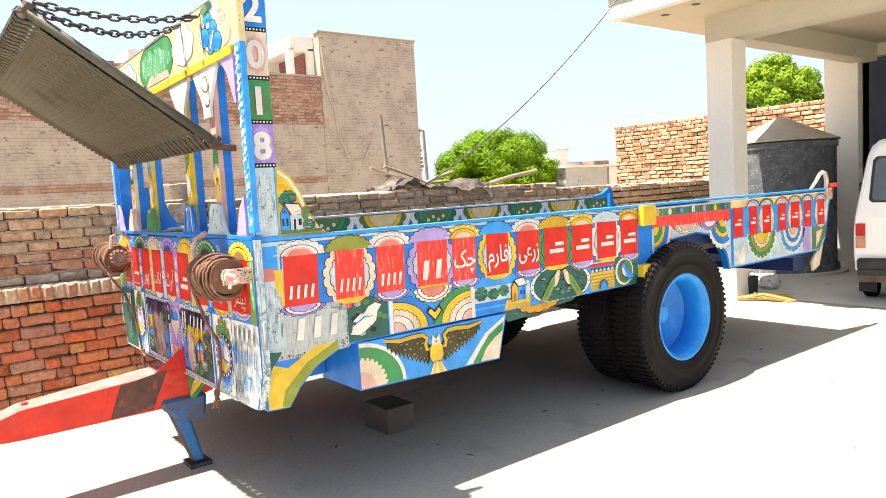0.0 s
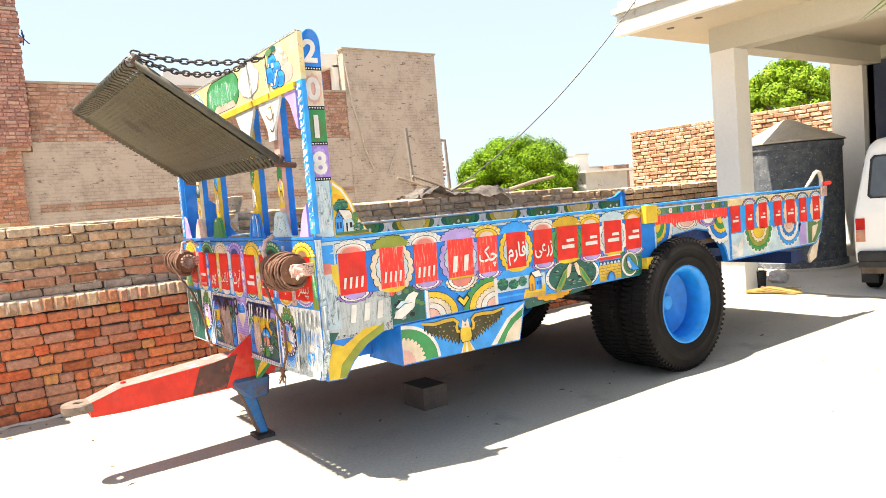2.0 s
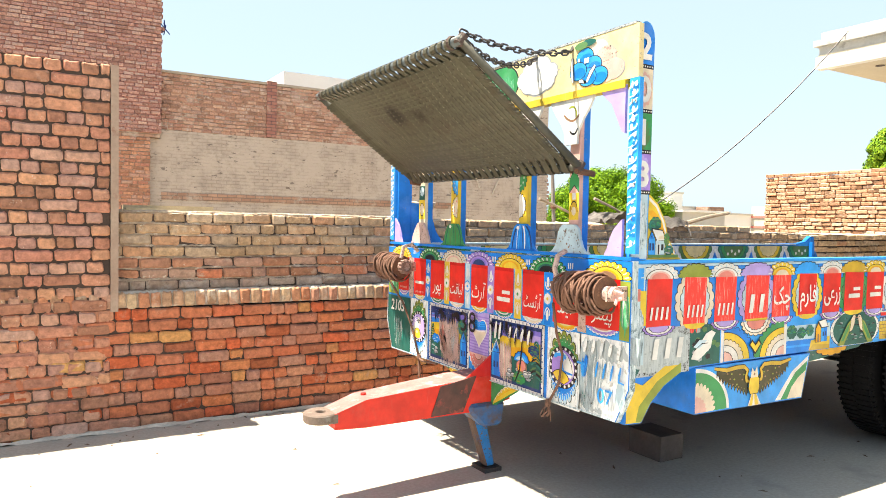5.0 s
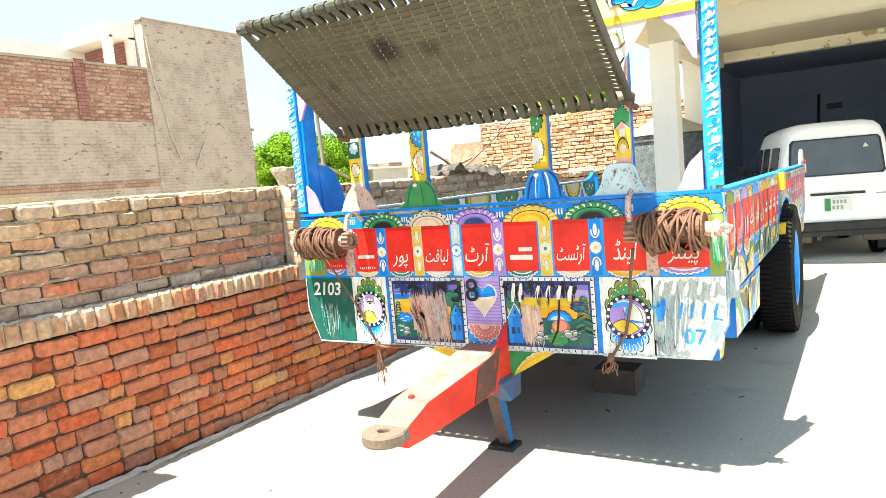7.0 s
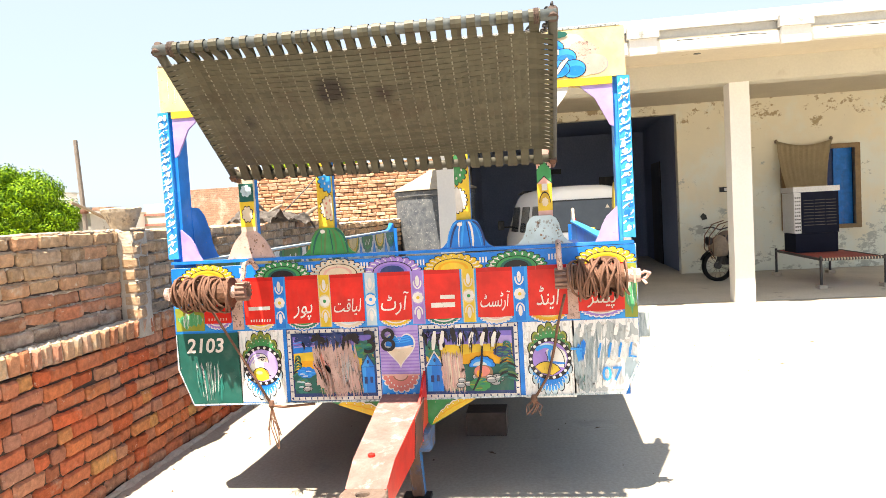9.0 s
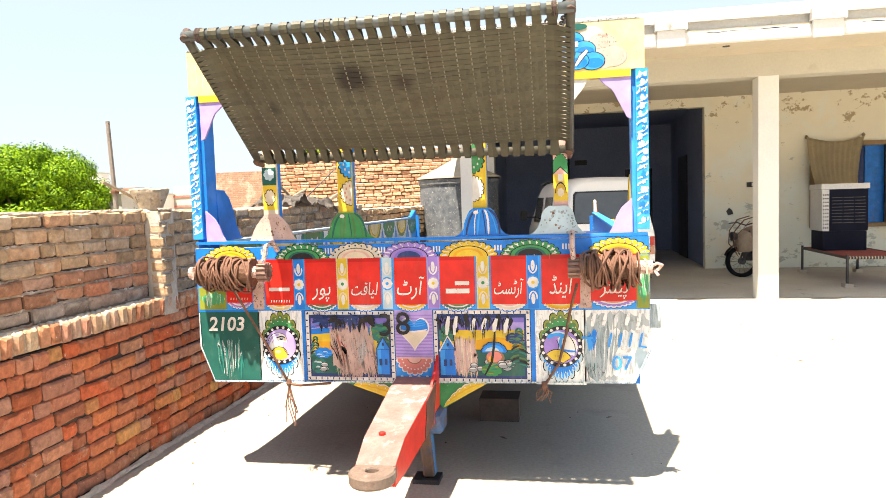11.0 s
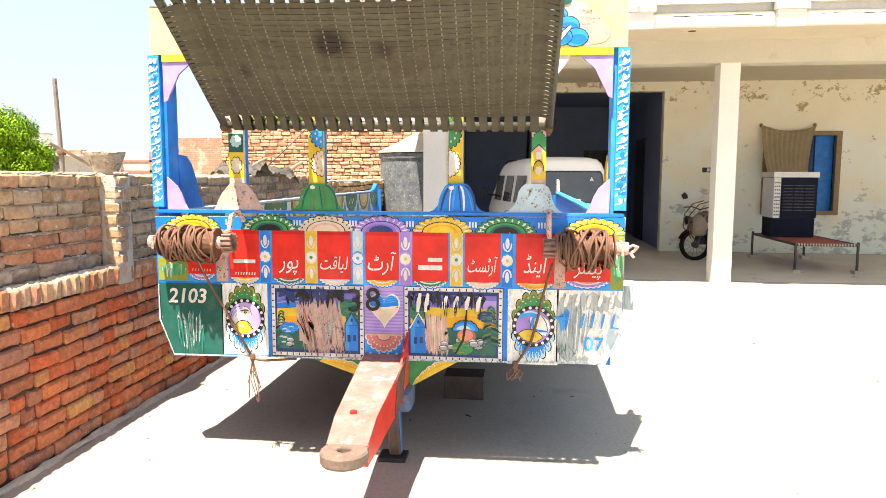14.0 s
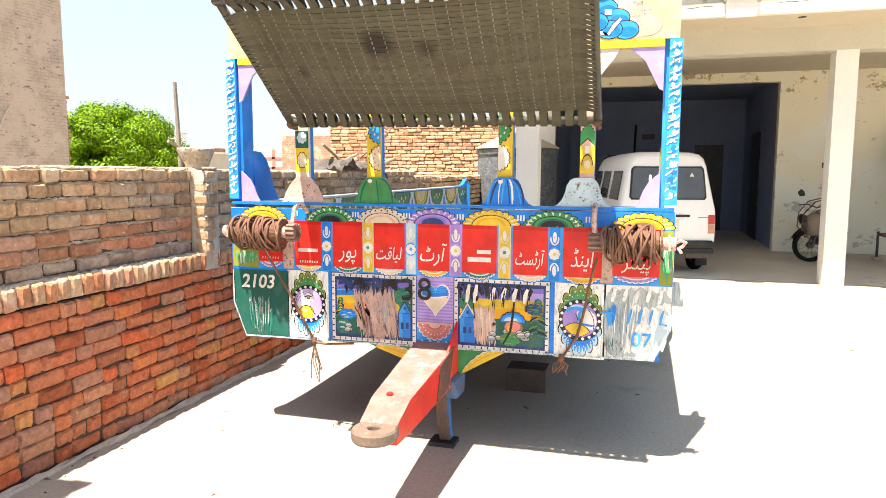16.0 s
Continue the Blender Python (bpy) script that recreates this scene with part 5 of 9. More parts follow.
for u, ring in ((-0.764, "lilac"), (0.822, "purple")):
    v = 0.785
    s = [(rect(u - 0.135, 0.578, u + 0.130, 0.982), "scuffed")] + scraped(u - 0.12, u + 0.12, 0.97, u - 0.12, u + 0.12, 0.60, 22, int(90 + 10 * u), ("scuffed", "pale", "flaked", "white"), 0.010, 0.2)
    s += [(scallop(u, 0.785, 0.122, 0.197, 7, 0.13, 8, 172), "black"), (scallop(u, 0.785, 0.122, 0.200, 8, 0.13, 188, 352), "black")]
    s += [(scallop(u, 0.785, 0.117, 0.191, 7, 0.13, 10, 170), "olive"), (scallop(u, 0.785, 0.117, 0.194, 8, 0.13, 190, 350), "pale")]
    s += [(scallop(u, 0.785, 0.112, 0.172, 7, 0.14, 12, 168), "leaf"), (scallop(u, 0.785, 0.106, 0.176, 16, 0.24, 194, 346), "sky"), (scallop(u, 0.785, 0.108, 0.150, 14, 0.16, 14, 166), "green"), (scallop(u, 0.785, 0.100, 0.150, 22, 0.20, 200, 340), "blue")]
    for k in range(9):
        a = radians(24 + 132 * k / 8)
        s += [(disc(u + 0.101 * math.cos(a), 0.785 + 0.158 * math.sin(a), 0.0045, n=6), "cream2" if k % 2 else "white"), (disc(u + 0.098 * math.cos(a + 0.15), 0.785 + 0.136 * math.sin(a + 0.15), 0.003, n=6), "white")]
    for k in range(11):
        a = radians(208 + 124 * k / 10)
        s += [(disc(u + 0.099 * math.cos(a), 0.785 + 0.142 * math.sin(a), 0.0035, n=6), "white")]
    s += [(disc(u, v, 0.112, 0.112, 30), "black")]
    s += [(disc(u + 0.1005 * math.cos(k * math.pi / 9), v + 0.1005 * math.sin(k * math.pi / 9), 0.0085, n=8), "white") for k in range(18)]
    s += [(disc(u, v, 0.091, 0.091, 28), ring)]
    if ring == "lilac":
        head = curve_pts((u - 0.088, v - 0.022), (u - 0.078, v + 0.078), (u - 0.004, v + 0.070), 8) + curve_pts((u - 0.004, v + 0.070), (u + 0.028, v + 0.066), (u + 0.034, v + 0.040), 5) + curve_pts((u + 0.034, v + 0.040), (u + 0.042, v + 0.028), (u + 0.036, v + 0.012), 4) + [(u + 0.028, v + 0.020), (u + 0.012, v + 0.018)] + curve_pts((u + 0.012, v + 0.018), (u + 0.004, v - 0.02), (u + 0.046, v - 0.056), 6) + curve_pts((u + 0.046, v - 0.056), (u, v - 0.075), (u - 0.070, v - 0.055), 5)
        s += [(head, "black"), ([(u - 0.012 + (a + 0.012 - u) * 0.955, v + (b - v) * 0.955) for a, b in head], "white")]
        s += [(stroke(curve_pts((u - 0.078, v - 0.005), (u - 0.060, v + 0.055), (u - 0.010, v + 0.060), 7), 0.012), "lilac"), (stroke(curve_pts((u - 0.056, v + 0.008), (u - 0.045, v + 0.035), (u - 0.014, v + 0.048), 6), 0.004), "purple"), (stroke(curve_pts((u - 0.022, v + 0.040), (u + 0.004, v + 0.054), (u + 0.024, v + 0.042), 6), 0.007), "black"), (disc(u + 0.002, v + 0.034, 0.010, 0.007, 9), "black"), (disc(u + 0.003, v + 0.036, 0.003, n=6), "white"),
              (stroke(curve_pts((u - 0.020, v + 0.028), (u - 0.010, v + 0.018), (u + 0.010, v + 0.024), 5), 0.004), "grey"), ([(u + 0.018, v + 0.040), (u + 0.032, v + 0.042), (u + 0.036, v + 0.026), (u + 0.034, v + 0.016), (u + 0.026, v + 0.024), (u + 0.014, v + 0.024)], "cream"), (stroke([(u + 0.014, v + 0.022), (u + 0.030, v + 0.026)], 0.0025), "black")]
        s += [(disc(u - 0.012, v - 0.055, 0.050, 0.046, 16, 0, 180), "black"), ([(u - 0.060, v - 0.055)] + disc(u - 0.012, v - 0.056, 0.047, 0.042, 14, 180, 0) + [(u + 0.036, v - 0.075), (u - 0.004, v - 0.088), (u - 0.045, v - 0.078)], "yellow"), (disc(u - 0.020, v - 0.040, 0.020, 0.010, 9), "cream2"), (stroke(curve_pts((u + 0.012, v - 0.010), (u + 0.020, v - 0.045), (u + 0.048, v - 0.060), 6), 0.004), "black")]
    else:
        s += [([(u - 0.018, v + 0.045), (u + 0.030, v + 0.070), (u + 0.078, v + 0.035), (u + 0.088, v - 0.005), (u + 0.072, v - 0.050), (u + 0.03, v - 0.040), (u - 0.01, v - 0.012)], "white"), (stroke(curve_pts((u + 0.030, v + 0.070), (u + 0.088, v + 0.02), (u + 0.070, v - 0.052), 7), 0.004), "black"),
              ([(u - 0.082, v - 0.040)] + curve_pts((u - 0.082, v - 0.040), (u - 0.025, v + 0.015), (u + 0.042, v - 0.040), 9) + [(u + 0.055, v - 0.060), (u + 0.010, v - 0.089), (u - 0.050, v - 0.076)], "black"), ([(u - 0.078, v - 0.042)] + curve_pts((u - 0.078, v - 0.042), (u - 0.025, v + 0.008), (u + 0.038, v - 0.043), 9) + [(u + 0.050, v - 0.060), (u + 0.010, v - 0.086), (u - 0.048, v - 0.073)], "yellow"),
              (stroke(curve_pts((u - 0.070, v + 0.045), (u - 0.03, v + 0.09), (u + 0.024, v + 0.050), 7), 0.024), "sky"), (stroke(curve_pts((u - 0.050, v + 0.070), (u - 0.01, v + 0.092), (u + 0.040, v + 0.060), 6), 0.008), "pale"), (stroke(curve_pts((u + 0.010, v + 0.060), (u - 0.018, v + 0.02), (u + 0.006, v - 0.018), 6), 0.015), "sky"), (stroke([(u + 0.004, v - 0.016), (u + 0.04, v - 0.024), (u + 0.078, v - 0.026)], 0.013), "blue"), (stroke([(u - 0.024, v + 0.036), (u - 0.012, v + 0.01), (u - 0.016, v - 0.012)], 0.004), "black")]
        s += [(rect(u - 0.034 + 0.014 * k, v - 0.058, u - 0.028 + 0.014 * k, v - 0.046), "gold") for k in range(4)]
    FRONT.motif("bird_medallion", s, trailer, "round dotted medallion with scalloped caps and a bird head", lift=2)

PINKS = ("blush", "blush", "scrape", "pink", "blush", "scrape", "blush", "streak")


def tower(h, v0, w, top):
    """A small blue house with an inked, pale-edged pointed roof."""
    return [([(h - w - 0.006, v0), (h - w - 0.006, top - 0.055), (h, top + 0.012), (h + w + 0.006, top - 0.055), (h + w + 0.006, v0)], "navy"), (rect(h - w, v0, h + w, top - 0.055), "blue"), (rect(h - w, v0, h - w * 0.4, top - 0.055), "sky"), ([(h - w - 0.002, top - 0.060), (h, top), (h + w + 0.002, top - 0.060)], "sky"), ([(h, top), (h + w + 0.002, top - 0.060), (h + 0.004, top - 0.060)], "blue"),
            (stroke([(h - w - 0.002, top - 0.062), (h + w + 0.002, top - 0.062)], 0.005), "navy"), (disc(h, top - 0.034, 0.007, 0.011, 8), "navy"), (rect(h - 0.024, v0 + 0.050, h - 0.007, v0 + 0.088), "navy"), (rect(h + 0.008, v0 + 0.054, h + 0.023, v0 + 0.088), "navy")]


a, b, v0, v1 = -0.587, -0.120, 0.615, 0.945
s = [(rect(a, v0, b, v1), "navy"), (rect(a + 0.007, v1 - 0.060, b - 0.007, v1 - 0.007), "mauve"), (rect(a + 0.007, v1 - 0.100, b - 0.007, v1 - 0.058), "blue"), ([(a + 0.007, v0 + 0.12), (a + 0.007, v1 - 0.10), (a + 0.2, v1 - 0.085), (b - 0.007, v1 - 0.10), (b - 0.007, v0 + 0.13)], "yellow"), (rect(a + 0.05, v0 + 0.14, a + 0.22, v0 + 0.19), "amber"), (rect(a + 0.007, v0 + 0.007, b - 0.007, v0 + 0.125), "dkgreen")]
s += [(stroke(curve_pts((a + 0.01, v1 - 0.03 - 0.012 * k), (a + 0.12, v1 - 0.015 - 0.012 * k), (a + 0.24, v1 - 0.035 - 0.012 * k), 5), 0.006), ("lilac", "sky", "dusk")[k % 3]) for k in range(4)]
s += fir(a + 0.030, v0 + 0.09, v1 - 0.11, 0.034, 1) + bush(a + 0.075, v0 + 0.125, 0.055, 0.032, 2, ("blue", "sky", "pale", "sky")) + bush(a + 0.05, v0 + 0.05, 0.05, 0.045, 3, ("teal", "leaf", "pale", "dkgreen")) + rocks(a + 0.11, v0 + 0.055, 0.055, 4, 6) + bush(a + 0.18, v0 + 0.03, 0.05, 0.03, 5, ("dkgreen", "leaf", "teal"))
s += bush(b - 0.060, v1 - 0.085, 0.062, 0.052, 6, ("teal", "green", "leaf", "dkgreen"), 14) + bush(b - 0.035, v1 - 0.15, 0.04, 0.04, 7, ("dkgreen", "teal", "leaf"), 9) + tower(-0.160, v0 + 0.006, 0.034, 0.825)
s += [(ragged(-0.455, 0.60, -0.225, 0.885, 0.04, 14, 15), "blush")] + scraped(-0.47, -0.23, 0.915, -0.42, -0.20, 0.585, 230, 11, PINKS, 0.0065, 0.10) + scraped(-0.33, -0.24, 0.86, -0.32, -0.25, 0.66, 46, 12, ("brown", "grey", "scrape", "bare", "streak"), 0.004, 0.10) + scraped(-0.47, -0.40, 0.88, -0.43, -0.37, 0.62, 16, 13, ("brown", "black", "coral"), 0.004, 0.10)
FRONT.motif("picture_border", frame_dots(-0.615, 0.578, -0.090, 0.982, 0.028), trailer, "white ticked border", lift=2)
FRONT.motif("landscape_picture", s, trailer, "painted village landscape, badly scraped", lift=5)
a, b = 0.158, 0.634
s = [(rect(a, v0, b, v1 + 0.003), "navy"), (rect(a + 0.007, v1 - 0.075, b - 0.007, v1 - 0.004), "mauve"), (rect(b - 0.10, v1 - 0.10, b - 0.007, v1 - 0.03), "lilac"), (rect(a + 0.007, v0 + 0.14, b - 0.007, v1 - 0.072), "yellow"), ([(a + 0.18, v0 + 0.13), (a + 0.2, v0 + 0.20), (a + 0.32, v0 + 0.22), (b - 0.007, v0 + 0.20), (b - 0.007, v0 + 0.13)], "amber"), (rect(a + 0.007, v0 + 0.007, b - 0.007, v0 + 0.15), "dkgreen")]
s += bush(a + 0.045, v1 - 0.10, 0.045, 0.06, 21, ("teal", "green", "leaf", "dkgreen"), 12) + tower(a + 0.050, v0 + 0.006, 0.043, 0.825)
s += [(stroke([(a + 0.002, 0.755), (a + 0.050, 0.838), (a + 0.105, 0.750)], 0.012), "white")]
s += [(ragged(a + 0.09, 0.615, a + 0.195, 0.82, 0.04, 15, 13), "blush")] + scraped(a + 0.085, a + 0.20, 0.845, a + 0.09, a + 0.21, 0.60, 130, 22, ("cream", "blush", "pink", "streak", "scrape", "blush"), 0.006, 0.10)
s += rocks(a + 0.235, v0 + 0.06, 0.05, 23, 5) + [(scallop(a + 0.305, v0 + 0.135, 0.075, 0.062, 7, 0.08, 0, 180), "black"), (scallop(a + 0.305, v0 + 0.135, 0.070, 0.057, 7, 0.08, 0, 180), "blue"), (disc(a + 0.300, v0 + 0.140, 0.056, 0.038, 12, 0, 180), "sky"), (disc(a + 0.295, v0 + 0.142, 0.038, 0.022, 12, 0, 180), "pale"), (disc(a + 0.310, v0 + 0.105, 0.052, 0.042, 14), "brown"), (disc(a + 0.305, v0 + 0.112, 0.042, 0.030, 12), "coral"), (disc(a + 0.290, v0 + 0.098, 0.016, 0.020, 10), "amber")]
s += bush(a + 0.290, v0 + 0.040, 0.058, 0.038, 24, ("green", "leaf", "teal", "olive"), 12) + rocks(a + 0.395, v0 + 0.055, 0.055, 25, 6) + fir(b - 0.035, v0 + 0.06, v1 - 0.06, 0.050, 26) + bush(b - 0.06, v1 - 0.115, 0.05, 0.03, 27, ("navy", "teal", "leaf"))
FRONT.motif("picture_border", frame_dots(0.128, 0.580, 0.663, 0.985, 0.028), trailer, "white ticked border", lift=2)
FRONT.motif("landscape_picture", s, trailer, "painted village landscape, partly scraped", lift=5)
FRONT.motif("black_daub", scraped(0.15, 0.56, 0.972, 0.16, 0.56, 0.86, 60, 82, ("black", "black", "navy"), 0.020, 0.05) + scraped(0.17, 0.56, 0.94, 0.18, 0.55, 0.80, 16, 83, ("black",), 0.006, 0.06), trailer, "black paint smeared over the picture", lift=18)
FRONT.motif("black_daub", scraped(-0.53, -0.20, 0.960, -0.53, -0.20, 0.85, 26, 84, ("black", "navy", "black"), 0.015, 0.05) + palm_blot(-0.525, 0.925, 0.050, 8, "navy") + palm_blot(-0.435, 0.925, 0.045, 9) + palm_blot(-0.335, 0.930, 0.045, 10, "navy") + palm_blot(-0.240, 0.925, 0.045, 16), trailer, "dark dripping brush marks", lift=26)
FRONT.motif("chalk_mark", [(stroke([(x, 0.848), (x + 0.006, 0.90), (x + 0.014, 0.950)], 0.024), "letter") for x in (0.205, 0.248)] + [(stroke([(0.345 + 0.060 * k, 0.866 - 0.008 * (k % 2)), (0.350 + 0.060 * k, 0.90), (0.362 + 0.060 * k, 0.938)], 0.024), "letter") for k in range(4)], trailer, "white brushed number as bars", lift=32)
FRONT.motif("black_run", [(stroke([(0.47, 0.87), (0.462, 0.78), (0.45, 0.70), (0.41, 0.625)], 0.013), "black"), (stroke([(0.24, 0.86), (0.25, 0.76)], 0.010), "black")], trailer, lift=23)
FRONT.motif("centre_panel", [(rect(-0.088, 0.575, 0.126, 0.985), "lilac")], trailer, "lilac centre panel", lift=3)
for k in range(14):
    FRONT.motif("stripe", [([(-0.086, 0.717 + 0.018 * k), (0.02, 0.714 + 0.018 * k), (0.124, 0.716 + 0.018 * k), (0.124, 0.724 + 0.018 * k), (0.03, 0.723 + 0.018 * k), (-0.086, 0.725 + 0.018 * k)], "purple")], trailer, lift=4)


def heart_at(k):
    return [(0.022 + 0.0054 * k * 16 * math.sin(t) ** 3, 0.862 + 0.0066 * k * (13 * math.cos(t) - 5 * math.cos(2 * t) - 2 * math.cos(3 * t) - math.cos(4 * t))) for t in (i * 2 * math.pi / 36 for i in range(36))]


upper = [(p, q) for p, q in heart_at(0.90) if q > 0.862]
s = [(heart_at(1.0), "white"), (heart_at(0.91), "cream"), (upper, "blue")]
s += [(stroke(curve_pts((-0.035, 0.895 + 0.013 * k), (0.01, 0.885 + 0.013 * k), (0.085, 0.902 + 0.012 * k), 6), 0.007), "sky") for k in range(3)] + [(stroke(curve_pts((-0.052, 0.872), (0.0, 0.852), (0.095, 0.874), 7), 0.010), "white")]
s += [(rect(-0.086, 0.58, 0.124, 0.712), "sky"), (rect(-0.086, 0.58, 0.124, 0.615), "blue"), (scallop(0.018, 0.715, 0.106, 0.100, 9, 0.12, 180, 360), "white"), (scallop(0.018, 0.715, 0.098, 0.092, 9, 0.12, 180, 360), "coral"), (disc(0.018, 0.715, 0.042, 0.034, 12, 180, 360), "brown"), (disc(0.018, 0.715, 0.036, 0.028, 12, 180, 360), "pink"), (rect(-0.086, 0.711, 0.124, 0.720), "pink")]
s += [(disc(0.018 + 0.070 * math.cos(radians(188 + 16.4 * k)), 0.715 + 0.064 * math.sin(radians(188 + 16.4 * k)), 0.0045, n=6), "white") for k in range(11)] + [(disc(-0.055 + 0.048 * k, 0.612, 0.008, n=8), "pale") for k in range(4)]
FRONT.motif("painted_heart", s, trailer, "white and blue heart over a coral rosette", lift=5)
FRONT.text("black_daub", "3", -0.140, 0.842, 0.180, "black", trailer, "black brushed number", 50, None, 0.001)
FRONT.text("black_daub", "8", -0.038, 0.850, 0.180, "black", trailer, "black brushed number", 50, None, 0.001)

# ---- painted decoration of the near side board ----
RED = [(1.31, 1.49), (1.575, 1.745), (1.81, 1.985), (2.06, 2.265), (2.295, 2.465), (2.54, 2.715), (2.78, 2.965), (3.005, 3.215), (3.25, 3.45), (3.49, 3.69), (3.73, 3.915)]
TOPS = ["white", "olive", "white", "lilac", "yellow", "sky", "white", "gold", "yellow", "pale", "gold"]
SIDE.motif("top_band", [(rect(1.20, 1.27, 3.92, 1.348), "blue"), (rect(1.20, 1.335, 3.92, 1.348), "pale")], trailer, "blue band along the top of the side board", lift=1)
SIDE.motif("panel_ground", [(rect(1.20, 1.03, 3.92, 1.272), "blue")] + [(rect(a + 0.005 * i, 1.035, a + 0.018, 1.27), "pale") for i, (a, b) in enumerate(RED)], trailer, "blue ground behind the red panels", lift=1)
for i, ((a, b), top) in enumerate(zip(RED, TOPS)):
    mid, hw = (a + b) / 2, (b - a) / 2
    if i % 2:
        key = ("cream", "lilac", "yellow", "green", "white")[i // 2]
        s = [(scallop(mid, 1.155, hw + 0.068, 0.165, 18, 0.09), "black"), (scallop(mid, 1.155, hw + 0.063, 0.160, 18, 0.09), key), (scallop(mid, 1.155, hw + 0.03, 0.12, 14, 0.08), "black"), (scallop(mid, 1.155, hw + 0.025, 0.115, 14, 0.08), "pale" if key != "green" else "leaf")]
        s += [(scallop(mid, 1.278, hw + 0.05, 0.075, 10, 0.10, 0, 180), "black"), (scallop(mid, 1.278, hw + 0.045, 0.070, 10, 0.10, 0, 180), top)]
        SIDE.motif("rosette", s, trailer, "scalloped rosette behind a red panel", lift=3)
    else:
        s = arch(mid, 1.275, hw + 0.058, 0.076, top, "coral" if top == "white" else "cream", 9)
        s += fan(mid, 1.04, hw + 0.03, 0.05, ("purple", "white", "lilac"), 180, 360, 7)
        SIDE.motif("scalloped_fan", s, trailer, "scalloped half-rosettes above and below a red panel", lift=3)
    SIDE.motif("red_panel", [([(a, 1.040), (b - 0.008, 1.036), (b, 1.275), (a + 0.006, 1.28)], "red" if i not in (1, 2, 3, 4) else "redruns")] + ([(ragged(a + 0.012, 0.985 if i < 3 else 1.005, b - 0.012, 1.20, 0.055, 30 + i, 13), "redruns")] if i in (1, 2, 3, 4) else []) + [(disc(mid, 1.042, hw * 0.95, 0.028, 10, 180, 360), "lilac" if i % 2 == 0 else "yellow")], trailer, "red painted panel with runs" if i in (1, 2, 3, 4) else "bright red painted panel", lift=9)
    if i < 4:
        SIDE.motif("lettering", letter_bars(a + 0.015, 1.075, b - 0.02, 0.062 if i != 3 else 0.10, 4 if i != 3 else 2), trailer, "white painted number as bars", lift=21)
    elif i in (4, 5, 6):
        SIDE.text("lettering", joined(("چک", "فارم", "زرعی")[i - 4]), mid, 1.115, 0.135, "letter", trailer, "white hand-painted Urdu word", 22, 0.9 * 2 * hw)
    else:
        SIDE.motif("lettering", word_bars(mid, 1.12, 0.125), trailer, "white painted name as plain strokes", lift=19)
SIDE.motif("front_strip", [(rect(1.195, 0.86, 1.30, 1.335), "pale"), (rect(1.20, 1.22, 1.29, 1.33), "sky"), (rect(1.20, 1.17, 1.27, 1.23), "coral"), (rect(1.27, 1.05, 1.31, 1.22), "yellow")] + [(ragged(1.20, 0.87, 1.295, 1.16, 0.03, 40), "flaked")], trailer, "worn pale front end of the side board", lift=5)
SIDE.motif("scraped_panel", [(rect(1.195, 0.80, 1.63, 1.034), "bare")] + [(ragged(1.20, 0.805, 1.62, 1.03, 0.02, 77, 24), "greyed")], trailer, "scraped grey panel", lift=4)
SIDE.motif("chalk_mark", letter_bars(1.34, 0.88, 1.60, 0.10, 3), trailer, "white brushed writing as bars", lift=20)
SIDE.motif("yellow_bracket", [([(1.195, 0.80), (1.195, 0.585), (1.295, 0.58), (1.30, 0.65), (1.38, 0.74), (1.50, 0.80), (1.57, 0.81), (1.57, 0.84), (1.45, 0.84), (1.30, 0.76)], "yellow"), ([(1.26, 0.585), (1.30, 0.582), (1.36, 0.67), (1.45, 0.745), (1.57, 0.802), (1.57, 0.85), (1.40, 0.77), (1.28, 0.66)], "olive"), ([(1.20, 0.85), (1.20, 0.74), (1.28, 0.84)], "dkgreen")], trailer, "curved yellow and green bracket end", lift=5)
# dove
u, v = 1.70, 0.93
SIDE.motif("dove_picture", [(rect(1.63, 0.822, 1.865, 1.034), "dkgreen")] + [(scallop(1.64 + 0.21 * random.Random(k).random(), 0.85 + 0.17 * random.Random(k + 50).random(), 0.02, 0.015, 5, 0.2), ("leaf", "grey", "black")[k % 3]) for k in range(16)]
            + [([(1.64, 0.86), (1.66, 0.90), (1.71, 0.94), (1.75, 0.985), (1.79, 1.0), (1.825, 0.985), (1.80, 0.955), (1.79, 0.91), (1.73, 0.87), (1.69, 0.85)], "white"), ([(1.655, 0.92), (1.70, 0.955), (1.76, 0.95), (1.70, 0.91)], "pale"), (stroke([(1.66, 0.90), (1.72, 0.935), (1.77, 0.935)], 0.005), "black")], trailer, "plain white bird shape on dark leaves", lift=4)
# blue panel of crossing fans
s = [(rect(1.865, 0.822, 2.44, 1.034), "sky"), (rect(1.872, 0.822, 1.895, 1.034), "white"), (rect(2.415, 0.822, 2.44, 1.034), "white")]
s += fan(1.897, 0.826, 0.27, 0.195, ("blue", "yellow", "cream", "white", "pink"), 0, 90, 9, 0.07) + fan(2.413, 0.826, 0.27, 0.195, ("green", "yellow", "cream", "white", "pink"), 90, 180, 9, 0.07)
s += fan(2.155, 1.030, 0.135, 0.085, ("cream", "white", "coral"), 180, 360, 9)
s += [([(2.10, 0.90), (2.155, 0.845), (2.21, 0.90), (2.185, 0.93), (2.155, 0.905), (2.125, 0.93)], "black"), ([(2.112, 0.90), (2.155, 0.857), (2.198, 0.90), (2.183, 0.918), (2.155, 0.893), (2.127, 0.918)], "yellow")]
SIDE.motif("fan_picture", s, trailer, "blue panel with crossing cream, yellow and green fans", lift=4)
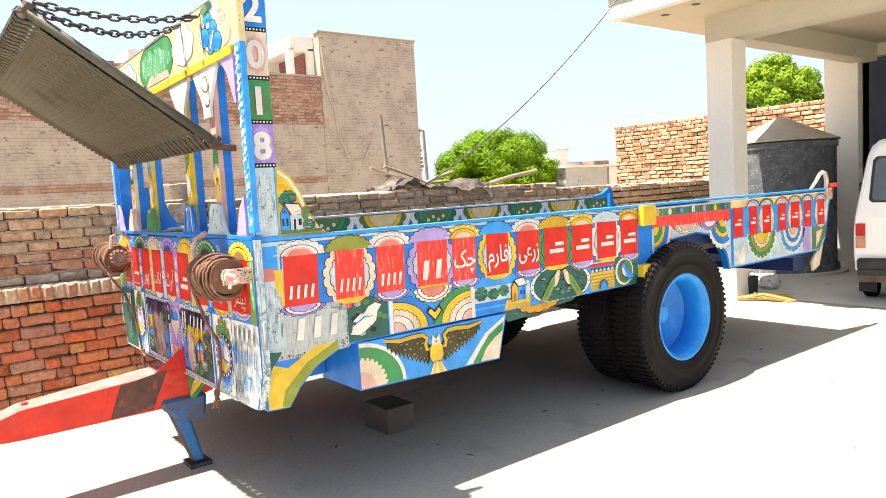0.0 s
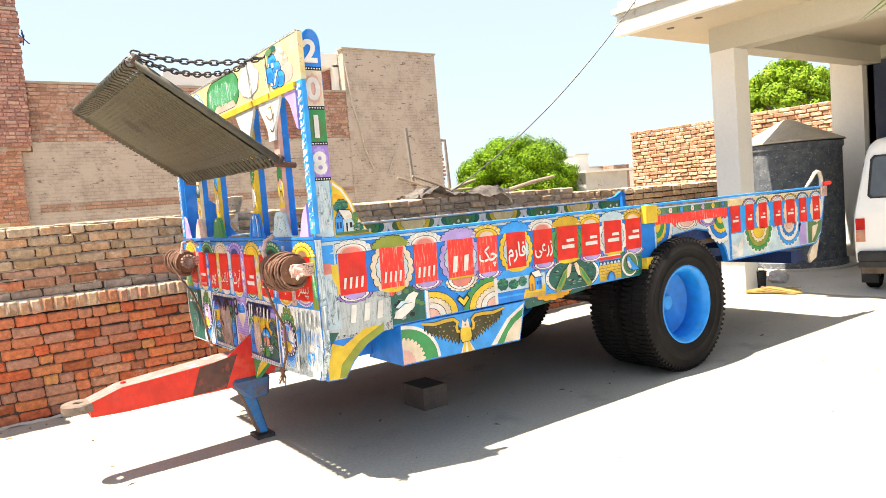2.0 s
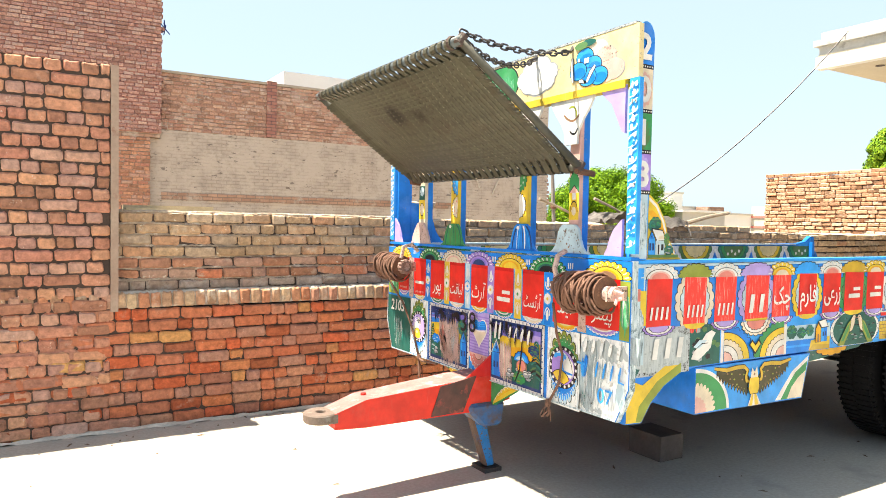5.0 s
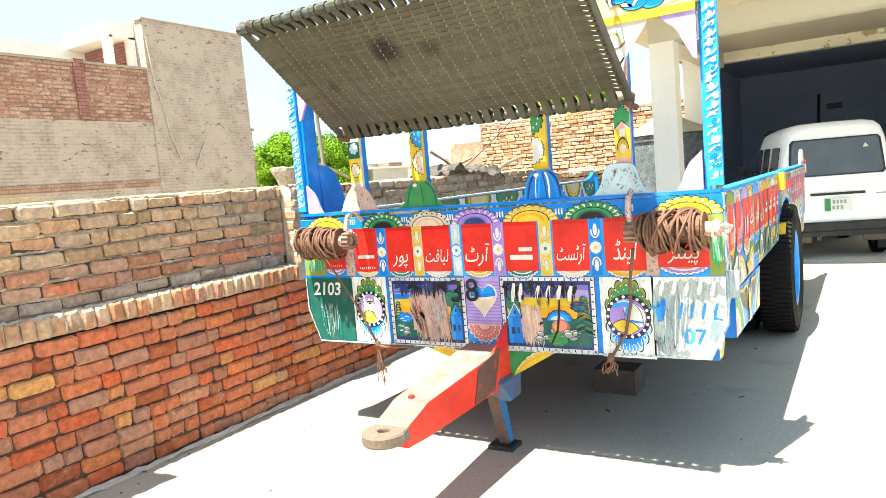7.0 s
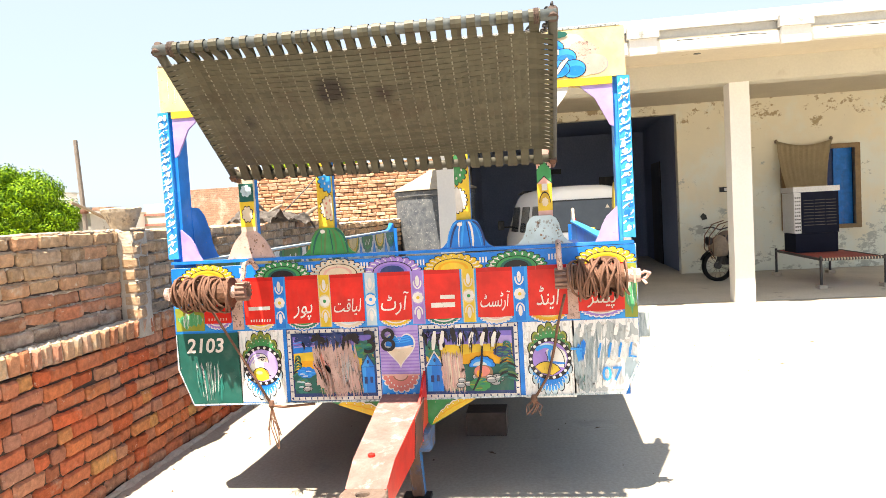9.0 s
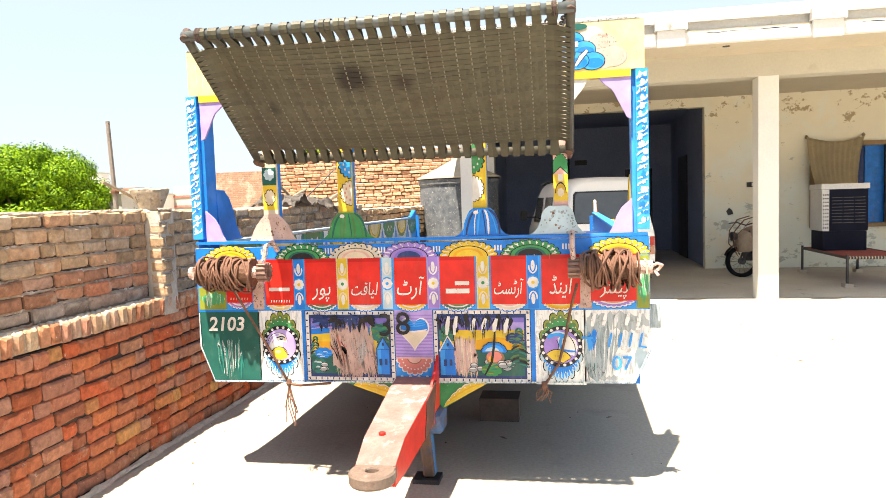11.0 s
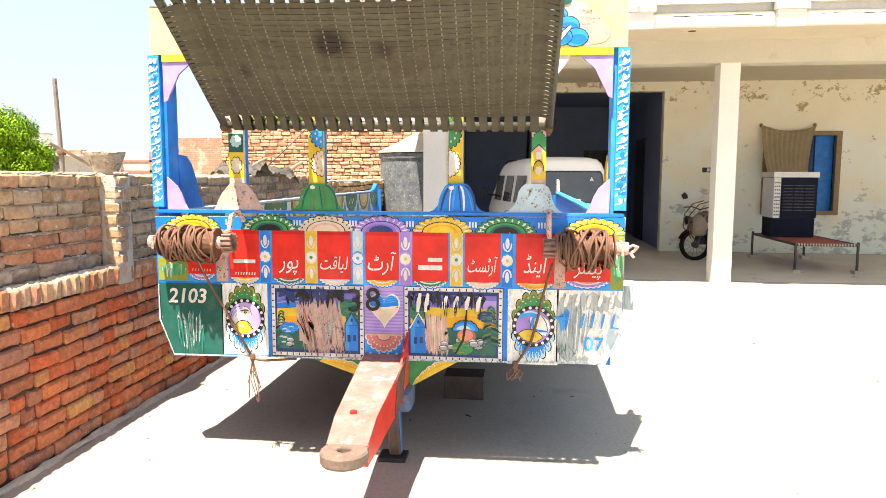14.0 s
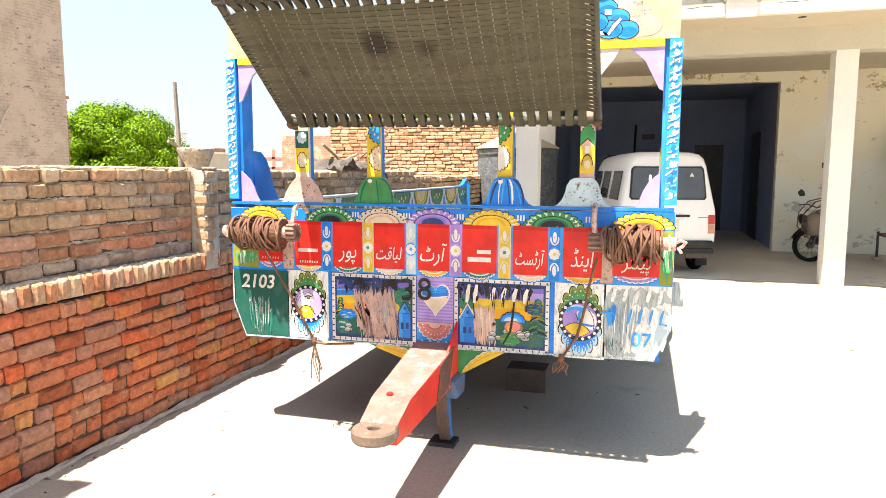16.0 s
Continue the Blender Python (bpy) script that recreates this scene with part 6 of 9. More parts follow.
# hut by the water
s = [(rect(2.44, 0.826, 2.87, 1.034), "pale"), (rect(2.44, 0.98, 2.87, 1.034), "sky"), (rect(2.44, 0.826, 2.87, 0.895), "blue"), (rect(2.44, 0.855, 2.72, 0.867), "sky"), ([(2.66, 0.826), (2.68, 0.885), (2.87, 0.900), (2.87, 0.826)], "yellow"), ([(2.66, 0.826), (2.70, 0.86), (2.87, 0.85), (2.87, 0.826)], "gold")]
s += bush(2.49, 0.945, 0.05, 0.042, 31, ("dkgreen", "green", "leaf", "teal"), 12) + bush(2.58, 0.935, 0.045, 0.034, 32, ("dkgreen", "teal", "green"), 10) + bush(2.66, 0.945, 0.04, 0.035, 33, ("teal", "leaf", "dkgreen"), 9)
s += [([(2.715, 0.87), (2.715, 0.955), (2.742, 0.985), (2.77, 0.955), (2.77, 0.87)], "black"), ([(2.719, 0.872), (2.719, 0.953), (2.742, 0.979), (2.767, 0.953), (2.767, 0.872)], "amber"), (rect(2.770, 0.872, 2.832, 0.955), "blue"), (rect(2.770, 0.872, 2.80, 0.955), "sky"), ([(2.705, 0.945), (2.742, 0.997), (2.815, 1.008), (2.845, 0.955), (2.772, 0.952), (2.742, 0.985)], "black"), ([(2.745, 0.993), (2.813, 1.003), (2.838, 0.960), (2.776, 0.957)], "white"), (rect(2.735, 0.872, 2.752, 0.918), "brown"), (rect(2.785, 0.905, 2.80, 0.93), "navy"), (rect(2.81, 0.905, 2.822, 0.93), "navy")]
SIDE.motif("hut_picture", s, trailer, "painted yellow hut by blue water", lift=4)
# roundel with two birds
s = [(rect(2.87, 0.828, 3.42, 1.034), "sky"), (disc(3.145, 0.926, 0.275, 0.125, 34), "black"), (disc(3.145, 0.926, 0.270, 0.121, 34), "white")]
s = [(clip, key) for clip, key in (([(min(3.42, max(2.87, p)), min(1.034, max(0.828, q))) for p, q in pts], key) for pts, key in s)]
oval = [(min(3.41, max(2.88, p)), min(1.030, max(0.830, q))) for p, q in disc(3.145, 0.926, 0.242, 0.118, 34)]
s += [(rect(2.884 + 0.006 * (k % 2), 0.852 + 0.03 * k, 2.898 + 0.006 * (k % 2), 0.857 + 0.03 * k), "navy") for k in range(5)] + [(rect(3.392 - 0.006 * (k % 2), 0.852 + 0.03 * k, 3.406 - 0.006 * (k % 2), 0.857 + 0.03 * k), "navy") for k in range(5)]
s += [(oval, "dkgreen")]
rng = random.Random(14)
for k in range(60):
    p, q = 3.145 + rng.uniform(-0.2, 0.2), 0.93 + rng.uniform(-0.085, 0.085)
    s.append((scallop(p, q, rng.uniform(0.010, 0.022), rng.uniform(0.006, 0.012), 5, 0.2, 0, 180), rng.choice(("black", "leaf", "grey", "teal", "black"))))
for sgn in (-1, 1):
    X = lambda p: 3.145 + sgn * p
    wing = [(X(0.195), 0.834), (X(0.150), 0.895), (X(0.095), 0.965), (X(0.055), 0.990), (X(0.045), 0.955), (X(0.085), 0.900), (X(0.135), 0.834)]
    s += [(wing, "black"), ([(p - sgn * 0.002, q * 0.996 + 0.003) for p, q in wing], "olive"), ([(X(0.165), 0.86), (X(0.11), 0.935), (X(0.075), 0.965), (X(0.085), 0.925), (X(0.135), 0.86)], "green"), (stroke([(X(0.16), 0.85), (X(0.11), 0.915), (X(0.07), 0.965)], 0.006), "leaf")]
    breast = [(X(0.060), 0.990), (X(0.035), 1.018), (X(0.010), 1.012), (X(0.016), 0.985), (X(0.022), 0.955), (X(0.048), 0.915), (X(0.075), 0.905), (X(0.065), 0.95)]
    s += [(breast, "black"), ([(X((sgn * (p - 3.145) - 0.04) * 0.88 + 0.04), (q - 0.965) * 0.90 + 0.965) for p, q in breast], "cream"), (disc(X(0.030), 1.000, 0.004, n=6), "black"), ([(X(0.014), 1.004), (X(0.0), 0.996), (X(0.014), 0.992)], "coral")]
SIDE.motif("bird_roundel", s, trailer, "dark leafy oval with two plain green and white bird shapes", lift=4)
s = [(rect(3.42, 0.832, 3.655, 1.034), "sky"), (rect(3.42, 0.955, 3.655, 0.985), "navy"), (rect(3.42, 0.84, 3.655, 0.955), "yellow"), (rect(3.42, 0.84, 3.655, 0.862), "gold")]
s += [(disc(3.44 + 0.039 * k, 0.958, 0.014, 0.020, 8, 0, 180), "pale") for k in range(6)] + [(rect(3.42, 0.865 + 0.022 * k, 3.655, 0.869 + 0.022 * k), "brown") for k in range(4)] + [(rect(3.43 + 0.030 * j + 0.015 * (k % 2), 0.869 + 0.022 * k, 3.433 + 0.030 * j + 0.015 * (k % 2), 0.887 + 0.022 * k), "brown") for k in range(4) for j in range(7)]
s += [(disc(3.54, 0.842, 0.044, 0.062, 12, 0, 180), "black"), (disc(3.54, 0.842, 0.038, 0.054, 12, 0, 180), "blue"), (disc(3.54, 0.842, 0.026, 0.036, 10, 0, 180), "sky"), (rect(3.42, 0.992, 3.655, 1.014), "red"), (rect(3.42, 1.014, 3.655, 1.022), "white")]
SIDE.motif("bridge_picture", s, trailer, "yellow brick arch under a red and blue band", lift=4)
s = [(rect(3.655, 0.832, 3.90, 1.034), "teal")] + bush(3.85, 0.97, 0.045, 0.05, 41, ("dkgreen", "leaf", "green"), 12) + bush(3.84, 0.87, 0.05, 0.03, 42, ("dkgreen", "teal", "leaf"), 9)
s += [(disc(3.755, 0.932, 0.098, 0.096, 22), "black"), (disc(3.755, 0.932, 0.094, 0.092, 22), "white"), (disc(3.762, 0.932, 0.080, 0.080, 22), "leaf")] + bush(3.76, 0.90, 0.05, 0.035, 43, ("dkgreen", "leaf", "teal"), 8)
s += [([(3.715, 0.975), (3.735, 0.998), (3.762, 0.990), (3.785, 0.955), (3.83, 0.915), (3.875, 0.880), (3.80, 0.875), (3.745, 0.895), (3.722, 0.935)], "black"), ([(3.722, 0.974), (3.737, 0.992), (3.760, 0.985), (3.782, 0.952), (3.825, 0.915), (3.862, 0.884), (3.80, 0.880), (3.750, 0.899), (3.728, 0.937)], "sky"), ([(3.728, 0.955), (3.745, 0.960), (3.775, 0.91), (3.76, 0.897), (3.735, 0.918)], "white"), (stroke([(3.765, 0.955), (3.80, 0.915), (3.845, 0.890)], 0.008), "blue"), (disc(3.738, 0.980, 0.004, n=6), "black")]
SIDE.motif("bird_roundel", s, trailer, "roundel with a plain blue and white bird shape", lift=4)
# the box: spread-winged bird
s = [([(1.68, 0.808), (1.68, 0.575), (2.597, 0.56), (2.665, 0.808)], "sky"), (scallop(1.68, 0.575, 0.27, 0.23, 9, 0.0, 0, 90), "white"), (scallop(1.68, 0.575, 0.25, 0.21, 9, 0.0, 0, 90), "green"), (scallop(1.68, 0.575, 0.16, 0.16, 8, 0.12, 0, 90), "cream"), (scallop(1.68, 0.575, 0.09, 0.09, 5, 0.1, 0, 90), "pink")]
s += [([(2.35, 0.567), (2.42, 0.64), (2.50, 0.72), (2.655, 0.80), (2.597, 0.562)], "white"), ([(2.40, 0.566), (2.46, 0.64), (2.53, 0.71), (2.645, 0.77), (2.597, 0.563)], "green"), ([(2.46, 0.566), (2.50, 0.63), (2.56, 0.68), (2.63, 0.715), (2.597, 0.563)], "cream")]
for sgn in (-1, 1):
    wing = [(0.045, 0.675), (0.035, 0.72), (0.07, 0.765), (0.15, 0.785), (0.31, 0.79)]
    for k in range(11):
        a = 0.315 - 0.025 * k
        low = 0.765 - 0.125 * (k / 10) ** 0.75
        wing += [(a - 0.006, low - 0.022), (a - 0.020, low)]
    s += [([(2.15 + sgn * a, b) for a, b in wing], "black"), ([(2.15 + sgn * (0.16 + (a - 0.16) * 0.94), 0.735 + (b - 0.735) * 0.90) for a, b in wing], "wing")]
    s += [(stroke([(2.15 + sgn * (0.075 + 0.024 * k), 0.668 + 0.008 * k), (2.15 + sgn * (0.088 + 0.025 * k), 0.638 + 0.011 * k)], 0.005), ("olive", "brown", "gold")[k % 3]) for k in range(9)]
    s += [(disc(2.15 + sgn * (0.085 + 0.034 * k + 0.012 * r), 0.742 - 0.026 * r + 0.004 * k, 0.0075, 0.005, 7), ("olive", "brown", "wing")[(k + r) % 3]) for r in range(3) for k in range(6 - r)]
    arm = [(2.15 + sgn * a, b) for a, b in ((0.03, 0.70), (0.062, 0.705), (0.068, 0.735), (0.055, 0.762), (0.085, 0.785), (0.15, 0.786), (0.23, 0.778), (0.33, 0.795))]
    s += [(stroke(arm, 0.029), "black"), (stroke(arm, 0.021), "gold")]
s += [([(2.10, 0.566), (2.135, 0.64), (2.165, 0.64), (2.215, 0.564)], "white"), ([(2.112, 0.566), (2.132, 0.63), (2.148, 0.63), (2.14, 0.566)], "yellow"), ([(2.160, 0.566), (2.154, 0.63), (2.170, 0.63), (2.195, 0.566)], "yellow"),
      ([(2.105, 0.715), (2.13, 0.735), (2.17, 0.735), (2.195, 0.715), (2.20, 0.66), (2.185, 0.628), (2.115, 0.628), (2.10, 0.66)], "black"), ([(2.110, 0.712), (2.13, 0.730), (2.17, 0.730), (2.190, 0.712), (2.195, 0.66), (2.182, 0.632), (2.118, 0.632), (2.105, 0.66)], "yellow"),
      ([(2.118, 0.72), (2.128, 0.775), (2.150, 0.752), (2.172, 0.778), (2.182, 0.72)], "cream"), (disc(2.110, 0.742, 0.014, n=9), "sky"), (disc(2.150, 0.738, 0.008, n=7), "brown")]
SIDE.motif("bird_picture", s, trailer, "plain dark spread-winged shape with a yellow middle", lift=14)
part("fringe", prism(bmesh.new(), [(2.68, 0.825), (3.38, 0.828), (3.30, 0.79), (3.10, 0.775), (2.90, 0.75), (2.74, 0.74)], lambda u, v, d: SIDE.put(u, v, -0.06 - d), 0.01), PAINT["dkgreen"], trailer, "dark green apron plate behind the box")
APRON = Board((0, YN + 0.06, 0), (1, 0, 0), (0, 0, 1), (0, -1, 0))
APRON.motif("apron_fan", [(scallop(3.0, 0.828, 0.20, 0.072, 7, 0.12, 180, 360), "black"), (scallop(3.0, 0.828, 0.19, 0.066, 7, 0.12, 180, 360), "amber"), (disc(3.0, 0.828, 0.11, 0.035, 12, 180, 360), "gold")], trailer, "amber scalloped fan", lift=2)

# rear half of the side
s = [(rect(4.07, 1.275, 5.10, 1.335), "leaf"), (rect(4.07, 1.326, 5.10, 1.337), "pale"), (rect(5.10, 1.270, 6.80, 1.337), "cream2"), (rect(5.10, 1.328, 6.80, 1.338), "white")]
for k in range(7):
    u, tone = 4.15 + 0.145 * k, ("yellow", "white", "sky", "white", "lilac", "yellow", "blue")[k]
    s += [(rect(u - 0.060, 1.280, u - 0.048, 1.322), ("dkgreen", "teal")[k % 2]), (scallop(u, 1.301, 0.034, 0.023, 7, 0.2), "dkgreen")] + flower(u, 1.301, 0.024, tone, "coral" if tone != "yellow" else "brown", 6)
SIDE.motif("top_band", s, trailer, "green and cream top band with painted flowers", lift=2)
SIDE.motif("red_band", [([(4.09, 1.19), (4.4, 1.20), (4.7, 1.20), (5.08, 1.195), (5.08, 1.272), (4.09, 1.272)], "redruns"), (ragged(4.10, 1.15, 5.07, 1.24, 0.045, 60, 40), "redruns")], trailer, "red band with runs above the wheel", lift=4)
SIDE.motif("arch_edge", [([(4.08, 0.99), (4.11, 1.01), (4.28, 1.10), (4.62, 1.13), (4.88, 1.09), (5.04, 0.93), (5.08, 0.81), (5.095, 0.81), (5.095, 1.19), (4.08, 1.19)], "pale")], trailer, "pale field round the wheel arch", lift=2)
for u, a0, a1 in ((4.10, 270, 360), (4.98, 190, 300)):
    SIDE.motif("arch_fan", fan(u, 1.20, 0.22, 0.24, ("white", "blue", "yellow", "green", "yellow"), a0, a1, 7, 0.08), trailer, "quarter fan of yellow, green and blue rings", lift=5)
SIDE.motif("arch_fan", fan(4.50, 1.195, 0.16, 0.075, ("cream", "white", "pink"), 180, 360, 8) + fan(4.80, 1.195, 0.13, 0.07, ("lilac", "purple", "white"), 180, 360, 8), trailer, lift=5)
SIDE.motif("rear_ground", [([(5.10, 0.812), (6.59, 0.812), (6.70, 0.90), (6.80, 1.275), (5.10, 1.275)], "pale"), (rect(5.10, 1.03, 6.74, 1.275), "sky"), (rect(5.10, 0.815, 5.13, 1.27), "blue")], trailer, "worn white and light blue rear field", lift=3)
REAR = [(5.13, 5.28), (5.37, 5.50), (5.58, 5.72), (5.84, 5.98), (6.06, 6.22), (6.30, 6.44), (6.56, 6.70)]
for i, (a, b) in enumerate(REAR):
    mid, hw = (a + b) / 2, (b - a) / 2
    if i:
        SIDE.motif("scalloped_fan", [(scallop(mid, 1.27, hw + 0.05, 0.062, 8, 0.1, 0, 180), "black")] + fan(mid, 1.27, hw + 0.045, 0.058, ((("purple", "green", "coral", "gold", "blue", "sky")[i - 1]), "white", "pale"), lobes=8) + ([] if i % 2 else [(scallop(mid, 1.15, hw + 0.055, 0.14, 14, 0.1), "cream")]), trailer, lift=5)
    SIDE.motif("red_panel", [(rect(a, 1.04, b, 1.275), "red")] + [(rect(a + 0.03, 1.13, b - 0.03, 1.15), "white"), (rect((a + b) / 2, 1.165, b - 0.03, 1.18), "white")], trailer, "red painted panel with a white mark", lift=10)
for u, keys in ((5.57, ("green", "olive", "cream", "yellow")), (6.10, ("sky", "white", "blue", "cream", "pink"))):
    SIDE.motif("rear_fan", [(scallop(u, 1.05, 0.245, 0.235, 11, 0.08, 180, 360), "white")] + fan(u, 1.05, 0.225, 0.215, keys, 180, 360, 11), trailer, "hanging half-rosette in bright rings", lift=6)
SIDE.motif("dove_picture", [([(5.12, 0.84), (5.20, 0.86), (5.26, 0.95), (5.30, 1.0), (5.31, 0.90), (5.29, 0.83), (5.22, 0.82)], "white"), ([(5.12, 0.94), (5.20, 0.92), (5.24, 0.88), (5.18, 0.87)], "white"), (rect(6.28, 0.82, 6.42, 1.03), "lilac"), ([(6.45, 0.82), (6.59, 0.82), (6.70, 0.92), (6.73, 1.03), (6.45, 1.03)], "leaf"), ([(6.52, 0.83), (6.60, 0.9), (6.66, 1.0), (6.54, 0.98)], "cream")], trailer, "plain white bird shape and coloured corner", lift=6)
for x0, x1, z0, z1 in ((3.925, 4.065, 1.225, 1.362), (3.905, 4.065, 0.825, 0.96)):
    part("reflector_box", boxes((x0, x1, 2.90, 2.948, z0, z1)), PAINT["yellow"], trailer, "yellow steel corner box", bevel=0.008)
part("tail_ear", prism(bmesh.new(), [(6.60, 0.80), (6.70, 0.86), (6.62, 0.66), (6.50, 0.62), (6.48, 0.70), (6.55, 0.78)], lambda u, v, d: SIDE.put(u, v, -0.01 - d), 0.02), PAINT["cream"], trailer, "curved cream tail bracket")
part("tail_lug", tube(bmesh.new(), [(6.50, 2.975, 1.37), (6.60, 2.975, 1.435), (6.68, 2.975, 1.50), (6.73, 2.975, 1.515), (6.78, 2.975, 1.505), (6.81, 2.975, 1.44), (6.81, 2.975, 1.36)], [0.013, 0.016, 0.018, 0.02, 0.02, 0.02, 0.022], 8), PAINT["cream"], trailer, "bent cream lug on the tail end", smooth=True)
part("tail_cap", boxes((6.72, 6.83, 2.930, 2.947, 1.265, 1.365)), PAINT["scrape"], trailer, "pale worn steel cap on the tail corner", bevel=0.006)
part("tail_pin", tube(bmesh.new(), [(6.80, 2.955, 1.385), (6.95, 2.955, 1.392)], 0.02, 8), PAINT["red"], trailer, "red pin at the tail end")
part("hinge_plate", boxes((1.160, 1.172, 2.845, 2.899, 0.885, 1.01)), PAINT["steelgrey"], trailer, "grey bent hinge plate on the corner")
for y, z in ((3.01, 1.33), (5.30, 1.40)):
    part("tail_stake", boxes((6.54, 6.58, y, y + 0.04, 1.02, z)), PAINT["blue"], trailer, "blue tail stake")

# ---- inside of the far side board ----
s = [(rect(1.3, 1.03, 6.6, 1.355), "scuffed"), (rect(1.3, 1.03, 6.6, 1.19), "pale")]
for k in range(9):
    u = 1.6 + 0.6 * k
    s += fan(u, 1.355, 0.26, 0.20, (("teal", "green", "leaf") if k % 2 == 0 else ("leaf", "yellow", "cream2")), 180, 360, 7, 0.08)
    s += [([(u + 0.20, 1.10), (u + 0.30, 1.30), (u + 0.40, 1.10)], "blue"), ([(u + 0.24, 1.10), (u + 0.30, 1.24), (u + 0.36, 1.10)], "sky")]
    if k % 2 == 0:
        s += [(disc(u + 0.06 * (j - 1.5), 1.27 + 0.03 * (j % 2), 0.018, n=7), "white") for j in range(4)]
INNER.motif("inner_pattern", s, trailer, "faded pattern of green and yellow fans inside the far side", lift=1)
INNER.motif("inner_end", [([(6.38, 1.38), (6.52, 1.405), (6.60, 1.455), (6.62, 1.05), (6.30, 1.05)], "sky")], trailer, lift=12)

# ---- decoration of the head frame ----
for z0, z1, key, digit, dy in ((2.287, 2.43, "blue", "2", 0.04), (2.076, 2.287, "cream", "0", 0.05), (1.883, 2.076, "green", "1", 0.04), (1.69, 1.883, "purple", "8", 0.035)):
    pts = rect(1.205, z0, 1.318, z1) if digit != "2" else rect(1.208, z0, 1.32, 2.40) + []
    s = [(pts, key)]
    if digit == "2":
        s = [([(1.208, z0), (1.32, z0), (1.322, 2.42)] + disc(1.268, 2.425, 0.053, 0.072, 10, 0, 180) + [(1.212, 2.42)], key)]
    else:
        s += [(scallop(1.262, (z0 + z1) / 2, 0.05, 0.085, 10, 0.15), {"cream": "pink", "green": "leaf", "purple": "lilac"}[key])] if digit != "1" else [(scallop(1.262, z0 + 0.01, 0.052, 0.16, 9, 0.3, 20, 160), "leaf")]
    s += [(rect(1.205, z0 - 0.006, 1.318, z0 + 0.014), "black")] + [(disc(1.215 + 0.0155 * k, z0 + 0.004, 0.0045, n=6), "white") for k in range(7)]
    SIDE.motif("post_band", s, trailer, "painted band on the end post", lift=-2)
    SIDE.text("year_digit", digit, 1.259, z0 + dy, 0.165, "white", trailer, "white painted digit of the year", 10, bold=0.006)
SIDE.motif("post_foot", [(rect(1.20, 1.375, 1.305, 1.685), "pale")] + [(ragged(1.205, 1.39, 1.30, 1.67, 0.04, 70), "flaked")], trailer, "pale worn lower end of the post", lift=-3)
s = [([(1.318, 1.38), (1.545, 1.38), (1.51, 1.405), (1.46, 1.47), (1.43, 1.56), (1.38, 1.635), (1.325, 1.675)], "white"), ([(1.32, 1.385), (1.525, 1.385), (1.495, 1.405), (1.448, 1.47), (1.418, 1.555), (1.372, 1.625), (1.322, 1.66)], "yellow")]
s += [(stroke(curve_pts((1.325, 1.60), (1.37, 1.60), (1.43, 1.50), 5), 0.03), "amber")] + bush(1.372, 1.545, 0.042, 0.036, 51, ("dkgreen", "green", "teal", "leaf"), 14) + bush(1.345, 1.535, 0.026, 0.026, 52, ("teal", "green", "dkgreen"), 8)
s += [([(1.322, 1.39), (1.322, 1.468), (1.345, 1.515), (1.372, 1.470), (1.372, 1.39)], "black"), ([(1.325, 1.392), (1.325, 1.466), (1.345, 1.507), (1.369, 1.468), (1.369, 1.392)], "sky"), ([(1.330, 1.470), (1.345, 1.502), (1.362, 1.470)], "blue"), ([(1.338, 1.512), (1.347, 1.524), (1.420, 1.516), (1.452, 1.462), (1.380, 1.458), (1.352, 1.510)], "black"), ([(1.350, 1.518), (1.418, 1.511), (1.444, 1.466), (1.382, 1.463)], "white"), ([(1.392, 1.470), (1.440, 1.472), (1.430, 1.490), (1.398, 1.486)], "cream"), (rect(1.372, 1.39, 1.436, 1.463), "pale"), (rect(1.330, 1.415, 1.342, 1.450), "navy"), (rect(1.350, 1.415, 1.362, 1.450), "navy"), (rect(1.385, 1.395, 1.402, 1.448), "white"), (rect(1.388, 1.395, 1.399, 1.444), "black"), (rect(1.412, 1.415, 1.428, 1.445), "black"), (disc(1.345, 1.482, 0.004, n=6), "black")]
s += bush(1.465, 1.415, 0.035, 0.026, 53, ("dkgreen", "grey", "leaf", "teal"), 12) + bush(1.448, 1.468, 0.020, 0.034, 54, ("leaf", "green", "olive"), 10) + [(rect(1.32, 1.380, 1.53, 1.394), "leaf")]
SIDE.motif("house_picture", s, trailer, "painted blue and white cottage on the wedge", lift=-13)
HEAD = Board((XF + 0.02, YC, 0), (0, -1, 0), (0, 0, 1), (-1, 0, 0))


def cloud(u, v, w, h, key, edge):
    lob = [(-0.38, -0.05, 0.24), (-0.18, 0.18, 0.27), (0.10, 0.22, 0.28), (0.34, 0.0, 0.24), (0.0, -0.18, 0.36), (-0.25, -0.22, 0.24), (0.26, -0.22, 0.24)]
    return [(disc(u + a * w, v + b * h, r * w * 1.08, r * h * 1.3, 14), edge) for a, b, r in lob] + [(disc(u + a * w, v + b * h, r * w, r * h * 1.15, 14), key) for a, b, r in lob]


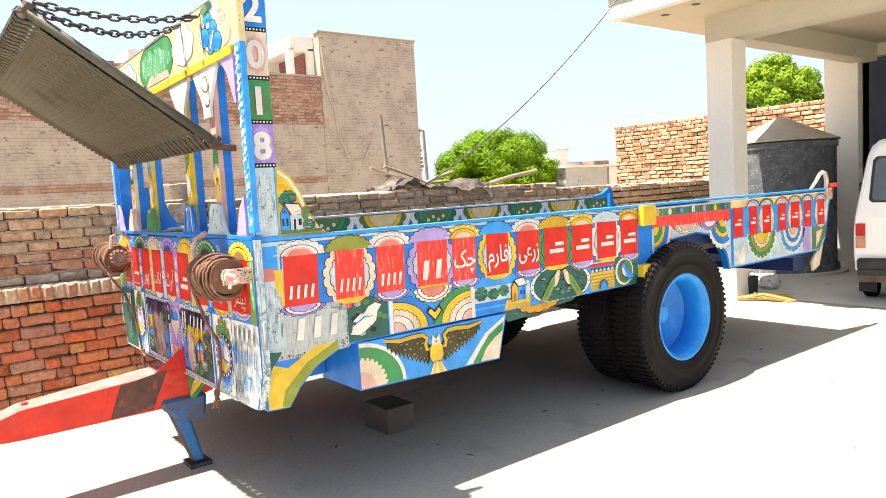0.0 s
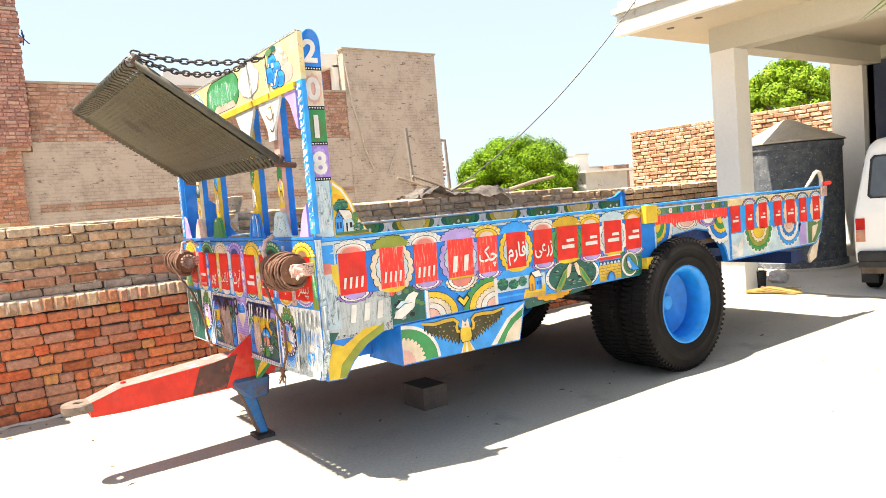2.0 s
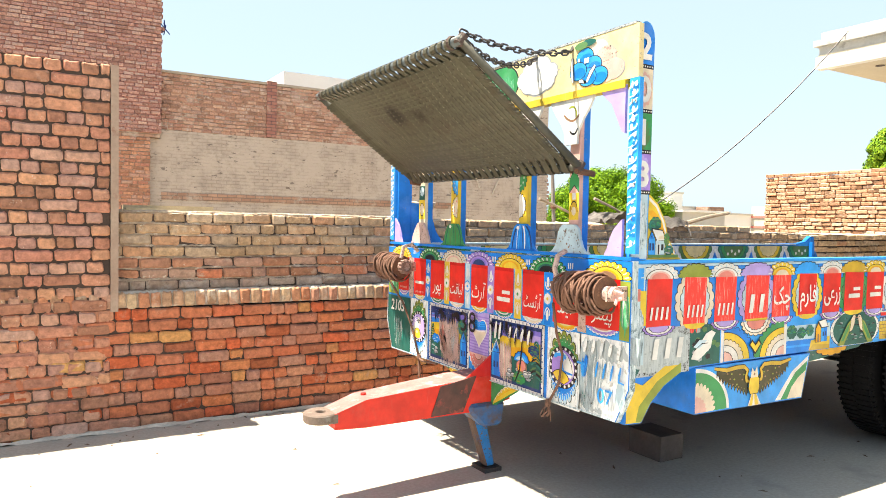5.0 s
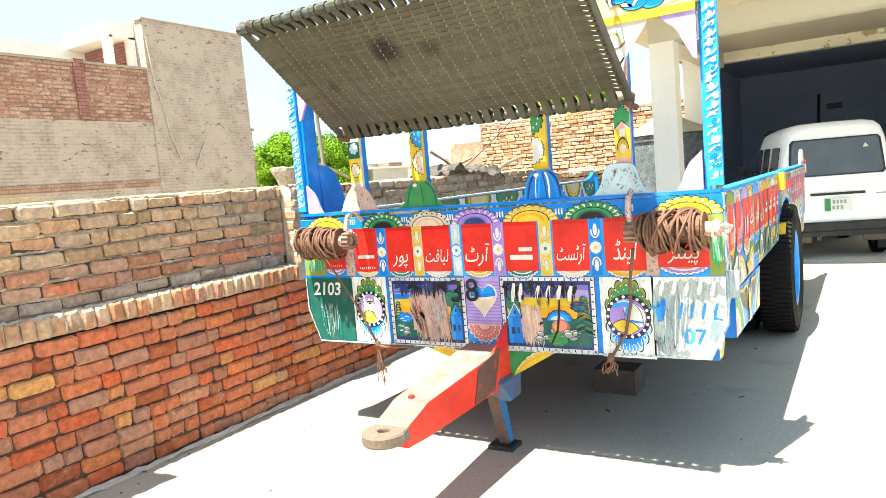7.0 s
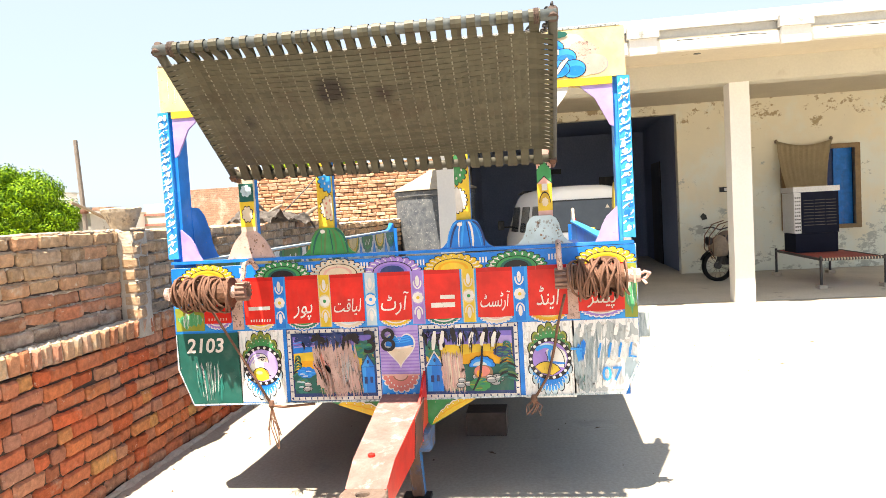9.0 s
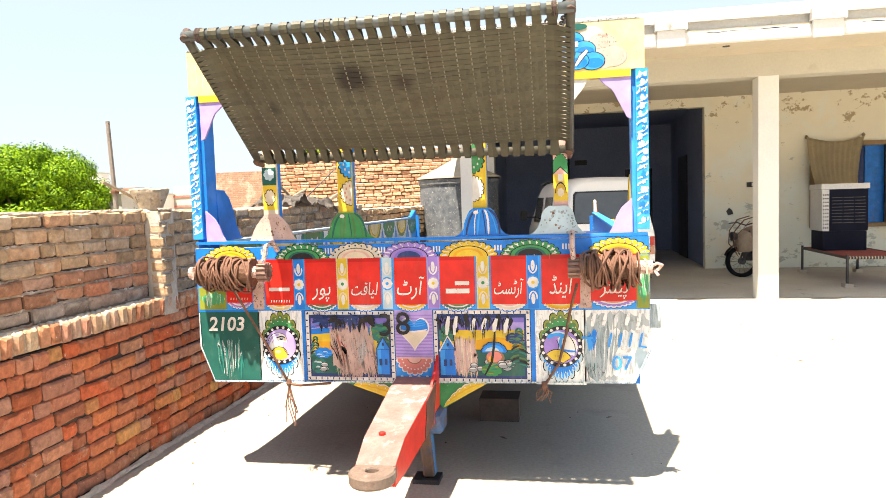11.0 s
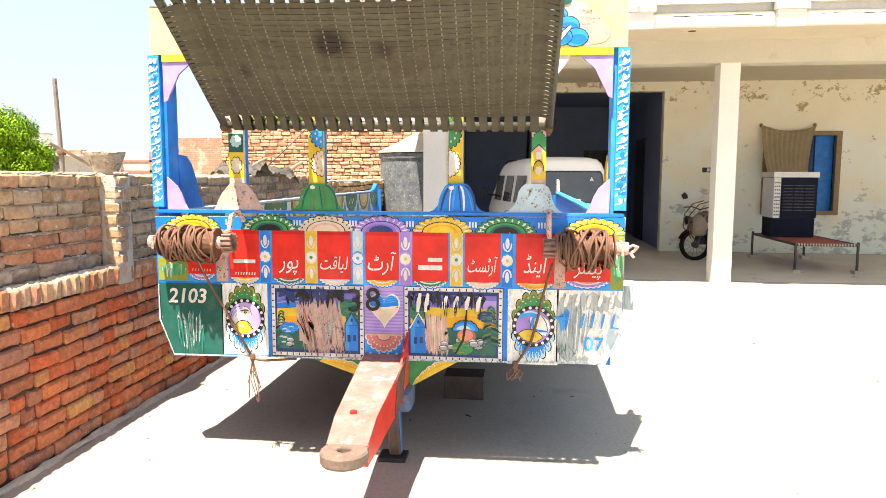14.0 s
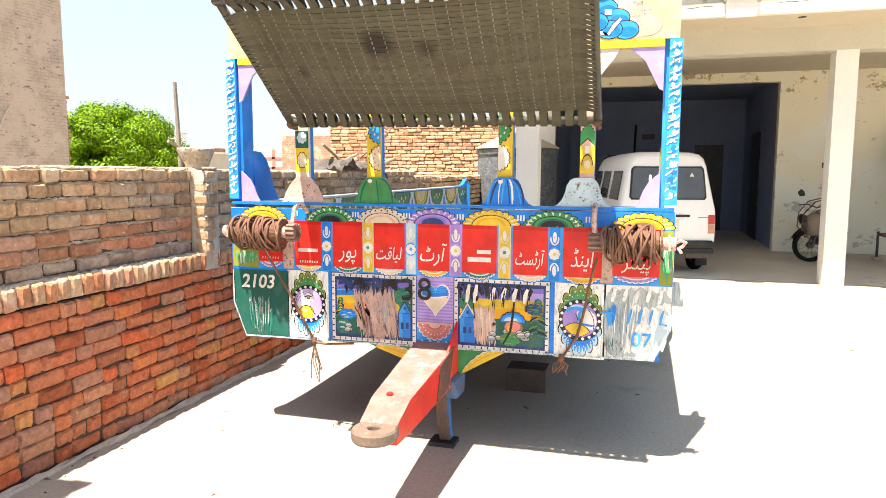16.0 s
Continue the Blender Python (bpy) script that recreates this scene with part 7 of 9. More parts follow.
s = [(disc(u, v, 0.072, 0.052, 16), key) for u, v, key in ((1.00, 2.400, "grey"), (1.06, 2.360, "grey"), (1.115, 2.290, "grey"), (1.00, 2.402, "cream"), (1.058, 2.362, "scrape"), (1.110, 2.292, "blush"), (1.060, 2.285, "blush"))]
for u, v in ((0.905, 2.385), (0.965, 2.335), (1.010, 2.275), (0.930, 2.280), (0.860, 2.320)):
    s += [(disc(u, v, 0.066, 0.048, 16), "black"), (disc(u, v, 0.062, 0.044, 16), "sky"), (disc(u + 0.012, v - 0.010, 0.044, 0.026, 12), "blue")]
s += [(disc(0.93, 2.452, 0.06, 0.018, 10), "dkgreen"), (disc(0.88, 2.445, 0.05, 0.020, 10), "leaf")]
HEAD.motif("cloud_patch", s, trailer, "blue and tan painted clouds on the sign board", lift=1)
s = []
for pts in ([(0.865, 2.385), (0.858, 2.320), (0.880, 2.268), (0.925, 2.256)], [(0.925, 2.256), (0.955, 2.300), (0.985, 2.330)], [(0.815, 2.395), (0.812, 2.34), (0.820, 2.27)]):
    s += [(stroke(pts, 0.030), "black"), (stroke(pts, 0.020), "letter")]
HEAD.motif("lettering", s + [(rect(0.905, 2.352, 0.940, 2.378), "letter")], trailer, "white painted name as plain strokes", lift=14)
HEAD.motif("cloud_patch", cloud(0.52, 2.36, 0.30, 0.18, "white", "grey"), trailer, "white painted cloud on the sign board", lift=1)
HEAD.motif("green_patch", [(disc(-0.16, 2.355, 0.17, 0.115, 16, 90, 270) + disc(0.20, 2.355, 0.15, 0.115, 16, -90, 90), "black"), (disc(-0.16, 2.355, 0.16, 0.107, 16, 90, 270) + disc(0.20, 2.355, 0.14, 0.107, 16, -90, 90), "green"), ([(-0.22, 2.245), (0.26, 2.245), (0.22, 2.285), (-0.12, 2.295)], "pink"), (ragged(-0.28, 2.262, 0.30, 2.45, 0.05, 91, 21), "greenruns")], trailer, "green patch with faded writing", lift=1)
HEAD.motif("cloud_patch", cloud(-0.62, 2.35, 0.36, 0.19, "pale", "sky"), trailer, "pale painted cloud on the sign board", lift=1)
HEAD.motif("worn_end", rough_patch(-1.0, 2.35, 0.5, 0.2, 20, ("cream", "yellow", "white", "cream2"), 80), trailer, lift=1)
part("sign_cap", boxes((XF + 0.018, XF + 0.052, YC - 1.25, YC + 1.27, 2.476, 2.486)), PAINT["bare"], trailer, "worn grey-green top edge of the sign")
POSTF = Board((XF + 0.03, YC, 0), (0, -1, 0), (0, 0, 1), (-1, 0, 0))


def half_rosette(u, v, r, q, key, lobes=8, a0=90, a1=270):
    """A scalloped half flower against one edge of a post, with an ink line and pale dots."""
    out = [(scallop(u, v, r, q, lobes, 0.16, a0, a1), "black"), (scallop(u, v, r * 0.91, q * 0.94, lobes, 0.16, a0, a1), key)]
    for k in range(5):
        a = radians(a0 + (a1 - a0) * (k + 0.5) / 5)
        out.append((disc(u + 0.55 * r * math.cos(a), v + 0.55 * q * math.sin(a), 0.005, 0.008, 6), "white" if key != "cream" else "coral"))
    return out


for u, w, key in POSTS:
    a, b = u - w / 2, u + w / 2
    if key == "yellow":
        s = [(rect(a, 1.56, b, 1.93), "yellow")]
        s += half_rosette(b if u < 0 else a, 1.800, w * 0.95, 0.085, "sky" if u < 0 else "green", 8, *((90, 270) if u < 0 else (-90, 90)))
        s += half_rosette(b if u < 0 else a, 1.640, w * 0.88, 0.075, "cream" if u < 0 else "white", 9, *((90, 270) if u < 0 else (-90, 90)))
        s += [(disc(u, 1.905, 0.018, 0.022, 10), "white")]
    elif key == "cream":
        s = [(rect(a, 1.56, b, 1.72), "yellow"), (rect(a, 1.70, b, 1.80), "dkgreen"), (scallop(u, 1.76, w * 0.40, 0.035, 7, 0.2), "pale"), (scallop(u, 1.63, w * 0.42, 0.05, 8, 0.2), "black"), (scallop(u, 1.63, w * 0.37, 0.044, 8, 0.2), "cream")]
    else:
        leaf_pts = [(a, 1.70), (a, 1.775), (u, 1.83), (b, 1.775), (b, 1.70), (u, 1.735)]
        s = [(rect(a, 1.56, b, 1.70), "yellow"), (leaf_pts, "black"), ([(a, 1.705), (a, 1.768), (u, 1.818), (b, 1.768), (b, 1.705), (u, 1.742)], "green"), (rect(u - 0.014, 1.665, u + 0.014, 1.70), "white"), (disc(u, 1.60, w * 0.40, 0.06, 12, 0, 180), "black"), (disc(u, 1.60, w * 0.35, 0.052, 12, 0, 180), "gold"), (scallop(u, 1.605, 0.018, 0.024, 7, 0.2), "cream")]
        s += [(disc(a + w * (k + 0.5) / 7, 1.775 + 0.048 * (1 - abs(2 * (k + 0.5) / 7 - 1)), 0.0035, n=6), "white") for k in range(7)]
    POSTF.motif("post_pattern", s, trailer, "scalloped flower pattern on the post", lift=1)
FACE = Board((XF + 0.015, YC, 0), (0, -1, 0), (0, 0, 1), (-1, 0, 0))
rng = random.Random(8)
for sgn in (-1, 1):
    s = []
    for k in range(20):
        v = 1.43 + 0.039 * k
        s += [(stroke(curve_pts((sgn * 1.255 - 0.026, v), (sgn * 1.255 + 0.03 * (-1) ** k, v + 0.012), (sgn * 1.255 + 0.024, v + 0.034), 5), 0.008), "white")]
        s += [(scallop(sgn * 1.255 + rng.uniform(-0.016, 0.016), v + 0.02, rng.uniform(0.006, 0.014), rng.uniform(0.008, 0.020), 5, 0.3), rng.choice(("white", "pale", "blue", "bare", "white"))) for _ in range(2)]
    FACE.motif("white_scroll", s, trailer, "white scrollwork on the post", lift=1)
FOOT = Board((XF + 0.012, YC, 0), (0, -1, 0), (0, 0, 1), (-1, 0, 0))
for u, w, key, tone in ((-0.342, 0.158, "leaf", "dkgreen"), (0.412, 0.146, "sky", "navy")):
    s = []
    for i, o in enumerate((-0.92, -0.66, -0.40, -0.14, 0.12, 0.38, 0.64, 0.90)):
        s += [(stroke(curve_pts((u + 0.30 * o * w, 1.525), (u + 0.72 * o * w, 1.50), (u + 0.80 * o * w + 0.008 * (-1) ** i, 1.392), 7), 0.011 if i % 2 else 0.006), (key, tone, "white" if key == "sky" else key)[i % 3])]
    s += [(disc(u - 0.03, 1.512, 0.015, 0.011, 8), "white")]
    FOOT.motif("foot_pattern", s, trailer, lift=1)
for u, w, keys in ((-0.793, 0.128, ("brown", "scrape", "scrape", "streak")), (0.818, 0.152, ("bare", "grey", "brown", "steelgrey"))):
    for k in range(44):
        v = 1.39 + 0.125 * rng.random()
        p = u + rng.uniform(-1, 1) * w * (0.80 - 0.45 * (v - 1.39) / 0.13)
        r = rng.uniform(0.002, 0.0075)
        FOOT.motif("rust_fleck", [(scallop(p, v, r, r * rng.uniform(0.6, 1.6), 5, 0.35), rng.choice(keys))], trailer, lift=2)
FOOT.motif("lettering", [(stroke(curve_pts((0.76, 2.11), (0.83, 2.04), (0.88, 2.10)), 0.012), "brown"), (stroke(curve_pts((0.80, 2.14), (0.86, 2.16), (0.86, 2.09)), 0.010), "olive"), (stroke(curve_pts((0.81, 2.02), (0.85, 1.98), (0.87, 2.03)), 0.010), "black")], trailer, "small flourish on the bracket", lift=1)

# ---- woven cot hung on the head frame as a shade ----
cot = thing("string_cot", (1.15, 4.16, 1.83), "small woven string cot hung from the head frame by chains", "cot")
A, B, C, D = Vector((1.17, 3.295, 1.83)), Vector((1.13, 5.02, 1.845)), Vector((0.43, 3.28, 2.36)), Vector((0.40, 4.995, 2.36))
COT_N = (B - A).cross(C - A).normalized()
COT_N = -COT_N if COT_N.z > 0 else COT_N


def cot_at(s, t, d=0.0):
    sag = 0.055 * math.sin(math.pi * s) * math.sin(math.pi * t)
    return A.lerp(B, s).lerp(C.lerp(D, s), t) + COT_N * (d + sag)


m, nt, b = nodes_of("cot_webbing")
vec = coords(nt, world_space=True)
rnd = add(nt, "ShaderNodeNewGeometry").outputs["Random Per Island"]
col = mix_of(nt, rnd, (0.053, 0.051, 0.033), (0.080, 0.077, 0.050))
col = mix_of(nt, ramp_of(nt, noise_of(nt, vec, 5, 5, 0.7), 0.52, 0.72), col, (0.056, 0.045, 0.028))
col = mix_of(nt, 0.5, col, mix_of(nt, ramp_of(nt, noise_of(nt, vec, 22, 5), 0.3, 0.7), (0.6, 0.6, 0.6), (1.2, 1.2, 1.2)), "MULTIPLY")
for px, py, pz, rad, tone in ((0.6145, 4.287, 2.163, 0.072, (0.009, 0.006, 0.004)), (0.646, 4.047, 2.138, 0.040, (0.020, 0.013, 0.008)), (0.775, 4.750, 2.067, 0.018, (0.011, 0.008, 0.006))):
    dist = add(nt, "ShaderNodeVectorMath", op="DISTANCE")
    nt.links.new(vec, dist.inputs[0])
    dist.inputs[1].default_value = (px, py, pz)
    wob = add(nt, "ShaderNodeMath", op="MULTIPLY_ADD")
    nt.links.new(noise_of(nt, vec, 14, 4), wob.inputs[0])
    wob.inputs[1].default_value = 0.06
    nt.links.new(dist.outputs["Value"], wob.inputs[2])
    col = mix_of(nt, ramp_of(nt, wob.outputs[0], rad + 0.005, rad + 0.06, (1, 1, 1), (0, 0, 0)), col, tone)
nt.links.new(col, b.inputs["Base Color"])
b.inputs["Roughness"].default_value = 0.5
b.inputs["Specular IOR Level"].default_value = 0.38
bump_to(nt, b, noise_of(nt, vec, 120, 3), 0.2, 0.003)
COTMAT = m
NS, NT = 50, 26
bm = bmesh.new()


def ribbon(bm, pts, nrm, width_dir, w, th=0.0022):
    prev = None
    for p, wd, k in zip(pts, width_dir, w):
        ring = [bm.verts.new(p + wd * k + nrm * th), bm.verts.new(p - wd * k + nrm * th), bm.verts.new(p - wd * k - nrm * th), bm.verts.new(p + wd * k - nrm * th)]
        if prev:
            for i in range(4):
                bm.faces.new((prev[i], prev[(i + 1) % 4], ring[(i + 1) % 4], ring[i]))
        prev = ring


S_DIR, T_DIR = (B - A).normalized(), (C - A).normalized()
rng = random.Random(21)
for i in range(NS):
    s = 0.025 + 0.95 * (i + 0.5) / NS + (0.0011 if i % 2 else -0.0011)
    pts, ws = [], []
    lean = rng.uniform(-0.008, 0.008)
    pair = 0.0060 if i % 2 == 0 else -0.0060  # neighbours drawn together over the rail
    for k in range(NT * 2 + 1):
        t = 0.0 + 1.0 * k / (NT * 2)
        inside = 0.09 < t < 0.93
        over = 0.0006 * math.cos(math.pi * (t * NT * 1.2 + i)) if inside else 0
        edge = max(0, (0.09 - t) / 0.09, (t - 0.93) / 0.07)
        near_end = min(1, max(0, (0.17 - t) / 0.06, (t - 0.84) / 0.06))
        pts.append(cot_at(min(0.99, max(0.01, s + lean * edge * 0.6 + pair * near_end)), t, over + (0.03 * edge)))
        ws.append(0.0166 * (1 - 0.26 * near_end))
    ribbon(bm, pts, COT_N, [S_DIR] * len(pts), ws)
    # the strips come back over the rails as a second layer
    for t0, t1 in ((0.0, 0.115), (0.905, 1.0)):
        back = [cot_at(min(0.995, s + pair), t0 + (t1 - t0) * k / 4, -0.016) for k in range(5)]
        ribbon(bm, back, COT_N, [S_DIR] * 5, [0.0125] * 5)
    # the ends wrap round the end rails
    for t, dz in ((0.0, 1), (1.0, 1)):
        c = cot_at(s + lean * 0.6 + pair, t, 0.0)
        arc = [c + COT_N * 0.03 * math.cos(a) + T_DIR * 0.03 * math.sin(a) * (1 if t else -1) for a in (k * math.pi / 5 for k in range(6))]
        ribbon(bm, arc, COT_N * 0.6 + T_DIR * 0.4, [S_DIR] * 6, [0.0116] * 6, 0.001)
for j in range(NT):
    t = 0.10 + 0.815 * (j + 0.5) / NT
    pts, ws = [], []
    for k in range(NS + 1):
        s = k / NS
        inside = 0.05 < s < 0.95
        over = -0.0006 * math.cos(math.pi * (s * NS * 0.95 + j * 1.2)) if inside else 0
        edge = max(0, (0.05 - s) / 0.05, (s - 0.95) / 0.05)
        pts.append(cot_at(s, t, over + 0.028 * edge))
        ws.append(0.0160 * (1 - 0.4 * edge))
    ribbon(bm, pts, COT_N, [T_DIR] * len(pts), ws)
web = part("webbing", bm, COTMAT, cot, "dark olive woven webbing with stains")
# strips added between the webbing, coloured pale to give the knots' glints
GLINT = surf("pale_cord", (0.21, 0.205, 0.16), (0.10, 0.098, 0.075), 9, 0.8, 0.2, 90)
for i in range(1, NS, 2):
    s = 0.025 + 0.95 * (i + 1.0) / NS
    pts = [cot_at(s, 0.10 + 0.815 * k / (NT * 4), 0.0024 + 0.0036 * math.cos(math.pi * k / 2)) for k in range(NT * 4 + 1)]
    bm = bmesh.new()
    ribbon(bm, pts, COT_N, [S_DIR] * len(pts), [0.0031] * len(pts), 0.0008)
    part("weft_cord", bm, GLINT, web, "pale cord showing through the weave")
DARKRUST = surf("dark_rust", (0.085, 0.055, 0.045), (0.055, 0.038, 0.032), 14, 0.8, 0.4, 70)
PIPEM = surf("pipe_rail", (0.10, 0.118, 0.12), (0.075, 0.088, 0.09), 12, 0.5, 0.3, 60)
RAILM = surf("cot_rail", (0.055, 0.053, 0.038), (0.085, 0.08, 0.06), 12, 0.6, 0.4, 60)
for name, p, q in (("side_rail", A, C), ("side_rail", B, D), ("end_rail", A, B), ("end_rail", C, D)):
    ext = (q - p).normalized() * 0.015
    top = p == C
    part(name, tube(bmesh.new(), [p - ext, p.lerp(q, 0.5), q + ext], 0.024 if top else 0.021, 12), PIPEM if top else RAILM, cot, "grey steel pipe rail" if top else "round iron rail of the cot", smooth=True)
for k, p in enumerate((A, B, C, D)):
    bm = tube(bmesh.new(), [p + COT_N * 0.022, p - COT_N * 0.03], 0.023, 10)
    part("leg_stub", bm, DARKRUST, cot, "short rusty corner stub")
for p in (A, B):
    part("hanger_bolt", tube(bmesh.new(), [p + Vector((-0.02, 0, -0.02)), p + Vector((0.10, 0, -0.03))], 0.016, 8), M["rust"], cot, "rusty bolt that holds the cot")
for end, turns in ((0.955, 4), (0.035, 3)):
    bm = bmesh.new()
    for k in range(turns):
        lathe(bm, [(0.030 + 0.002 * (k % 2), -0.004), (0.034, 0.0), (0.030, 0.004)], C.lerp(D, end) + S_DIR * 0.007 * k, "y", 12, close=True)
    part("rope_tie", bm, DARKRUST, cot, "rope tied round the rail")


def chain(name, pts, label):
    """Links along a sagging line, every other one turned."""
    ch = thing(name, tuple(pts[0]), label, "chain", "chains holding the cot")
    pts = [Vector(p) for p in pts]
    total = sum((b - a).length for a, b in zip(pts, pts[1:]))
    n = int(total / 0.040)
    for i in range(n):
        f = (i + 0.5) / n * (len(pts) - 1)
        k = min(int(f), len(pts) - 2)
        c = pts[k].lerp(pts[k + 1], f - k)
        d = (pts[k + 1] - pts[k]).normalized()
        side = d.cross(Vector((0, 0, 1))).normalized()
        up = side.cross(d)
        w = side if i % 2 else up
        loop = [c + d * (0.019 * math.cos(a) + 0.008 * (1 if math.cos(a) > 0 else -1)) + w * 0.0135 * math.sin(a) for a in (j * 2 * math.pi / 10 for j in range(10))]
        part("link", tube(bmesh.new(), loop, 0.0048, 6, closed=True), M["steel"], ch)
    return ch


def sagged(p, q, sag, n=8):
    p, q = Vector(p), Vector(q)
    return [p.lerp(q, k / n) - Vector((0, 0, sag * 4 * (k / n) * (1 - k / n))) for k in range(n + 1)]


chain("iron_chain", sagged((0.43, 3.28, 2.40), (1.13, 3.36, 2.42), 0.035), "dark iron chain from the cot to the head frame")
chain("iron_chain", sagged((0.44, 3.30, 2.385), (1.15, 3.66, 2.44), 0.07), "dark iron chain sagging beside another one")
part("chain_hook", tube(bmesh.new(), [(1.10, 3.36, 2.42), (1.16, 3.37, 2.43), (1.19, 3.375, 2.47), (1.22, 3.38, 2.50), (1.24, 3.38, 2.46)], 0.009, 6), M["steel"], trailer, "black hook over the sign board")
part("chain_hook", tube(bmesh.new(), [(1.13, 3.66, 2.44), (1.17, 3.67, 2.46), (1.20, 3.67, 2.50), (1.23, 3.67, 2.48)], 0.009, 6), M["steel"], trailer, "black hook over the sign board")

# ---- winches with steel rope on the front board ----
GEAR = surf("gear_rust", (0.30, 0.19, 0.15), (0.20, 0.11, 0.085), 25, 0.7, 0.4, 60)


def winch(y0, y1, gear_y, seed):
    x, z, rng = 1.06, 1.215, random.Random(seed)
    w = part("winch", tube(bmesh.new(), [(x, y0 - 0.05, z), (x, y1 + 0.05, z)], 0.034, 14), PAINT["scrape"], trailer, "rope winch with worn pink axle")
    part("drum", tube(bmesh.new(), [(x, y0 + 0.03, z), (x, y1 - 0.03, z)], 0.062, 16), M["rust"], w)
    for y in (y0 + 0.02, y1 - 0.02):
        part("drum_flange", lathe(bmesh.new(), [(0.036, -0.004), (0.078, -0.004), (0.078, 0.004), (0.036, 0.004)], (x, y, z), "y", 20, close=True), M["rust"], w)
    for k in range(24):
        yy = y0 + 0.045 + (y1 - y0 - 0.09) * (k + 0.5) / 24
        r, tilt, cx, cz = 0.072 + 0.022 * rng.random(), rng.uniform(-0.055, 0.055), rng.uniform(-0.008, 0.004), rng.uniform(-0.012, 0.004)
        ph = rng.random() * 6.28
        loop = [(x + cx + r * math.cos(a), yy + tilt * math.cos(a + ph), z + cz + r * math.sin(a) - (0.012 if math.sin(a) < -0.5 else 0)) for a in (j * 2 * math.pi / 18 for j in range(18))]
        part("rope_turn", tube(bmesh.new(), loop, 0.0062, 6, closed=True), M["rope"], w, smooth=True)
    gear = part("ratchet_gear", lathe(bmesh.new(), [(0.03, -0.03), (0.042, -0.03), (0.042, 0.03), (0.03, 0.03)], (x, gear_y, z), "y", 20, close=True), GEAR, trailer, "worn toothed ratchet wheel")
    for k in range(12):
        bm = bmesh.new()
        vs = box(bm, -0.006, 0.006, gear_y - 0.03, gear_y + 0.03, 0.040, 0.053)
        mm = Matrix.Translation((x, 0, z)) @ Matrix.Rotation(k * math.pi / 6, 4, "Y")
        for v in vs:
            v.co = mm @ v.co
        part("tooth", bm, GEAR, gear)
    for y in (y0 - 0.02, y1 + 0.02):
        part("bearing_plate", boxes((1.025, 1.152, y - 0.006, y + 0.006, z - 0.034, z + 0.034)), PAINT["scrape"], w, "worn pink bearing plate")
    return w


w1 = winch(2.945, 3.25, 3.285, 3)
part("pawl", tube(bmesh.new(), [(1.09, 3.29, 1.40), (1.04, 3.29, 1.375), (1.02, 3.29, 1.31), (1.035, 3.285, 1.265)], 0.014, 8), PAINT["scrape"], w1, "worn pinkish pawl lever")
w2 = winch(5.03, 5.38, 4.985, 7)
part("pawl", tube(bmesh.new(), [(1.13, 4.93, 1.33), (1.08, 4.935, 1.38), (1.02, 4.95, 1.36), (1.01, 4.96, 1.28)], 0.014, 8), PAINT["scrape"], w2, "worn curved pawl lever")
part("pulley_knot", tube(bmesh.new(), [(1.05, 2.90, 1.22), (1.03, 2.875, 1.235), (1.05, 2.85, 1.225), (1.07, 2.865, 1.20), (1.05, 2.885, 1.195), (1.03, 2.87, 1.175)], 0.008, 6), PAINT["pink"], w1, "pale cord knotted on the axle end")


def dangling(pts, label, seed, tassel=9, down=0.16):
    rp = part("loose_rope", tube(bmesh.new(), pts, 0.0075, 6), M["rope"], trailer, label, smooth=True)
    rng, bm, e = random.Random(seed), bmesh.new(), Vector(pts[-1])
    for k in range(tassel):
        q = e + Vector((rng.uniform(-0.03, 0.02), rng.uniform(-0.04, 0.05), -down * rng.uniform(0.4, 1)))
        mid = e.lerp(q, 0.5) + Vector((rng.uniform(-0.015, 0.015), rng.uniform(-0.03, 0.03), 0))
        tube(bm, [e, mid, q], 0.003, 5)
    lathe(bm, [(0.008, -0.02), (0.018, 0.0), (0.012, 0.025)], e, "z", 8)
    part("frayed_end", bm, M["rope"], rp, "frayed brown rope end")


dangling([(1.00, 3.27, 1.14), (1.06, 3.31, 0.98), (1.12, 3.33, 0.86), (1.135, 3.37, 0.70), (1.13, 3.45, 0.575)], "brown rope hanging from the winch", 4, 9, 0.09)
dangling([(1.00, 5.14, 1.12), (1.10, 5.10, 0.95), (1.135, 5.02, 0.78), (1.135, 4.90, 0.565)], "brown rope hanging across the front board", 5, 8, 0.26)
part("cross_cord", tube(bmesh.new(), [(1.135, 4.90, 0.562), (1.13, 4.83, 0.555), (1.14, 4.65, 0.568)], 0.008, 6), M["rope"], trailer, "cord tied along the lower edge")

block = thing("brick_block", (2.37, 3.82, 0), "dark brick block lying under the trailer", "block")
bm = bmesh.new()
box(bm, 2.27, 2.48, 3.68, 3.96, 0, 0.165)
# brick tone lowered to carry the shade under the trailer
part("block_body", bm, surf("dark_block", (0.085, 0.066, 0.057), (0.115, 0.088, 0.076), 8, 0.9, 0.5, 40), block, bevel=0.015)

# ---- white van backed under the veranda ----
van = thing("minivan", (8.61, 2.683, 0), "small white minivan parked nose-in under the veranda", "van", rz=14.2)
VM = root_of(van)
VANW = surf("van_white", (0.86, 0.86, 0.85), (0.83, 0.83, 0.82), 2, 0.25, 0.0, 30, ((0.72, 0.71, 0.68), 0.72, 5), grain=0.03)
DARK = surf("van_trim", (0.03, 0.03, 0.032), (0.05, 0.05, 0.05), 8, 0.6, 0.1, 40)
PANE = surf("van_glass", (0.050, 0.056, 0.060), (0.075, 0.080, 0.082), 2, 0.12, 0.0, 30, grain=0.1)
PANE.node_tree.nodes["Principled BSDF"].inputs["Specular IOR Level"].default_value = 0.9


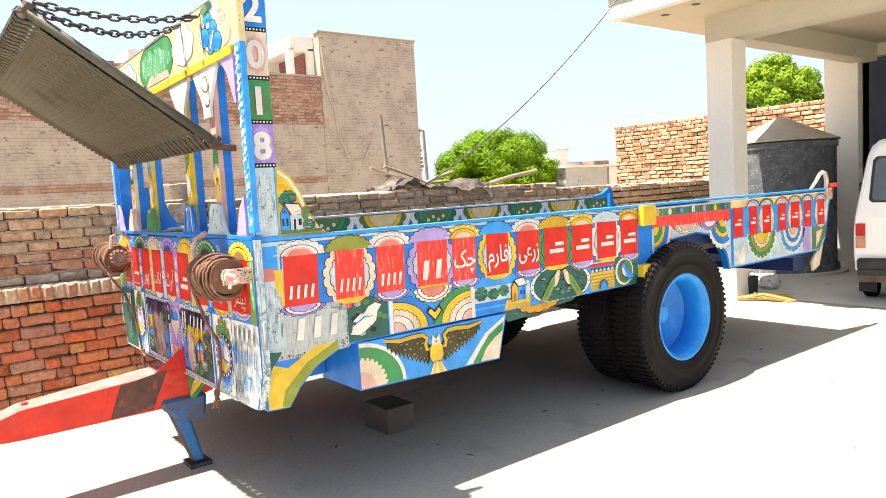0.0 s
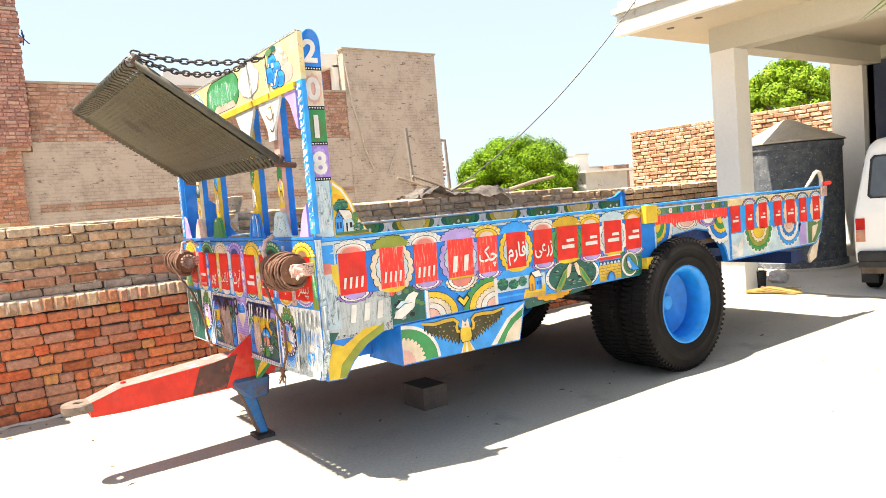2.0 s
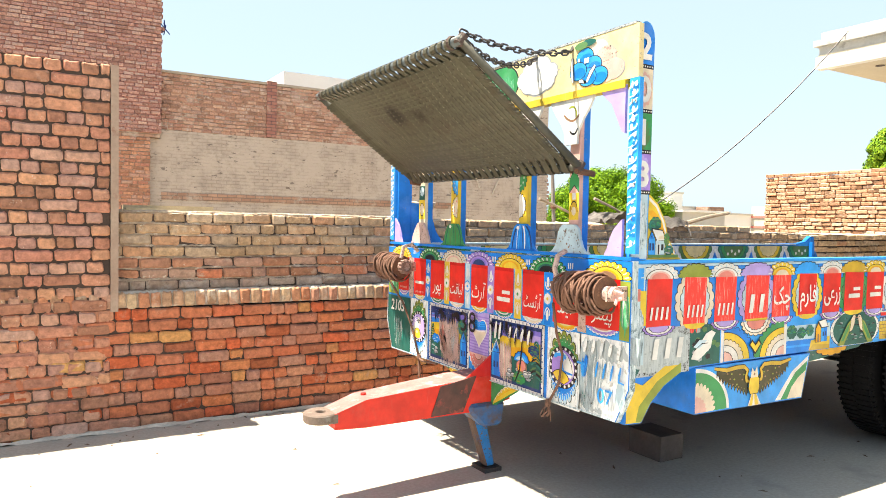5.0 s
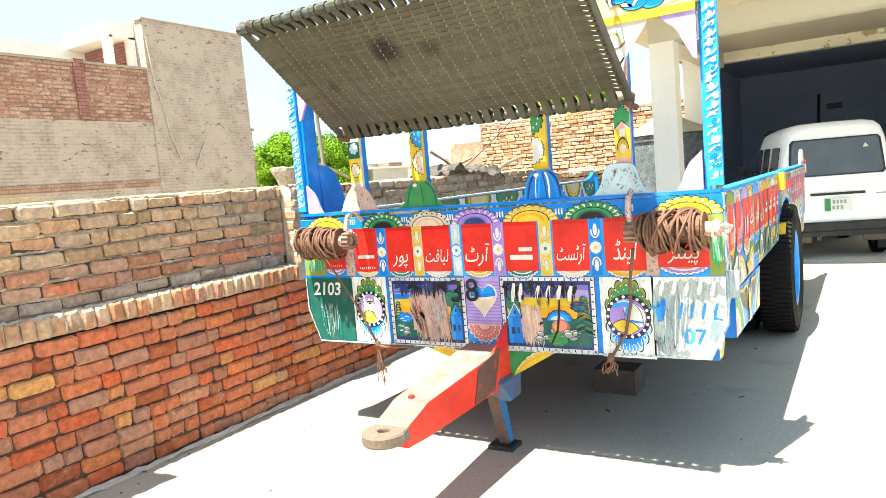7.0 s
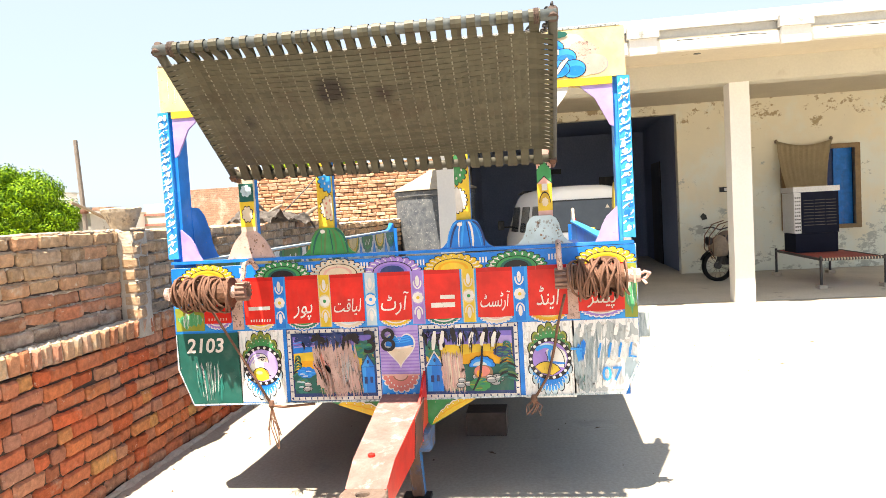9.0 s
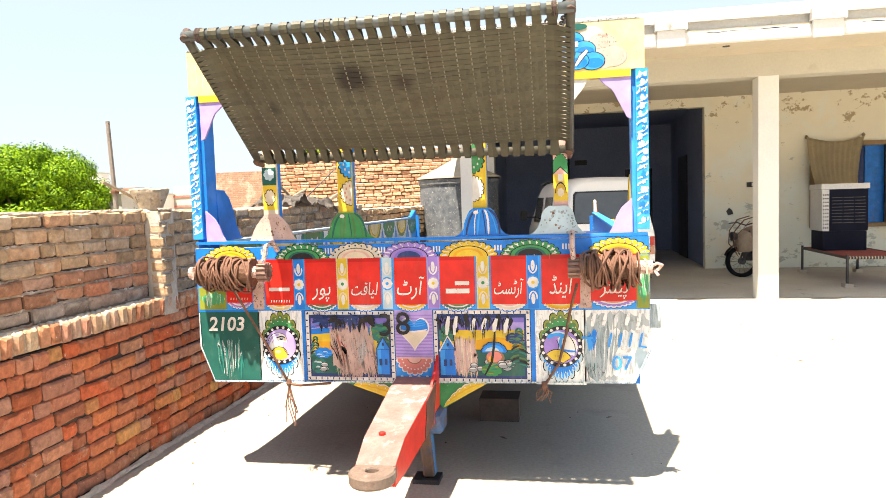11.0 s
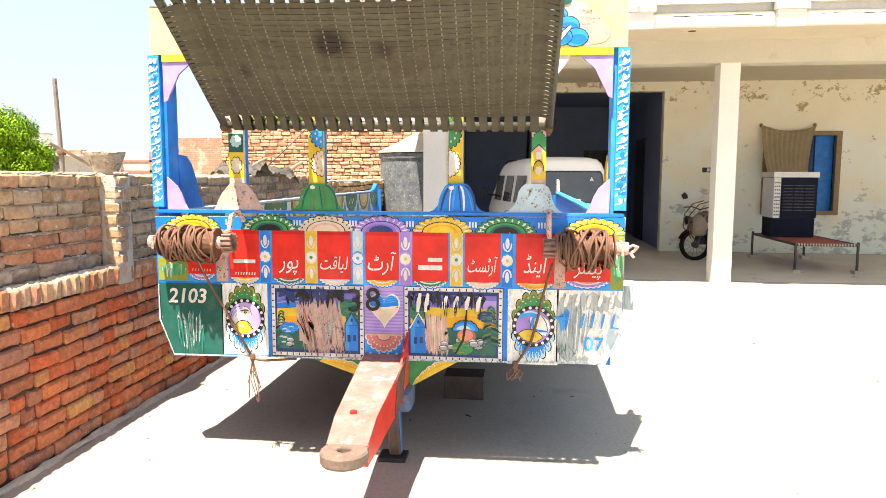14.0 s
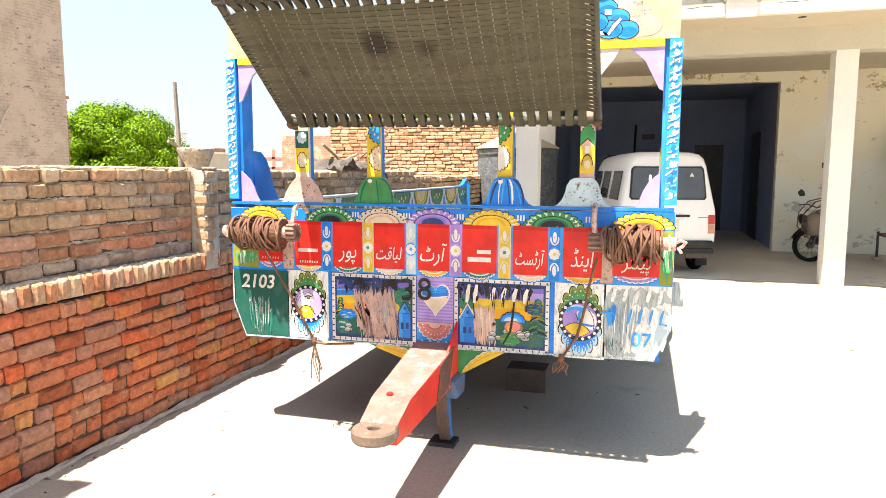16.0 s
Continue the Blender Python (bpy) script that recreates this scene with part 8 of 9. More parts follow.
def vbox(*s):
    bm = boxes(*s)
    bmesh.ops.transform(bm, matrix=VM, verts=bm.verts)
    return bm


def van_ring(x, z0, z1, w, top_w, lean):
    half = [(0.0, z0), (w * 0.86, z0), (w * 0.985, z0 + 0.06), (w, z0 + 0.30), (w, z0 + 0.52), (w * 0.985, 0.98), (top_w + 0.03, z1 - 0.22), (top_w - 0.015, z1 - 0.10), (top_w - 0.09, z1 - 0.035), (top_w * 0.6, z1 - 0.006), (0.0, z1)]
    pts = half + [(-a, c) for a, c in half[-2:0:-1]]
    return [Vector((x + lean * max(0, c - 0.98), a, c)) for a, c in pts]


STATIONS = [(0.0, 0.36, 1.80, 0.715, 0.545, 0.17), (0.03, 0.33, 1.84, 0.735, 0.57, 0.15), (0.12, 0.31, 1.875, 0.742, 0.585, 0.10), (0.6, 0.29, 1.89, 0.742, 0.59, 0.0), (1.4, 0.28, 1.885, 0.742, 0.59, 0.0), (2.3, 0.28, 1.86, 0.735, 0.585, -0.06), (2.75, 0.29, 1.80, 0.73, 0.57, -0.32), (3.05, 0.30, 1.72, 0.70, 0.54, -0.50), (3.22, 0.36, 1.60, 0.64, 0.50, -0.60)]
bm = bmesh.new()
rings = [[bm.verts.new(VM @ p) for p in van_ring(*s)] for s in STATIONS]
for a, c in zip(rings, rings[1:]):
    for k in range(len(a)):
        bm.faces.new((a[k], a[(k + 1) % len(a)], c[(k + 1) % len(a)], c[k]))
tail = rings[0]
bm.faces.new([tail[k] for k in (0, 1, 2, 3, 4, 5, 15, 16, 17, 18, 19)])
bm.faces.new(tail[5:16])
bm.faces.new(rings[-1])
bmesh.ops.recalc_face_normals(bm, faces=bm.faces)
part("body", bm, VANW, van, "white painted van body", smooth=False, bevel=0.0).data.polygons.foreach_set("use_smooth", [True] * (20 * 8) + [False] * 3)
bm = bmesh.new()
PW = [(-0.53, 1.167), (0.53, 1.167), (0.558, 1.20), (0.525, 1.595), (0.49, 1.634), (-0.49, 1.634), (-0.525, 1.595), (-0.558, 1.20)]
prism(bm, PW, lambda u, v, d: VM @ Vector((-0.012 + 0.16 * max(0, v - 0.98) + d, u, v)), 0.012)
rw = part("rear_window", bm, PANE, van, "dusty grey rear window")
prism_r = bmesh.new()
prism(prism_r, [(u * 1.05, 1.395 + (v - 1.395) * 1.09) for u, v in PW], lambda u, v, d: VM @ Vector((-0.006 + 0.16 * max(0, v - 0.98) + d, u, v)), 0.012)
part("window_seal", prism_r, DARK, rw, "black rubber seal")
part("sticker", prism(bmesh.new(), [(-0.40, 1.50), (-0.33, 1.50), (-0.365, 1.56)], lambda u, v, d: VM @ Vector((-0.016 + 0.16 * (v - 0.98) + d, u, v)), 0.001), PAINT["cream"], rw, "small pale triangle sticker")
for s in (-1, 1):
    lamp = part("tail_lamp", vbox((-0.012, 0.09, s * 0.665 - 0.048, s * 0.665 + 0.048, 0.775, 0.915)), surf("lamp_red", (0.60, 0.025, 0.015), (0.35, 0.02, 0.02), 5, 0.15, 0, 20), van, "red tail lamp")
    part("lower_lens", vbox((-0.011, 0.09, s * 0.665 - 0.048, s * 0.665 + 0.048, 0.635, 0.770)), surf("lamp_amber", (0.60, 0.22, 0.12), (0.50, 0.30, 0.22), 5, 0.15, 0, 20), lamp, "amber and clear lens")
part("handle_bar", vbox((-0.02, 0.01, -0.33, 0.33, 0.885, 0.918)), DARK, van, "black tailgate handle strip")
plate = part("number_plate", vbox((-0.022, -0.004, -0.17, 0.16, 0.665, 0.84)), surf("plate_white", (0.72, 0.74, 0.70), (0.66, 0.68, 0.64), 4, 0.4, 0, 30), van, "white number plate with green edge")
part("plate_edge", vbox((-0.025, -0.0225, 0.09, 0.157, 0.668, 0.837)), PAINT["green"], plate, "green plate edge")
part("plate_bars", vbox(*[(-0.025, -0.0225, -0.10 + 0.045 * k, -0.07 + 0.045 * k, 0.765, 0.815) for k in range(4)], *[(-0.025, -0.0225, -0.06 + 0.05 * k, -0.03 + 0.05 * k, 0.69, 0.74) for k in range(3)]), PAINT["grey"], plate, "plate characters as plain bars")
part("maker_mark", vbox((-0.006, 0.0, -0.62, -0.46, 0.87, 0.885)), PAINT["grey"], van, "small grey bar mark")
part("bumper", vbox((-0.07, 0.06, -0.70, 0.70, 0.39, 0.525)), DARK, van, "dark grey rear bumper", bevel=0.025)
part("bumper_strip", vbox((-0.06, 0.05, -0.69, 0.69, 0.33, 0.395)), DARK, van, "black lower bumper strip")
for x0, x1 in ((0.25, 0.90), (1.10, 1.68), (1.86, 2.42)):
    for s in (-1, 1):
        bm = bmesh.new()
        q = [(x0, 1.13), (x1, 1.13), (x1 - 0.02, 1.58), (x0 + 0.03, 1.58)]
        prism(bm, q, lambda u, v, d: VM @ Vector((u, s * (0.733 - 0.165 * (v - 0.98) + 0.014 - d), v)), 0.010)
        part("side_window", bm, PANE, van, "tinted side window")
for x in (0.62, 2.55):
    for s in (-1, 1):
        c = VM @ Vector((x, s * 0.63, 0.27))
        bm = bmesh.new()
        lathe(bm, [(0.17, -0.075), (0.25, -0.075), (0.275, -0.05), (0.275, 0.05), (0.25, 0.075), (0.17, 0.075)], (0, 0, 0), "y", 28, close=True)
        bmesh.ops.transform(bm, matrix=Matrix.Translation(c) @ Matrix.Rotation(radians(14.2), 4, "Z"), verts=bm.verts)
        wl = part("wheel", bm, M["rubber"], van, "black van tyre", smooth=True)
        bm = bmesh.new()
        lathe(bm, [(0.172, -0.05), (0.172, 0.05), (0.12, 0.06), (0.001, 0.05)], (0, 0, 0), "y", 24)
        bmesh.ops.transform(bm, matrix=Matrix.Translation(c) @ Matrix.Rotation(radians(14.2 if s > 0 else 194.2), 4, "Z"), verts=bm.verts)
        part("rim", bm, M["steel"], wl)
part("mud_flap", vbox((0.28, 0.29, -0.72, -0.54, 0.10, 0.36)), DARK, van)
part("mud_flap", vbox((0.28, 0.29, 0.54, 0.72, 0.10, 0.36)), DARK, van)
MUD = surf("dried_mud", (0.20, 0.155, 0.12), (0.13, 0.10, 0.08), 8, 0.95, 0.4, 40)
part("exhaust", vbox((0.02, 0.30, 0.20, 0.26, 0.27, 0.33)), M["steel"], van, "short steel exhaust pipe")
part("mud_skirt", vbox((0.07, 0.10, -0.69, -0.32, 0.24, 0.375)), MUD, van, "mud-caked skirt")
part("mud_skirt", vbox((0.07, 0.10, 0.32, 0.69, 0.24, 0.375)), MUD, van, "mud-caked skirt")
for s in (1,):
    mir = part("door_mirror", vbox((2.36, 2.42, 0.86, 0.98, 1.16, 1.34)), DARK, van, "black door mirror", bevel=0.015)
    part("mirror_arm", vbox((2.38, 2.41, 0.70, 0.87, 1.20, 1.23)), DARK, mir)
for k in range(4):
    part("roof_vent", vbox((2.05 + 0.13 * k, 2.14 + 0.13 * k, 0.36, 0.54, 1.845 - 0.012 * k, 1.872 - 0.012 * k)), DARK, van, "dark slot along the roof edge")

# ---- water tank ----
tank = thing("water_tank", (10.85, 5.42, 0), "round dark cement water tank with a conical lid", "tank")
TK = surf("tank_cement", (0.075, 0.090, 0.112), (0.15, 0.165, 0.178), 9, 0.85, 0.6, 55, ((0.31, 0.32, 0.31), 0.57, 26))
part("tank_body", lathe(bmesh.new(), [(0.80, 0.0), (0.80, 0.10), (0.765, 0.12), (0.765, 1.86), (0.79, 1.88), (0.79, 1.96), (0.76, 1.97)], (10.85, 5.42, 0.02), "z", 48), TK, tank, smooth=False)
part("lid", lathe(bmesh.new(), [(0.82, 1.98), (0.82, 2.0), (0.42, 2.19), (0.10, 2.36), (0.001, 2.38)], (10.85, 5.42, 0.02), "z", 40), surf("lid_cement", (0.50, 0.45, 0.36), (0.42, 0.38, 0.31), 3, 0.9, 0.3, 30), tank, "pale cement cone lid")
part("plinth", lathe(bmesh.new(), [(0.92, 0.0), (0.92, 0.03), (0.80, 0.035)], (10.85, 5.42, 0.005), "z", 40), M["verandafloor"], tank)

# ---- veranda things ----
COOL = surf("cooler_navy", (0.006, 0.008, 0.022), (0.008, 0.011, 0.027), 3, 0.5, 0.05, 40)
COOL.node_tree.nodes["Principled BSDF"].inputs["Roughness"].default_value = 0.75
COOLW = surf("cooler_white", (0.72, 0.73, 0.74), (0.66, 0.67, 0.68), 3, 0.45, 0.05, 40)
for dark in (COOL, DARK, M["steel"]):
    dark.node_tree.nodes["Principled BSDF"].inputs["Specular IOR Level"].default_value = 0.2
cool = thing("air_cooler", (10.9, -1.37, 0.49), "navy and white desert air cooler standing on a cot", "air cooler")
part("base", boxes((10.60, 11.20, -1.775, -1.075, 0.49, 0.83)), COOL, cool, "dark blue water base", bevel=0.02)
part("front_panel", boxes((10.585, 11.20, -1.79, -1.172, 0.835, 1.56)), COOL, cool, "dark blue slatted panel", bevel=0.015)
part("side_panel", boxes((10.595, 11.20, -1.170, -1.055, 0.835, 1.56)), COOLW, cool, "white perforated side panel", bevel=0.01)
part("top_cover", boxes((10.57, 11.22, -1.81, -1.035, 1.565, 1.66)), COOLW, cool, "white rounded top", bevel=0.03)
for c in range(3):
    for k in range(9):
        y = -1.745 + 0.185 * c
        part("slat", boxes((10.572, 10.584, y, y + 0.16, 0.97 + 0.055 * k, 0.984 + 0.055 * k)), M["steel"], cool)
for c in range(3):
    for k in range(10):
        part("hole", boxes((10.590, 10.5945, -1.156 + 0.034 * c, -1.136 + 0.034 * c, 0.88 + 0.064 * k, 0.905 + 0.064 * k)), DARK, cool)

cot2 = thing("rope_bed", (10.4, -1.5, 0), "low bed with black iron legs and a red woven top", "bed")
part("woven_top", boxes((9.42, 11.48, -1.93, -1.07, 0.455, 0.485)), surf("red_weave", (0.42, 0.07, 0.06), (0.30, 0.10, 0.09), 12, 0.8, 0.5, 120, ((0.40, 0.36, 0.32), 0.64, 30)), cot2, "red woven top", bevel=0.006)
for x, y in ((9.36, -1.02), (9.36, -1.98), (11.52, -1.02), (11.52, -1.98)):
    lg = part("leg", tube(bmesh.new(), [(x, y, 0.06), (x, y, 0.52)], 0.022, 10), M["steel"], cot2, "black iron leg")
    part("foot_brick", boxes((x - 0.09, x + 0.09, y - 0.06, y + 0.06, 0.005, 0.062)), M["dustcap"], lg, "brick under the leg")
for p, q in (((9.36, -1.02), (9.36, -1.98)), ((11.52, -1.02), (11.52, -1.98)), ((9.36, -1.02), (11.52, -1.02)), ((9.36, -1.98), (11.52, -1.98))):
    part("rail", tube(bmesh.new(), [(*p, 0.47), (*q, 0.47)], 0.022, 10), M["steel"], cot2)
for k in range(20):
    y = -1.06 - 0.045 * k
    part("rope_wrap", lathe(bmesh.new(), [(0.024, -0.009), (0.028, 0.0), (0.024, 0.009)], (9.36, y, 0.47), "y", 10, close=True), PAINT["cream"], cot2)

cloth = thing("hanging_cloth", (12.4, -1.9, 1.6), "striped tan cloth hung over the window behind the cooler", "cloth")
bm = bmesh.new()
grid = []
for i in range(15):
    v = i / 14
    row = []
    for k in range(33):
        u = k / 32
        y = -1.36 - 0.06 * v + (-1.05 + 0.30 * v) * u
        z = 2.62 - 0.03 * u - 0.10 * math.sin(math.pi * u) * (1 - v) - 1.0 * v + 0.12 * v * (1 - u) * u
        row.append(bm.verts.new((12.40 - 0.35 * v * v + 0.012 * math.sin(u * 62), y, z)))
    grid.append(row)
for a, c in zip(grid, grid[1:]):
    for k in range(32):
        bm.faces.new((a[k], a[k + 1], c[k + 1], c[k]))
bmesh.ops.solidify(bm, geom=bm.faces[:], thickness=0.006)
part("sheet", bm, surf("tan_cloth", (0.62, 0.52, 0.34), (0.54, 0.44, 0.28), 5, 0.9, 0.4, 150), cloth, smooth=True)
for y in (-1.37, -2.41):
    part("knot", lathe(bmesh.new(), [(0.001, -0.05), (0.03, -0.03), (0.035, 0.0), (0.02, 0.03), (0.001, 0.04)], (12.44, y, 2.62), "z", 10), M["wood"], cloth)

bike = thing("motorcycle", (11.43, -0.14, 0), "old motorcycle with a cloth bag, parked behind a column", "motorcycle", rz=146)
BM_ = root_of(bike)


STEER = Matrix.Translation((0.60, 0, 0)) @ Matrix.Rotation(radians(-46), 4, "Z") @ Matrix.Translation((-0.60, 0, 0))


def bpart(name, bm, mat, label="", parent=None, smooth=False, steer=False):
    if steer:
        bmesh.ops.transform(bm, matrix=STEER, verts=bm.verts)
    bmesh.ops.transform(bm, matrix=BM_, verts=bm.verts)
    return part(name, bm, mat, parent or bike, label, smooth=smooth)


for x in (-0.60, 0.60):
    bm = lathe(bmesh.new(), [(0.23, -0.035), (0.26, -0.045), (0.295, -0.03), (0.295, 0.03), (0.26, 0.045), (0.23, 0.035)], (x, 0, 0.295), "y", 32, close=True)
    wh = bpart("wheel", bm, M["rubber"], "thin motorcycle tyre", smooth=True, steer=x > 0)
    bm = lathe(bmesh.new(), [(0.03, -0.05), (0.06, -0.04), (0.06, 0.04), (0.03, 0.05)], (x, 0, 0.295), "y", 14)
    for k in range(14):
        a = k * math.pi / 7
        tube(bm, [(x + 0.05 * math.cos(a), 0.02 * (-1) ** k, 0.295 + 0.05 * math.sin(a)), (x + 0.235 * math.cos(a), 0, 0.295 + 0.235 * math.sin(a))], 0.003, 4)
    bpart("spokes", bm, M["steel"], parent=wh, steer=x > 0)
    bm = bmesh.new()
    prev = None
    for k in range(9):
        a = radians(20 + 17 * k)
        row = [bm.verts.new((x + 0.33 * math.cos(a), y, 0.295 + 0.33 * math.sin(a))) for y in (-0.06, 0.06)]
        if prev:
            bm.faces.new((prev[0], prev[1], row[1], row[0]))
        prev = row
    bmesh.ops.solidify(bm, geom=bm.faces[:], thickness=0.006)
    bpart("mudguard", bm, M["steel"], "dark mudguard", steer=x > 0)
bpart("fork", tube(tube(bmesh.new(), [(0.60, 0.08, 0.295), (0.42, 0.08, 0.85)], 0.018, 8), [(0.60, -0.08, 0.295), (0.42, -0.08, 0.85)], 0.018, 8), M["steel"], steer=True)
bpart("handlebar", tube(bmesh.new(), [(0.28, 0.36, 0.98), (0.40, 0.16, 1.0), (0.42, 0, 0.95), (0.40, -0.16, 1.0), (0.28, -0.36, 0.98)], 0.012, 8), M["steel"])
bpart("headlamp", lathe(bmesh.new(), [(0.001, -0.08), (0.06, -0.06), (0.085, 0.0), (0.085, 0.03), (0.001, 0.04)], (0.76, 0, 0.76), "x", 18), M["steel"], "dark round headlamp", steer=True)
bpart("fuel_tank", lathe(bmesh.new(), [(0.02, -0.26), (0.10, -0.20), (0.125, 0.0), (0.11, 0.18), (0.03, 0.24)], (0.12, 0, 0.80), "x", 18), surf("dusty_tank", (0.17, 0.11, 0.085), (0.24, 0.18, 0.14), 8, 0.6, 0.3, 40), "dusty brown fuel tank", smooth=True)
bpart("seat", boxes((-0.62, -0.10, -0.12, 0.12, 0.76, 0.83)), DARK, "black seat")
bpart("engine", boxes((-0.10, 0.25, -0.12, 0.12, 0.28, 0.58)), M["steel"])
bpart("frame", tube(tube(bmesh.new(), [(0.42, 0, 0.85), (0.28, 0, 0.30), (-0.25, 0, 0.30), (-0.60, 0, 0.295)], 0.02, 8), [(0.38, 0, 0.80), (-0.25, 0, 0.66), (-0.60, 0, 0.62)], 0.02, 8), M["steel"])
bm = bmesh.new()
for s in (-1, 1):
    tube(bm, [(0.66, s * 0.05, 0.42), (0.80, s * 0.10, 0.62), (0.78, s * 0.12, 0.86), (0.62, s * 0.14, 1.06), (0.40, s * 0.14, 1.12)], 0.010, 8)
    tube(bm, [(0.70, s * 0.08, 0.50), (0.72, s * 0.11, 0.80), (0.50, s * 0.13, 1.04)], 0.006, 6)
bpart("crash_guard", bm, M["rope"], "bent pipe carrier with cords", steer=True)
bm = lathe(bmesh.new(), [(0.02, -0.20), (0.14, -0.18), (0.17, -0.02), (0.13, 0.14), (0.03, 0.2)], (0.56, 0.0, 0.66), "z", 16)
bpart("cloth_bag", bm, surf("bag_cloth", (0.32, 0.25, 0.19), (0.24, 0.19, 0.15), 9, 0.95, 0.6, 60), "brown cloth bag on the handlebar", smooth=True, steer=True)

sw = thing("switch_plate", (12.49, -0.35, 1.9), "small dark electric switch plate on the wall", "switch")
part("plate", boxes((12.475, 12.499, -0.42, -0.26, 1.66, 1.76)), DARK, sw)
part("rocker", boxes((12.468, 12.4745, -0.40, -0.35, 1.68, 1.74)), COOLW, sw)
mark = thing("wall_damage", (12.5, 0.1, 1.2), "dark chipped hole in the plaster", "hole")
part("chip", prism(bmesh.new(), [(0.0, 1.12), (0.10, 1.10), (0.14, 1.18), (0.08, 1.25), (0.02, 1.20)], lambda u, v, d: Vector((12.495 + d, u, v)), 0.004), DARK, mark)

bucket = thing("bucket", (8.42, 4.60, 0), "small black plastic bucket with a wire handle", "bucket")
part("pail", lathe(bmesh.new(), [(0.062, 0.0), (0.078, 0.22), (0.085, 0.23), (0.078, 0.235), (0.072, 0.215), (0.056, 0.015)], (8.42, 4.60, 0.005), "z", 24), DARK, bucket, "black pail")
part("handle", tube(bmesh.new(), [(8.42 + 0.08 * math.cos(a), 4.60, 0.225 + 0.085 * math.sin(a)) for a in (k * math.pi / 10 for k in range(11))], 0.004, 6), M["steel"], bucket)
bag = thing("plastic_bag", (8.98, 4.66, 0), "clear plastic bag with something red inside", "bag")
bm = bmesh.new()
bmesh.ops.create_icosphere(bm, subdivisions=3, radius=1)
for v in bm.verts:
    n_ = noise.noise(v.co * 2.2)
    v.co = Vector((8.98, 4.66, 0.08)) + Vector((v.co.x * 0.12, v.co.y * 0.13, max(-0.075, v.co.z * 0.105))) * (1 + 0.35 * n_)
part("wrapping", bm, surf("bag_plastic", (0.62, 0.60, 0.57), (0.50, 0.42, 0.40), 12, 0.3, 0.5, 40, ((0.55, 0.10, 0.08), 0.58, 9)), bag)
broom = thing("straw_broom", (8.2, 4.3, 0), "yellow straw broom lying on the ground", "broom")
bm = bmesh.new()
rng = random.Random(31)
for k in range(110):
    a = rng.uniform(-0.17, 0.17)
    l = rng.uniform(0.42, 0.62)
    d0 = rng.uniform(-0.05, 0.05)
    e = Vector((7.97, 4.50, 0)) + Vector((0.84, 0.54, 0)) * d0
    w = Vector((0.54, -0.84, 0))
    sd = Vector((0.84, 0.54, 0))
    z = 0.07 * rng.random()
    tube(bm, [e - w * 0.05 * rng.random() + Vector((0, 0, 0.012 + 0.4 * z)), e + w * 0.45 * l + sd * a * 0.25 - sd * d0 * 0.5 + Vector((0, 0, 0.015 + z)), e + w * l + sd * a + Vector((0, 0, 0.008 + 0.5 * z))], 0.0055, 4)
part("straw_bundle", bm, surf("straw", (0.55, 0.40, 0.14), (0.42, 0.30, 0.10), 20, 0.9, 0.2, 60), broom)
part("binding", lathe(bmesh.new(), [(0.045, -0.02), (0.05, 0.0), (0.045, 0.02)], (8.06, 4.36, 0.05), "y", 12), M["rope"], broom, "cord binding")

# ---- things on and behind the yard wall ----
pot = thing("cement_trough", (1.85, 6.16, 1.57), "rough grey cement bowl standing on the wall", "trough")
rng = random.Random(61)
bm = lathe(bmesh.new(), [(0.070, 0.0), (0.078, 0.035), (0.100, 0.085), (0.124, 0.130), (0.130, 0.150), (0.122, 0.158), (0.105, 0.140), (0.075, 0.07), (0.02, 0.055)], (1.835, 6.165, 1.572), "z", 26)
for v in bm.verts:
    v.co += Vector((0.010, 0.010, 0.014)) * noise.noise(v.co * 16) + (v.co - Vector((1.835, 6.165, v.co.z))) * 0.10 * noise.noise(v.co * 4)
part("bowl", bm, surf("trough_cement", (0.44, 0.38, 0.30), (0.30, 0.25, 0.19), 14, 0.95, 0.9, 40, ((0.13, 0.105, 0.085), 0.55, 16), world_space=True, dist=0.015), pot)

tarp = thing("tarpaulin", (4.9, 6.2, 1.55), "crumpled grey-brown sheet thrown over the wall top", "tarpaulin")
bm = bmesh.new()
grid = []
for i in range(19):
    row = []
    for k in range(61):
        u, v = k / 60, i / 18
        x = 3.93 + 1.36 * u + 0.06 * math.sin(v * 5)
        y = 5.98 + 0.44 * v
        z = 1.560 + 0.035 * math.sin(u * 14 + v * 6 + 2 * math.sin(u * 5)) ** 2 + 0.075 * math.exp(-((u - 0.86) / 0.09) ** 2) + 0.10 * math.exp(-((u - 0.20) / 0.10) ** 2) + 0.05 * abs(noise.noise(Vector((u * 11, v * 6, 0)))) + 0.02 * noise.noise(Vector((u * 26, v * 14, 3)))
        if v < 0.25 and u > 0.62:
            z -= 0.10 * (0.25 - v) / 0.25 * (u - 0.62) / 0.38 * 1.4
        row.append(bm.verts.new((x, y, z)))
    grid.append(row)
for a, c in zip(grid, grid[1:]):
    for k in range(60):
        bm.faces.new((a[k], a[k + 1], c[k + 1], c[k]))
bmesh.ops.solidify(bm, geom=bm.faces[:], thickness=0.012)
part("sheet", bm, surf("tarp_grey", (0.21, 0.185, 0.165), (0.12, 0.105, 0.095), 7, 0.55, 0.5, 30, ((0.055, 0.05, 0.045), 0.55, 6)), tarp, smooth=True)
